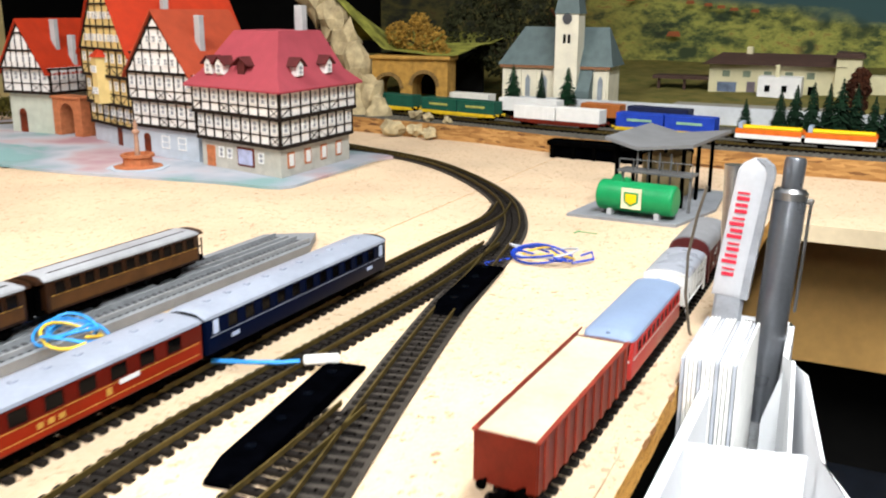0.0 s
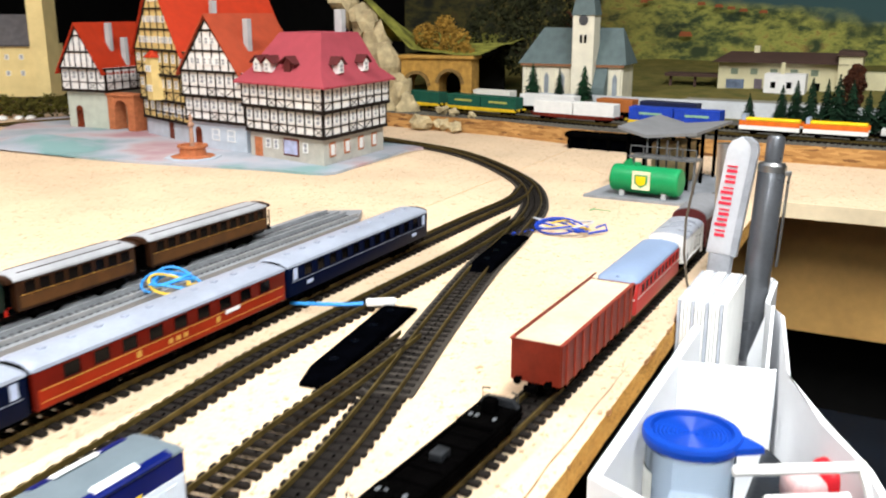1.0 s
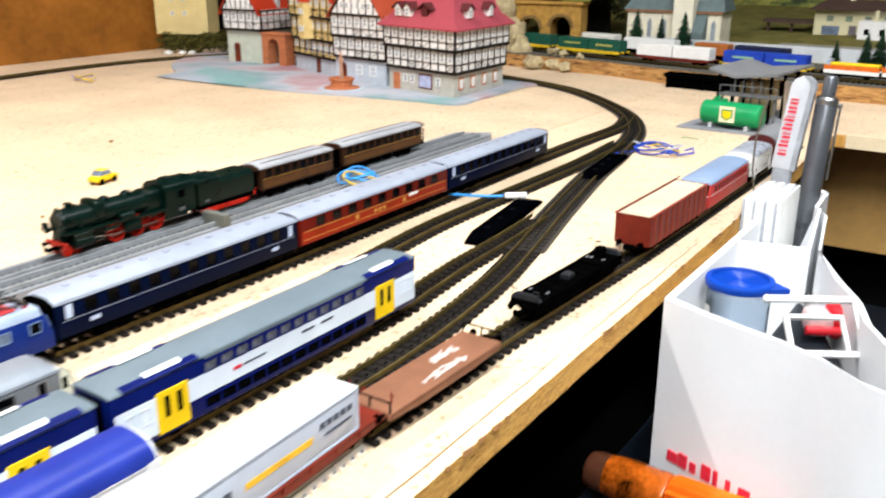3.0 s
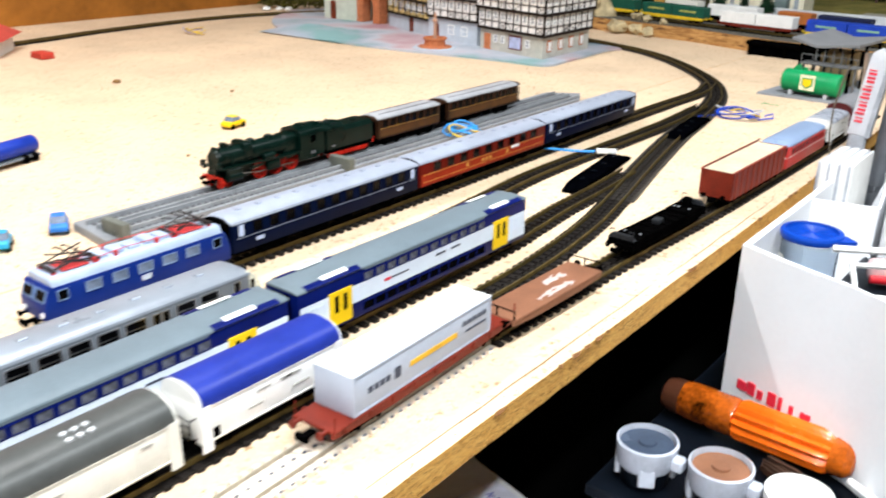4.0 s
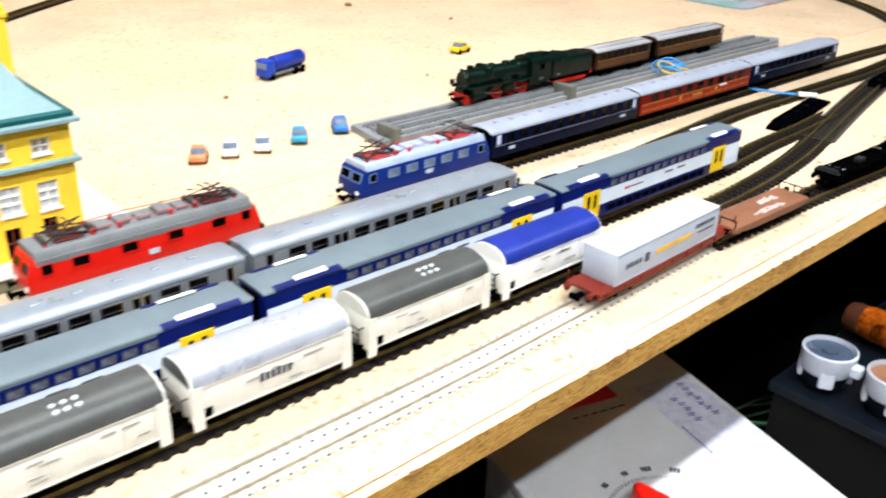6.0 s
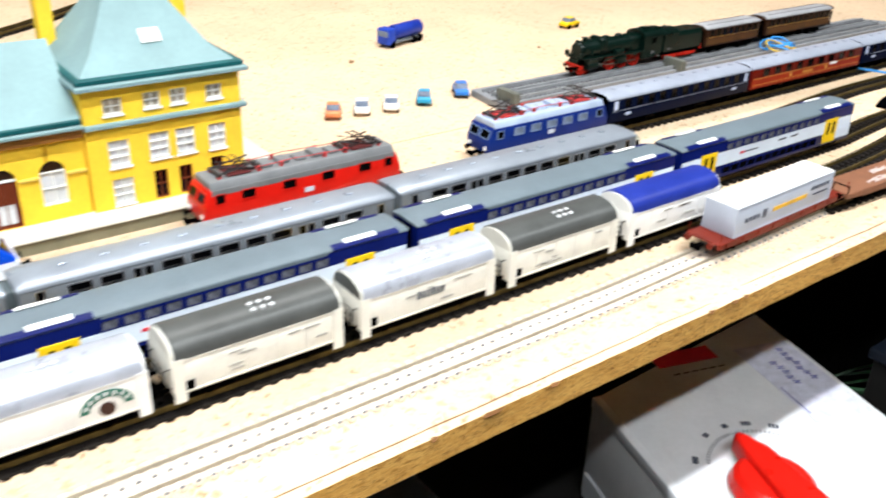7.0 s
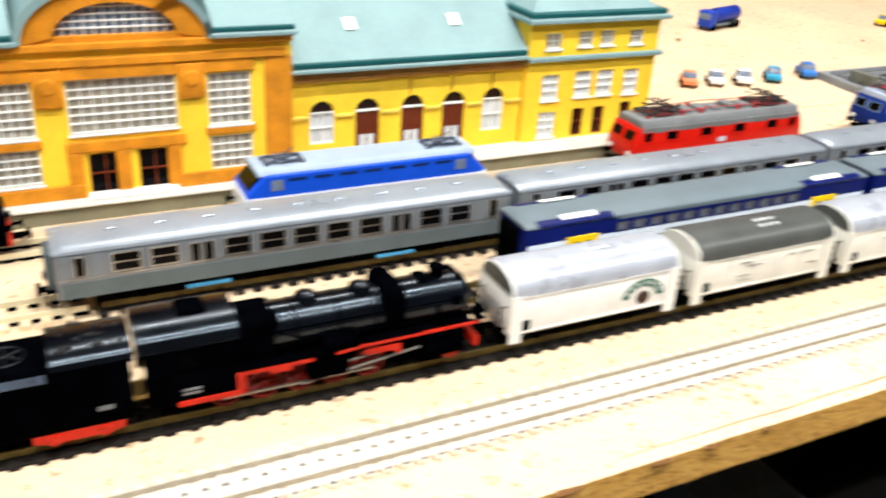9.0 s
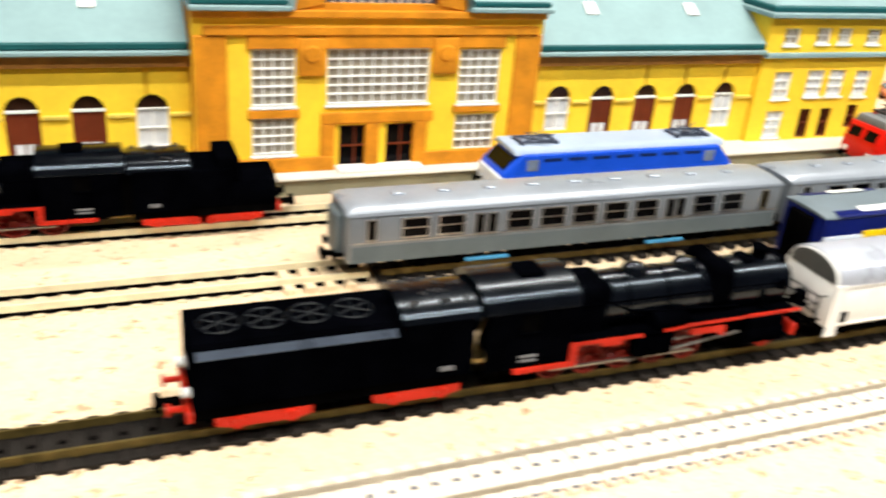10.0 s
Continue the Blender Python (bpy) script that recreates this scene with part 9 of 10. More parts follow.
# ---- oil depot ----
M_TANKGREEN = mat("tank_green", (0.010, 0.26, 0.085), 0.35, 0, 0.08, 40)
dep = thing("oil_depot", pose(-0.160, 1.130, 0.0, 0, 0, -6), "model oil depot with a grey canopy on a grey base plate", "model depot")
bm = B()
prism(bm, [(-0.062, -0.072), (0.066, -0.060), (0.080, 0.050), (0.060, 0.165), (-0.060, 0.165)], 0.0, 0.0035, "z")
part("base_plate", bm, mat("depot_base_grey", (0.24, 0.25, 0.27), 0.7, 0, 0.12, 40), dep)
bm = B()
prism(bm, [(-0.052, 0.082), (-0.010, 0.072), (0.058, 0.080), (0.058, 0.084), (-0.010, 0.076), (-0.052, 0.086)], 0.010, 0.175, "y")
part("canopy_roof", bm, mat("canopy_grey", (0.20, 0.20, 0.205), 0.6, 0, 0.1, 40), dep)
for x in (-0.042, 0.0, 0.042):
    for y in (0.030, 0.090, 0.150):
        bm = B()
        box(bm, x - 0.002, y - 0.002, 0.0034, x + 0.002, y + 0.002, 0.074)
        part("canopy_post", bm, M_UNDER, dep)
bm = B()
rbox(bm, -0.020, 0.06, 0.0034, 0.024, 0.12, 0.060, 0.001, 1)
part("pump_house", bm, mat("pump_house_beige", (0.40, 0.32, 0.17), 0.8), dep)
bm = B()
box(bm, -0.030, 0.000, 0.046, 0.062, 0.030, 0.0485)
for k in range(6):
    tube(bm, [(-0.028 + 0.018 * k, 0.002, 0.048), (-0.028 + 0.018 * k, 0.002, 0.062)], 0.0007, 5)
tube(bm, [(-0.028, 0.002, 0.062), (0.062, 0.002, 0.062)], 0.0007, 5)
for x in (-0.026, 0.058):
    box(bm, x, 0.004, 0.0034, x + 0.003, 0.007, 0.046)
part("gantry", bm, mat("gantry_grey", (0.13, 0.13, 0.13), 0.5), dep)
bm = B()
for k in range(4):
    tube(bm, [(-0.012 + 0.014 * k, 0.020, 0.0034), (-0.012 + 0.014 * k, 0.020, 0.070)], 0.0014, 6)
part("filler_pipes", bm, mat("gantry_grey", (0.13, 0.13, 0.13), 0.5), dep)
tk = thing("storage_tank", pose(-0.152, 1.090, 0.0036, 0, 0, -6) @ Matrix.Scale(0.92, 4), "green horizontal storage tank with a yellow shield sign", "storage tank")
bm = B()
cyl(bm, (-0.050, 0, 0.0235), (0.050, 0, 0.0235), 0.0195, seg=28)
bmesh.ops.bevel(bm, geom=[e for e in bm.edges if e.is_boundary or abs(e.calc_face_angle(0)) > 1.2], offset=0.004, segments=3, profile=0.5, affect="EDGES")
part("shell", bm, M_TANKGREEN, tk)
bm = B()
for x in (-0.032, 0.030):
    box(bm, x - 0.003, -0.014, 0.0, x + 0.003, 0.014, 0.008)
part("saddle", bm, M_GREYCH, tk)
bm = B()
prism(bm, [(-0.014, 0.0120), (0.012, 0.0120), (0.012, 0.0380), (-0.014, 0.0380)], -0.0212, -0.0196, "y")
sign = part("sign_plate", bm, mat("sign_cream", (0.75, 0.72, 0.50), 0.5), tk, "cream square sign")
bm = B()
prism(bm, [(-0.001, 0.0150), (0.008, 0.0205), (0.0085, 0.0330), (-0.0105, 0.0330), (-0.010, 0.0205)], -0.0218, -0.0211, "y")
part("shield_green", bm, M_TANKGREEN, sign)
bm = B()
prism(bm, [(-0.001, 0.0175), (0.0058, 0.0215), (0.0062, 0.0310), (-0.0082, 0.0310), (-0.0078, 0.0215)], -0.0224, -0.0217, "y")
part("shield_yellow", bm, M_YELLOW, sign)
bm = B()
prism(bm, [(-0.036, 0.0425), (-0.022, 0.0425), (-0.026, 0.052), (-0.032, 0.049)], -0.004, 0.004, "y")
cyl(bm, (-0.015, 0, 0.041), (-0.015, 0, 0.047), 0.005, seg=12)
part("hatch", bm, M_TANKGREEN, tk)

# wooden cabinet front set back below the side board
M_SHELFW = mat("shelf_warm_wood", (0.70, 0.40, 0.13), 0.5, 0, 0.1, 8, 0.1, 60)
tagged(part("cabinet_front_panel", rbox(B(), -0.30, 1.300, -0.221, 0.95, 1.318, -0.021, 0.001, 1), M_SHELFW), "warm golden wooden cabinet front below the table", "cabinet front", kind="structure")
tagged(part("edge_lipping", prism(B(), [(0.004, 1.1478), (0.90, 1.1596), (0.90, 1.1618), (0.004, 1.1500)], -0.0194, 0.0004, "z"), mat("lipping_pale_wood", (0.74, 0.60, 0.40), 0.5, 0, 0.08, 12, 0.1, 80)), "smooth pale wooden lipping along the side board", "edge strip", kind="structure")
# Near-black board added where only shade lies below the cabinet front.
tagged(part("board_back", box(B(), -0.30, 1.49, -0.9, 0.95, 1.50, -0.2725), M_SHADEWALL), "near-black board added for the shade below the wooden cabinet front", "wall", kind="structure")
# ---- desk side: tool tray, pens, cups, transformer ----
M_TRAYW = mat("tray_white_plastic", (0.82, 0.83, 0.85), 0.4, 0, 0.02, 20)
tray = thing("white_tool_tray", pose(0, 0, 0), "white plastic desk tray with a red mark, full of tools", "desk tray")
outline = [(0.010, 0.364), (0.038, 0.352), (0.075, 0.338), (0.112, 0.328), (0.143, 0.313), (0.174, 0.289), (0.196, 0.280), (0.212, 0.296), (0.204, 0.328), (0.178, 0.362), (0.158, 0.397), (0.144, 0.441), (0.118, 0.491), (0.086, 0.562), (0.066, 0.690), (0.050, 0.716), (0.047, 0.792), (0.008, 0.792)]
bm = B()
cx, cy = 0.09, 0.45
inner = [(x + (cx - x) * 0.05 + (0.0025 if x < cx else -0.0025), y + (cy - y) * 0.02 + (0.0025 if y < cy else -0.0025)) for x, y in outline]
zt, zb = -0.001, -0.172
A0 = [bm.verts.new((x, y, zb)) for x, y in outline]
A1 = [bm.verts.new((x, y, zt)) for x, y in outline]
I1 = [bm.verts.new((x, y, zt)) for x, y in inner]
I0 = [bm.verts.new((x, y, zb + 0.070)) for x, y in inner]
n = len(outline)
for k in range(n):
    j = (k + 1) % n
    bm.faces.new((A0[k], A0[j], A1[j], A1[k])).smooth = k < 6
    bm.faces.new((A1[k], A1[j], I1[j], I1[k]))
    bm.faces.new((I1[k], I1[j], I0[j], I0[k]))
bm.faces.new(I0)
bm.faces.new(A0[::-1])
bmesh.ops.recalc_face_normals(bm, faces=bm.faces[:])
part("tray_shell", bm, M_TRAYW, tray)
bm = B()
for k, (w_, h_) in enumerate(((0.011, 0.009), (0.009, 0.012), (0.006, 0.009), (0.009, 0.013), (0.004, 0.013), (0.004, 0.010), (0.010, 0.009))):
    xx = 0.027 + k * 0.0108
    (xa, ya), (xb, yb) = [(p, q) for p, q in zip(outline, outline[1:]) if p[0] <= xx < q[0]][0]
    merge(bm, box(bmesh.new(), 0, -0.0010, 0, w_ * 0.95, 0.0006, h_), pose(xx, ya + (yb - ya) * (xx - xa) / (xb - xa) - 0.0004, -0.138, 0, 0, math.degrees(math.atan2(yb - ya, xb - xa))))
part("red_mark", bm, M_REDMARK, tray, "red lettering bars")
bm = B()
t = bmesh.new()
prism(t, [(0.700, -0.10), (0.702, 0.001), (0.694, 0.001), (0.660, -0.012), (0.630, -0.026), (0.610, -0.042), (0.602, -0.060), (0.600, -0.10)], -0.0012, 0.0012, "x")
merge(bm, t, pose(0.0585, 0.70, 0) @ pose(0, 0, 0, 0, 0, 6) @ pose(0, -0.70, 0))
part("paper_divider", bm, M_TRAYW, tray, "white paper divider")

bm = prism(B(), [(0.039, -0.104), (0.040, -0.052), (0.0535, -0.004), (0.0575, -0.012), (0.0625, -0.053), (0.0625, -0.104)], 0.7135, 0.7150, "y")
part("paper_insert", bm, M_TRAYW, tray, "pointed white paper sheet beside the cards")
bm = B()
prism(bm, [(0.0125, 0.548), (0.0125, 0.551), (0.0790, 0.566), (0.0790, 0.562)], -0.104, -0.002, "z")
part("cross_wall", bm, M_TRAYW, tray, "white cross wall before the cards")

jar = thing("screw_jar", pose(0.047, 0.446, -0.0985) @ Matrix.Diagonal((0.84, 0.84, 1.19, 1)), "clear plastic jar with a blue snap lid", "jar")
bm = B()
lathe(bm, [(0.0285, 0.0), (0.031, 0.003), (0.0315, 0.074), (0.0300, 0.074), (0.0295, 0.005), (0.001, 0.004)], 36)
part("clear_wall", bm, glass("jar_clear_plastic", (0.66, 0.72, 0.78), 0.08), jar)
bm = B()
M_LID = mat("lid_blue", (0.005, 0.050, 0.36), 0.35, 0, 0.06, 30)
prof = [(0.0330, 0.0755), (0.0340, 0.0765), (0.0345, 0.0795), (0.0335, 0.0815), (0.0285, 0.0820), (0.0275, 0.0795)]
for k in range(9):
    r = 0.0265 - 0.0028 * k
    prof += [(r, 0.0795), (r - 0.0008, 0.0803), (r - 0.0016, 0.0795)]
prof.append((0.0005, 0.0795))
lathe(bm, prof, 40)
lid = part("lid", bm, M_LID, jar)
bm = B()
prism(bm, [(0.028, -0.015), (0.046, -0.003), (0.049, 0.0), (0.046, 0.003), (0.028, 0.015)], 0.0765, 0.0800, "z")
part("lid_tab", bm, M_LID, lid)
bm = B()
t = bmesh.new()
lathe(t, [(0.0318, 0.012), (0.0318, 0.062), (0.0320, 0.062), (0.0320, 0.012)], 36)
bmesh.ops.delete(t, geom=[f for f in t.faces if not (-1.0 < math.atan2(-f.calc_center_median().y, -f.calc_center_median().x) - 0.6 < 0.2) or abs(f.normal.z) > 0.9], context="FACES")
merge(bm, t)
part("paper_label", bm, M_CREAM, jar, "cream paper label")
bm = B()
rng = random.Random(2)
for k in range(160):
    a, r = rng.uniform(0, 6.283), 0.0265 * math.sqrt(rng.random())
    p = Vector((r * math.cos(a), r * math.sin(a), rng.uniform(0.008, 0.030)))
    q = p * 0.85 + Vector((rng.gauss(0, 1), rng.gauss(0, 1), rng.gauss(0, 0.5))).normalized() * 0.0045
    cyl(bm, p, q, 0.0013, seg=5)
tagged(part("screws", bm, mat("screws_dark_steel", (0.06, 0.065, 0.075), 0.4, 0.6), jar, "heap of small dark steel screws"), kind="stuff")

cards = thing("card_stack", pose(-0.018, 0.0, -0.0975), "stack of white cards standing on edge in the tray", "card stack")
for k in range(14):
    bm = B()
    x = 0.0135 + 0.0027 * k
    rbox(bm, x, 0.626 + 0.0003 * ((k * 7) % 5), 0.0, x + 0.0022, 0.716 + 0.0005 * ((k * 3) % 4), 0.117 + 0.0004 * ((k * 5) % 4), 0.0007, 2)
    part("card", bm, M_WHITE if k % 4 else mat("card_grey_edge", (0.45, 0.47, 0.52), 0.5), cards)

pen = thing("ballpoint_pen", pose(0.0345, 0.744, -0.066, -4, 2, 0) @ Matrix.Diagonal((1.42, 1.42, 1, 1)), "silver-grey ballpoint pen standing in the tray", "pen")
M_PEN = mat("pen_grey_metal", (0.20, 0.21, 0.23), 0.3, 0.7, 0.08, 40)
bm = B()
lathe(bm, [(0.0060, 0.0), (0.0078, 0.02), (0.0082, 0.10), (0.0082, 0.175), (0.0070, 0.178)], 24)
part("barrel", bm, M_PEN, pen)
bm = B()
lathe(bm, [(0.0085, 0.1700), (0.0086, 0.1755), (0.0070, 0.1780)], 24)
part("collar", bm, M_STEEL, pen)
bm = B()
lathe(bm, [(0.0052, 0.177), (0.0053, 0.198), (0.0046, 0.2005), (0.0010, 0.2010)], 20)
part("push_button", bm, M_PEN, pen)
bm = B()
rbox(bm, 0.0095, -0.0018, 0.088, 0.0110, 0.0018, 0.172, 0.0006, 1)
rbox(bm, 0.0060, -0.0022, 0.168, 0.0115, 0.0022, 0.172, 0.0006, 1)
part("clip", bm, M_STEEL, pen)

bl = thing("letter_opener", pose(0.002, 0.738, -0.020, -3, 3, 0), "white and silver rounded hand tool with red lettering", "hand tool")
bm = B()
prof = []
for k in range(25):
    f = k / 24
    z = 0.050 + f * 0.104
    prof.append((z, 0.0006 * math.sin(f * 3) + 0.006 * f ** 1.5, 0.0108 if f < 0.88 else 0.0108 * math.sqrt(max(0.02, 1 - ((f - 0.88) / 0.12) ** 2))))
L_ = [(c - h, z) for z, c, h in prof]
R_ = [(c + h, z) for z, c, h in prof][::-1]
prism(bm, L_ + R_, -0.0042, 0.0042, "y")
bmesh.ops.bevel(bm, geom=[e for e in bm.edges if abs(e.verts[0].co.y - e.verts[1].co.y) < 1e-6], offset=0.0016, segments=2, profile=0.5, affect="EDGES")
part("handle", bm, mat("tool_silver_white", (0.60, 0.61, 0.64), 0.3, 0.15, 0.06, 30), bl, "silver-white handle")
bm = B()
prism(bm, [(c + h - 0.001, z) for z, c, h in prof] + [(c + h + 0.0045, z) for z, c, h in prof][::-1], -0.0050, 0.0060, "y")
part("grey_spine", bm, mat("spine_silver_grey", (0.42, 0.44, 0.48), 0.35, 0.3), bl)
bm = B()
for k in range(7):
    z = 0.066 + 0.0095 * k
    c = -0.0010 + 0.0030 * (k / 6)
    tall = 0.0018 if k in (1, 3, 4) else 0.0
    box(bm, c - 0.0046 - tall, -0.0050, z, c + 0.0040, -0.0043, z + 0.0026)
    box(bm, c - 0.0046, -0.0050, z + 0.0046, c + 0.0040, -0.0043, z + (0.0070 if k % 2 else 0.0060))
part("red_lettering", bm, M_REDMARK, bl, "red lettering bars")
bm = B()
rbox(bm, -0.0085, -0.0035, -0.070, 0.0125, 0.0045, 0.052, 0.002, 1)
part("shaft", bm, mat("spine_silver_grey", (0.42, 0.44, 0.48), 0.35, 0.3), bl)
bm = B()
cyl(bm, (0.004, 0.776, -0.10), (-0.004, 0.780, 0.122), 0.0075, 0.0070, seg=18)
solo("marker_pen", bm, M_STEEL, "grey metal marker standing behind the lettered tool", "pen")
bm = B()
tube(bm, [(-0.018, 0.724, 0.004), (-0.023, 0.727, 0.030), (-0.024, 0.730, 0.060), (-0.020, 0.733, 0.090), (-0.015, 0.735, 0.112)], 0.0012, 6)
tube(bm, [(-0.018, 0.724, 0.004), (-0.004, 0.722, -0.03), (0.001, 0.722, -0.095)], 0.0012, 6)
solo("bent_wire", bm, mat("wire_grey_brown", (0.20, 0.17, 0.13), 0.4, 0.6), "thin bent wire beside the lettered tool", "wire")

fr = thing("white_parts_frame", pose(0.118, 0.404, -0.016, 41, 0, 30.6) @ Matrix.Scale(1.18, 4), "white plastic sprue frame with empty openings", "plastic frame")
bm = B()
for x0, y0, x1, y1 in ((-0.031, 0.0185, 0.031, 0.023), (0.0265, -0.023, 0.031, 0.0185), (-0.020, -0.021, 0.0265, -0.017), (-0.020, -0.017, -0.0165, 0.009), (-0.0165, 0.006, 0.019, 0.009), (0.0165, -0.017, 0.019, 0.006)):
    part("frame_bar", rbox(B(), x0, y0, 0, x1, y1, 0.004, 0.0006, 1), M_WHITE, fr)
clip = thing("red_clip", pose(0.118, 0.470, -0.0465, 0, 0, 27), "red shiny plastic clip with a clear half lying in the tray", "clip")
part("red_half", rbox(B(), -0.004, -0.013, 0, 0.024, 0.013, 0.030, 0.008, 3), mat("red_translucent_plastic", (0.60, 0.02, 0.03), 0.25, 0, 0.1, 30), clip)
part("clear_half", rbox(B(), -0.022, -0.016, 0.004, 0.000, 0.010, 0.025, 0.006, 3), mat("pinkish_clear_plastic", (0.70, 0.45, 0.44), 0.2, 0, 0.15, 60), clip, "pinkish clear half")
part("hinge_pin", cyl(B(), (-0.024, -0.018, 0.012), (0.022, -0.018, 0.012), 0.004, seg=12), MATS["red_translucent_plastic"], clip)
# dark odds and ends on the tray's floor
rng = random.Random(14)
for k in range(9):
    bm = rbox(B(), -0.016, -0.005, 0, 0.016, 0.005, rng.uniform(0.008, 0.018), 0.002, 1)
    solo("dark_tool_part", bm, M_BLACKR, "dark plastic tool part lying in the tray", "tool part", pose(0.092 + 0.018 * (k % 3), 0.378 + 0.032 * (k // 3) - 0.006 * (k % 3), -0.1028, 0, 0, rng.uniform(0, 180)), "loose tool parts")
bm = B()
rbox(bm, 0.018, 0.372, -0.098, 0.042, 0.402, -0.030, 0.004, 2)
solo("grey_sponge", bm, mat("bluish_grey_plastic", (0.13, 0.18, 0.24), 0.4), "bluish grey plastic cap inside the tray corner", "cap")

# Blue-black mass added to darken the tray floor, in place of dark clutter.
bm = prism(B(), [(0.076, 0.352), (0.150, 0.322), (0.166, 0.345), (0.136, 0.425), (0.106, 0.500), (0.078, 0.540)], -0.1018, -0.044, "z")
bmesh.ops.bevel(bm, geom=bm.edges[:], offset=0.006, segments=3, profile=0.5, affect="EDGES")
for v in bm.verts:
    v.co.z += 0.004 * noise.noise(Vector((v.co.x * 40, v.co.y * 40, 1))) if v.co.z > -0.06 else 0.0
solo("tool_pouch", bm, mat("tray_mass_blue_black", (0.006, 0.009, 0.014), 0.5, 0, 0.3, 60, 0.3, 300, spec=0.2), "blue-black mass added to darken the tray, standing for dark clutter", "pouch")

# dark tool board under the tray
M_DARKSH = mat("dark_metal_shelf", (0.004, 0.006, 0.010), 0.35, 0, 0.25, 20, spec=0.10)
bm = B()
rbox(bm, -0.033, 0.178, -0.186, 0.520, 0.92, -0.174, 0.002, 1)
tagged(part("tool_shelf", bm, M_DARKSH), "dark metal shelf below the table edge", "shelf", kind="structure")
# Added block; its near-black colour is the shade below the shelf.
tagged(part("shelf_cabinet", box(B(), -0.028, 0.186, -0.90, 0.515, 0.90, -0.1865), M_SHADEWALL), "near-black block added for the shade below the shelf", "cabinet", kind="structure")


def paint_cup(x, y, top_mat, label, white=False, r=0.0252, h=0.040):
    root = thing("paint_cup", pose(x, y, -0.1738), label, "paint cup", "paint cups")
    M_CUP = mat("cup_milky_plastic", (0.52, 0.55, 0.62), 0.25, 0, 0.1, 30)
    bm = B()
    lathe(bm, [(r * 0.72, 0.0), (r * 0.80, 0.003), (r * 0.86, 0.018)], 28)
    part("dark_base", bm, M_DARKSH, root)
    bm = B()
    for k in range(4):
        a = 2 * math.pi * k / 4 + 0.5
        t = bmesh.new()
        rbox(t, -0.007, r * 0.80, 0.008, 0.007, r * 1.0, 0.026, 0.0015, 1)
        part("lid_tab", t, M_CUP, root, m=pose(0, 0, 0, 0, 0, math.degrees(a)))
    bm = B()
    lathe(bm, [(r * 0.90, 0.018), (r, 0.022), (r * 1.03, h), (r * 0.95, h + 0.001), (r * 0.92, h - 0.006), (0.001, h - 0.007)], 32)
    part("lid_ring", bm, M_WHITE if white else M_CUP, root)
    bm = B()
    lathe(bm, [(r * 0.90, h - 0.0065), (r * 0.90, h - 0.0035), (r * 0.30, h - 0.003), (r * 0.28, h - 0.001), (0.001, h - 0.001)], 32)
    part("lid_inlay", bm, top_mat, root)
    bm = B()
    rbox(bm, r * 0.9, -0.006, 0.022, r * 1.35, 0.006, 0.034, 0.002, 1)
    part("hinge_lug", bm, M_CUP, root)
    return root


paint_cup(0.004, 0.214, mat("cup_lid_grey_blue", (0.06, 0.08, 0.12), 0.25, 0, 0.1, 40), "small clear-lidded paint cup with a grey-blue lid")
paint_cup(0.066, 0.219, mat("cup_lid_brown", (0.27, 0.12, 0.065), 0.4, 0, 0.1, 40), "small paint cup with a brown lid")
paint_cup(0.127, 0.221, M_WHITE, "small paint cup with a white lid", True)
bm = B()
rbox(bm, 0.196, 0.206, -0.1738, 0.232, 0.246, -0.140, 0.004, 2)
solo("turquoise_box", bm, mat("turquoise_plastic", (0.05, 0.40, 0.45), 0.4), "small turquoise plastic box beside the paint cups", "box")

gb = thing("screwdriver", pose(-0.032, 0.326, -0.150, 0, 90, -3), "orange translucent screwdriver handle lying on the dark shelf", "screwdriver")
M_ORANGE = mat("orange_plastic", (0.88, 0.15, 0.008), 0.25, 0, 0.08, 30, coat=0.3)
M_AMBER = mat("amber_translucent", (0.42, 0.085, 0.006), 0.15, 0, 0.5, 30, coat=0.4)
bm = B()
lathe(bm, [(0.006, 0.0), (0.014, 0.004), (0.0165, 0.012), (0.0165, 0.022)], 24)
part("end_cap", bm, mat("dark_brown_cap", (0.06, 0.02, 0.01), 0.3), gb)
bm = B()
lathe(bm, [(0.0168, 0.0215), (0.0182, 0.030), (0.0182, 0.070), (0.0172, 0.074)], 28)
part("amber_neck", bm, M_AMBER, gb)
bm = B()
rings = []
for zz, f in ((0.0735, 0.85), (0.078, 1.0), (0.155, 1.0), (0.160, 0.85)):
    rings.append([bm.verts.new(((0.0172 + 0.0020 * math.cos(14 * a)) * f * math.cos(a), (0.0172 + 0.0020 * math.cos(14 * a)) * f * math.sin(a), zz)) for a in [2 * math.pi * k / 84 for k in range(84)]])
for p, q in zip(rings, rings[1:]):
    for k in range(84):
        bm.faces.new((p[k], p[(k + 1) % 84], q[(k + 1) % 84], q[k]))
bm.faces.new(rings[0][::-1])
bm.faces.new(rings[-1])
part("ribbed_grip", bm, M_ORANGE, gb)
bm = B()
lathe(bm, [(0.0170, 0.1595), (0.0165, 0.172), (0.0120, 0.178), (0.0045, 0.180), (0.0045, 0.26), (0.0030, 0.262)], 20)
part("ferrule", bm, M_AMBER, gb)
br = thing("paint_brush", pose(0.080, 0.290, -0.163, 0, 90, -26), "soft brown-haired brush lying before the screwdriver", "brush")
bm = B()
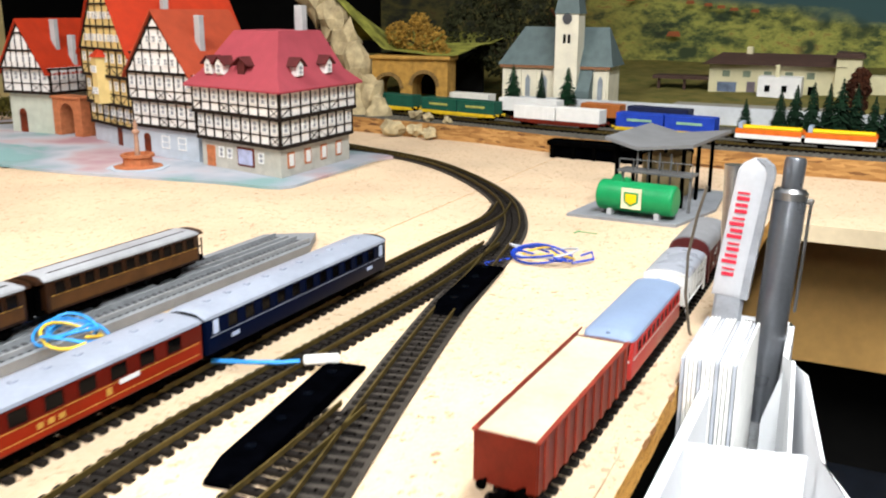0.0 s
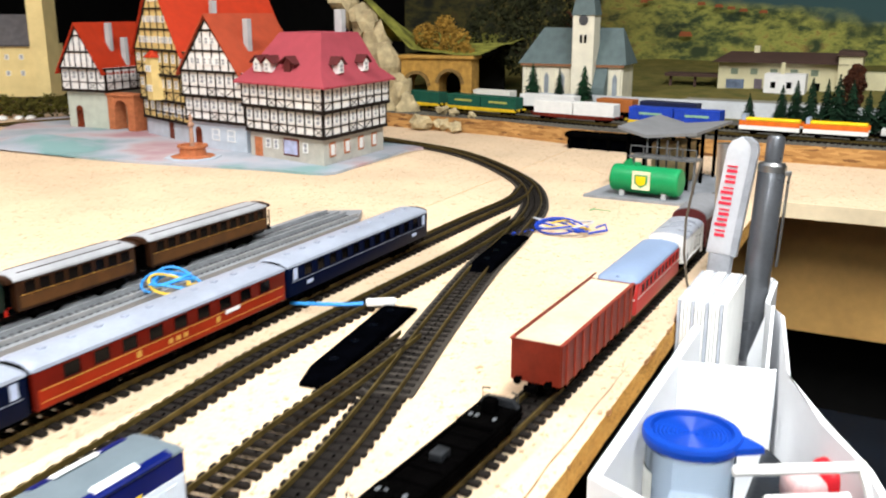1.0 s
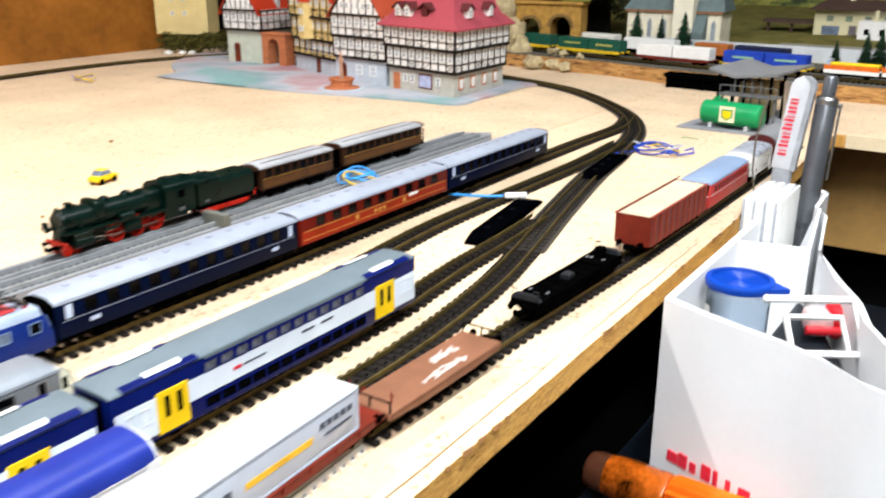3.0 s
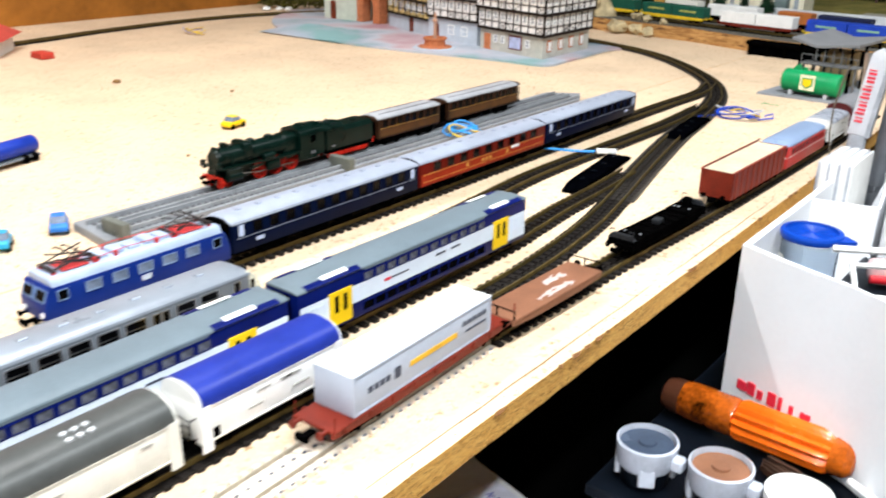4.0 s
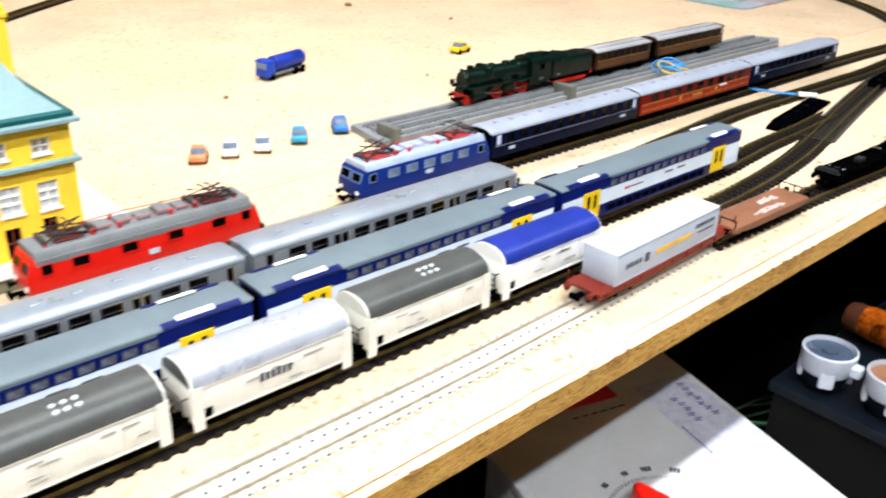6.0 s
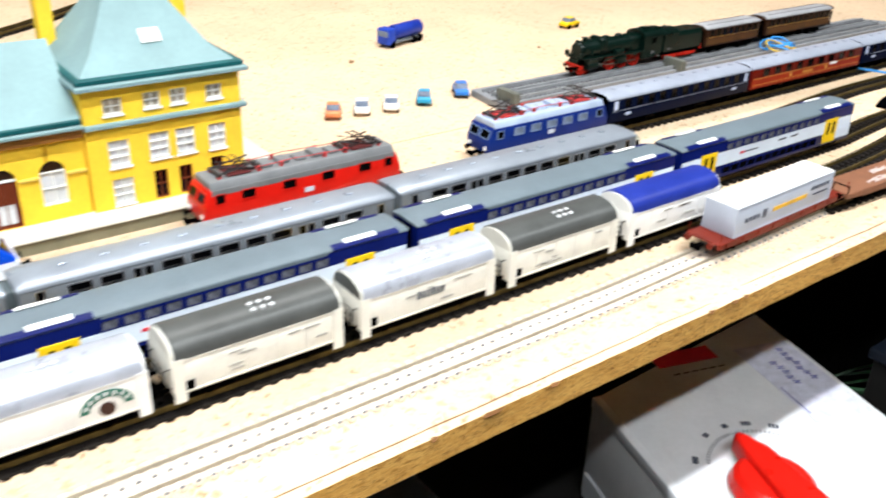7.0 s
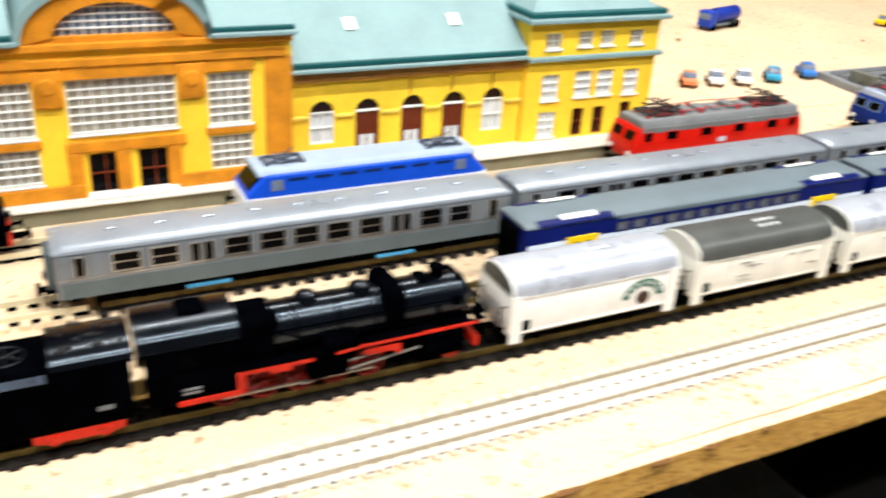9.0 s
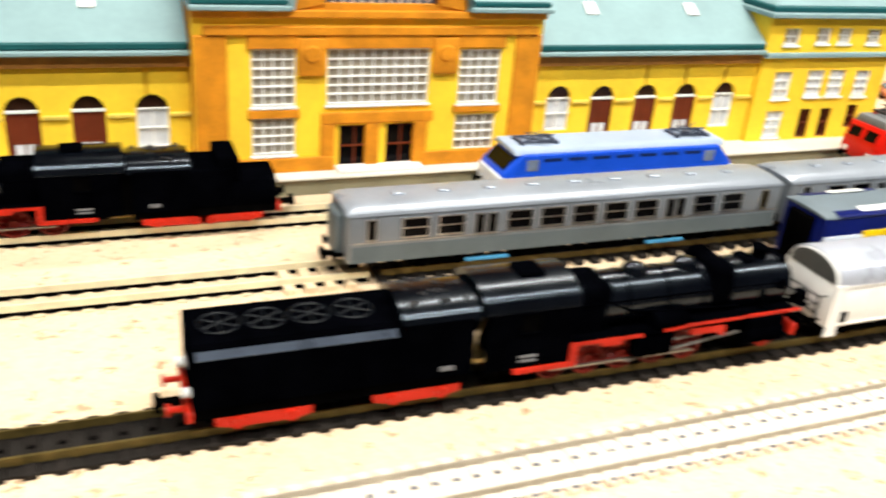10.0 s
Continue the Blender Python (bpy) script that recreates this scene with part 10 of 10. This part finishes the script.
for k in range(70):
    a, r = rng.uniform(0, 6.28), 0.0105 * math.sqrt(rng.random())
    tube(bm, [(r * 0.55 * math.cos(a), r * 0.55 * math.sin(a), 0.062), (r * math.cos(a), r * math.sin(a), 0.03), (r * 0.7 * math.cos(a + 0.2), r * 0.7 * math.sin(a + 0.2), rng.uniform(0.0, 0.008))], 0.0009, 4)
tagged(part("bristles", bm, mat("brush_hair_brown", (0.055, 0.025, 0.014), 0.8), br, "dark brown bristles"), kind="stuff")
bm = B()
lathe(bm, [(0.0065, 0.060), (0.0072, 0.066), (0.0062, 0.085), (0.0050, 0.16), (0.0030, 0.20)], 16)
part("handle", bm, mat("brush_handle_grey_blue", (0.22, 0.30, 0.42), 0.35), br)
bm = B()
pts = [Vector((0.170 + 0.020 * math.cos(2 * math.pi * k / 24), 0.285 + 0.012 * math.sin(2 * math.pi * k / 24), -0.150 - 0.012 * math.sin(2 * math.pi * k / 24 + 0.8))) for k in range(25)]
tube(bm, pts, 0.0035, 8)
solo("scissor_handle", bm, M_WHITE, "white plastic scissor ring on the shelf", "scissors", pose(0, 0, -0.008))
for k in range(6):
    rg = random.Random(60 + k)
    pts = [(-0.12 + 0.030 * j + rg.uniform(-0.01, 0.01), 0.10 + 0.030 * j + 0.012 * k + rg.uniform(-0.008, 0.008), -0.26 + 0.010 * j + 0.012 * math.sin(j + k)) for j in range(9)]
    solo("green_wire", tube(B(), [tuple(p) for p in pts], 0.0016, 5), mat("wire_dark_green", (0.010, 0.055, 0.018), 0.4), "loose dark green wire hanging below the table", "wire", pose(0, 0, 0), "hanging wires")

# transformer
M_TRW = mat("transformer_white", (0.70, 0.71, 0.73), 0.4, 0, 0.05, 20)
tr = thing("transformer", pose(-0.128, -0.070, -0.222, 0, 0, -16.4), "white model railway transformer with a red control knob and label", "transformer")
bm = B()
prism(bm, [(-0.043, -0.012), (0.215, -0.012), (0.215, 0.256), (-0.135, 0.256)], -0.1205, 0.0, "z")
bmesh.ops.bevel(bm, geom=bm.edges[:], offset=0.003, segments=2, profile=0.5, affect="EDGES")
part("housing", bm, M_TRW, tr)
bm = rbox(B(), -0.0425, -0.0135, -0.010, 0.2145, -0.004, 0.0026, 0.002, 2)
part("front_ridge", bm, M_TRW, tr)
bm = rbox(B(), -0.036, -0.0150, -0.118, 0.209, -0.0115, -0.088, 0.001, 1)
part("front_plinth", bm, mat("transformer_grey_white", (0.58, 0.60, 0.63), 0.4, 0, 0.05, 20), tr)
kn = part("knob", lathe(B(), [(0.036, 0.0), (0.038, 0.004), (0.035, 0.014), (0.030, 0.018), (0.001, 0.019)], 36), M_LOCRED, tr, "red rotary control knob", m=pose(0.126, 0.072, 0.0002))
bm = B()
prism(bm, [(-0.056, -0.004), (-0.056, 0.004), (-0.030, 0.016), (0.045, 0.022), (0.062, 0.016), (0.062, -0.010), (0.045, -0.018), (-0.030, -0.010)], 0.004, 0.025, "z")
bmesh.ops.bevel(bm, geom=bm.edges[:], offset=0.004, segments=3, profile=0.5, affect="EDGES")
part("pointer_grip", bm, M_LOCRED, kn)
bm = B()
for k in range(26):
    merge(bm, box(bmesh.new(), 0.056, -0.0004, 0.0, 0.060, 0.0004, 0.0005), pose(0.105, 0.092, 0.0002, 0, 0, 138 + k * 4.1))
part("dial_tick", bm, M_LETTER, tr, "fine dial scale ticks")
for k, a in enumerate((142, 164, 184, 206, 239)):
    bm = B()
    for j in range(3 if k in (0, 1, 4) else 2):
        box(bm, 0.067, -0.0045 + 0.0034 * j, 0.0, 0.0725, -0.0019 + 0.0034 * j, 0.0005)
    part("dial_number", bm, M_LETTER, tr, m=pose(0.105, 0.092, 0.0002, 0, 0, a))
lb = part("paper_label", rbox(B(), -0.075, -0.034, 0.0, 0.060, 0.034, 0.0007, 0.0003, 1), mat("label_lilac_paper", (0.62, 0.63, 0.74), 0.7), tr, "pale label with blue handwriting", m=pose(0, 0.214, 0.0002))
bm = B()
rg = random.Random(9)
for row in range(2):
    for k in range(7 - 2 * row):
        x, y = -0.062 + 0.0090 * k + 0.02 * row, 0.012 - 0.022 * row + rg.uniform(-0.002, 0.002)
        tube(bm, [(x, y, 0.001), (x + 0.002, y + 0.008, 0.001), (x + 0.004, y - 0.001, 0.001), (x + 0.006, y + 0.006, 0.001)], 0.0008, 4)
box(bm, 0.0, -0.031, 0.0006, 0.045, -0.0295, 0.0010)
part("handwriting", bm, mat("ink_blue", (0.10, 0.10, 0.30), 0.6), lb)
part("red_label", rbox(B(), -0.092, 0.082, 0.0, -0.068, 0.156, 0.0008, 0.0003, 1), M_REDMARK, tr, "red maker's plate with no lettering")
bm = B()
for k in range(6):
    box(bm, -0.054, 0.090 + 0.011 * k, 0.0, -0.0525, 0.098 + 0.011 * k, 0.0006)
part("print_line", bm, M_LETTER, tr)
# Added block and board, coloured near-black as the shade under the table.
tagged(part("transformer_crate", box(B(), -0.42, -0.46, -0.90, 0.40, 0.140, -0.3425), M_SHADEWALL), "near-black block added for the shade under the transformer", "crate", kind="structure")
tagged(part("under_table_board", box(B(), -0.60, -1.6, -0.9, -0.42, 1.03, -0.021), M_SHADEWALL), "near-black board added for the shade under the table", "board", kind="structure")
bm = B()
bmesh.ops.create_uvsphere(bm, u_segments=16, v_segments=10, radius=0.010, matrix=Matrix.Translation((-0.142, -0.205, -0.2985)))
cyl(bm, (-0.142, -0.205, -0.3425), (-0.142, -0.205, -0.300), 0.006, seg=12)
solo("red_push_button", bm, M_LOCRED, "small red push button below the table", "button")
bm = B()
rbox(bm, -0.30, -0.330, -0.3424, -0.15, -0.225, -0.300, 0.004, 1)
solo("switch_box", bm, mat("switch_box_grey_blue", (0.14, 0.18, 0.24), 0.4), "grey-blue switch box in the shade under the table", "switch box")

# ---- small things on the board ----


def toy_car(x, y, yaw, col, label, L=0.046, name="model_car"):
    root = thing(name, pose(x, y, 0.0, 0, 0, yaw), label, "model car", "parked model cars")
    w_ = 0.0080
    bm = B()
    prism(bm, [(-L / 2, 0.0035), (L / 2, 0.0035), (L / 2, 0.0085), (L * 0.30, 0.0100), (-L * 0.34, 0.0100), (-L / 2, 0.0085)], -w_, w_, "x")
    bmesh.ops.bevel(bm, geom=bm.edges[:], offset=0.0014, segments=2, profile=0.5, affect="EDGES")
    part("body", bm, col, root)
    bm = B()
    prism(bm, [(-L * 0.34, 0.0098), (L * 0.26, 0.0098), (L * 0.12, 0.0155), (-L * 0.22, 0.0155)], -w_ * 0.86, w_ * 0.86, "x")
    bmesh.ops.bevel(bm, geom=bm.edges[:], offset=0.0010, segments=2, profile=0.5, affect="EDGES")
    part("glass_cabin", bm, M_GLASSB, root)
    bm = B()
    rbox(bm, -w_ * 0.78, -L * 0.21, 0.0150, w_ * 0.78, L * 0.11, 0.0160, 0.0004, 1)
    part("car_roof", bm, col, root)
    for s in (-1, 1):
        for k in (-0.30, 0.30):
            bm = B()
            cyl(bm, (s * w_ * 0.80, L * k, 0.0036), (s * (w_ + 0.0004), L * k, 0.0036), 0.0036, seg=12)
            part("wheel", bm, M_UNDER, root)
    return root


M_CARO = mat("car_orange", (0.72, 0.24, 0.10), 0.35)
M_CARB = mat("car_blue", (0.03, 0.17, 0.55), 0.3)
M_CART = mat("car_turquoise", (0.03, 0.30, 0.50), 0.3)
toy_car(-0.484, -0.180, 58, M_CARO, "pale orange model car parked on the board", 0.029)
toy_car(-0.480, -0.147, 60, M_WHITE, "white model car with dark windows parked on the board", 0.029)
toy_car(-0.474, -0.113, 58, M_WHITE, "plain white model car parked on the board", 0.029)
toy_car(-0.475, -0.068, 56, M_CART, "turquoise-blue model car parked on the board", 0.029)
toy_car(-0.480, -0.012, 60, M_CARB, "blue model car parked beside the grey bed", 0.035)
toy_car(-0.672, 0.347, 10, M_YELLOW, "small yellow model car on the open board", 0.034)

tk = thing("model_truck", pose(-0.712, 0.060, 0.0, 0, 0, 196) @ Matrix.Scale(0.82, 4), "blue tank truck standing on the open board", "model truck")
bm = B()
rbox(bm, -0.013, -0.050, 0.006, 0.013, 0.036, 0.0095, 0.001, 1)
part("chassis", bm, mat("truck_grey", (0.16, 0.18, 0.20), 0.5), tk)
bm = B()
rbox(bm, -0.0135, 0.024, 0.005, 0.0135, 0.044, 0.032, 0.003, 2)
cab = part("cab", bm, M_CBLUE, tk)
bm = B()
rbox(bm, -0.0115, 0.0435, 0.0185, 0.0115, 0.0447, 0.0280, 0.0005, 1)
part("windscreen", bm, M_GLASSB, cab)
bm = B()
cyl(bm, (0, -0.050, 0.0215), (0, 0.020, 0.0215), 0.0125, seg=20)
bmesh.ops.bevel(bm, geom=[e for e in bm.edges if abs(e.calc_face_angle(0)) > 1.2], offset=0.002, segments=2, profile=0.5, affect="EDGES")
part("tank", bm, mat("truck_tank_blue", (0.012, 0.035, 0.30), 0.35), tk)
for s in (-1, 1):
    for y in (-0.040, -0.024, 0.031):
        bm = B()
        cyl(bm, (s * 0.0085, y, 0.0060), (s * 0.0135, y, 0.0060), 0.0060, seg=14)
        part("wheel", bm, M_UNDER, tk)


def cable_coil(x, y, mats_, label, r=0.030, turns=4, z=0.0, squash=0.6, seed=1, tails=()):
    root = thing("cable_coil", pose(x, y, z), label, "cable")
    rg = random.Random(seed)
    for k in range(turns):
        a0, rr = rg.uniform(0, 6.28), r * rg.uniform(0.7, 1.05)
        ox, oy = rg.uniform(-0.005, 0.005), rg.uniform(-0.004, 0.004)
        pts = [(ox + rr * math.cos(a0 + q * 0.30), oy + rr * squash * math.sin(a0 + q * 0.30), 0.0018 + 0.0025 * k * 0.6 + 0.004 * (1 + math.sin(q * 0.5 + k))) for q in range(22)]
        bm = B()
        tube(bm, pts, 0.0011, 6)
        part("wire", bm, mats_[k % len(mats_)], root)
    for k, tail in enumerate(tails):
        bm = B()
        tube(bm, tail, 0.0012, 6)
        part("wire", bm, mats_[k % len(mats_)], root)
    return root


M_WBLUE = mat("wire_blue", (0.015, 0.06, 0.50), 0.35)
M_WSKY = mat("wire_sky_blue", (0.04, 0.30, 0.75), 0.35)
M_WYEL = mat("wire_yellow", (0.72, 0.50, 0.05), 0.35)
cable_coil(-0.185, 0.862, [M_WBLUE, M_WBLUE, M_WYEL, M_WBLUE, mat("wire_pale_grey", (0.5, 0.52, 0.55), 0.4)], "tangled blue and yellow cable coil on the board", 0.034, 5, 0.0, 0.55, 3, [[(-0.03, -0.01, 0.002), (-0.045, -0.035, 0.002), (-0.035, -0.05, 0.002)], [(0.03, 0.0, 0.003), (0.045, 0.02, 0.004), (0.040, 0.03, 0.008), (0.030, 0.026, 0.004)]])
cable_coil(-0.396, 0.487, [M_WSKY, M_WSKY, M_WYEL], "light blue wire loops lying on the grey bed", 0.024, 5, 0.008, 0.8, 5)
cable_coil(-1.42, 0.86, [mat("wire_lilac", (0.35, 0.33, 0.60), 0.4), M_WYEL], "small lilac cable bundle far back on the board", 0.035, 4, 0.0, 0.4, 9)
bm = B()
tube(bm, [(-0.290, 0.508, 0.0075), (-0.268, 0.515, 0.0078), (-0.246, 0.525, 0.0078), (-0.236, 0.533, 0.0078)], 0.0016, 6)
solo("blue_wire", bm, M_WSKY, "short light blue wire laid across the rails", "wire")
bm = B()
rbox(bm, -0.012, -0.004, 0, 0.012, 0.004, 0.005, 0.001, 1)
solo("wire_connector", bm, M_WHITE, "small white plug on the blue wire", "plug", pose(-0.224, 0.541, 0.0062, 0, 0, 35))
bm = B()
box(bm, -0.012, -0.001, 0.0, 0.012, 0.001, 0.0006)
box(bm, -0.012, -0.010, 0.0, -0.010, 0.004, 0.0006)
solo("pencil_mark", bm, mat("chalk_green", (0.12, 0.40, 0.15), 0.8), "green chalk mark drawn on the board", "mark", pose(-0.182, 0.995, 0.0002, 0, 0, -6))
rng = random.Random(21)
for k, (x, y, s) in enumerate(((-1.05, 0.42, 0.006), (-0.66, -0.05, 0.003), (-0.72, 0.10, 0.002), (-0.60, 0.22, 0.002), (-0.86, 0.50, 0.003))):
    bm = B()
    bmesh.ops.create_icosphere(bm, subdivisions=2, radius=s)
    for v in bm.verts:
        v.co *= 1 + 0.4 * noise.noise(v.co * 300 + Vector((k, 1, 2)))
        v.co.z *= 0.6
    solo("wood_chip", bm, mat("chip_brown", (0.24, 0.13, 0.05), 0.9), "small brown crumb lying on the board", "crumb", pose(x, y, s * 0.4), "crumbs")
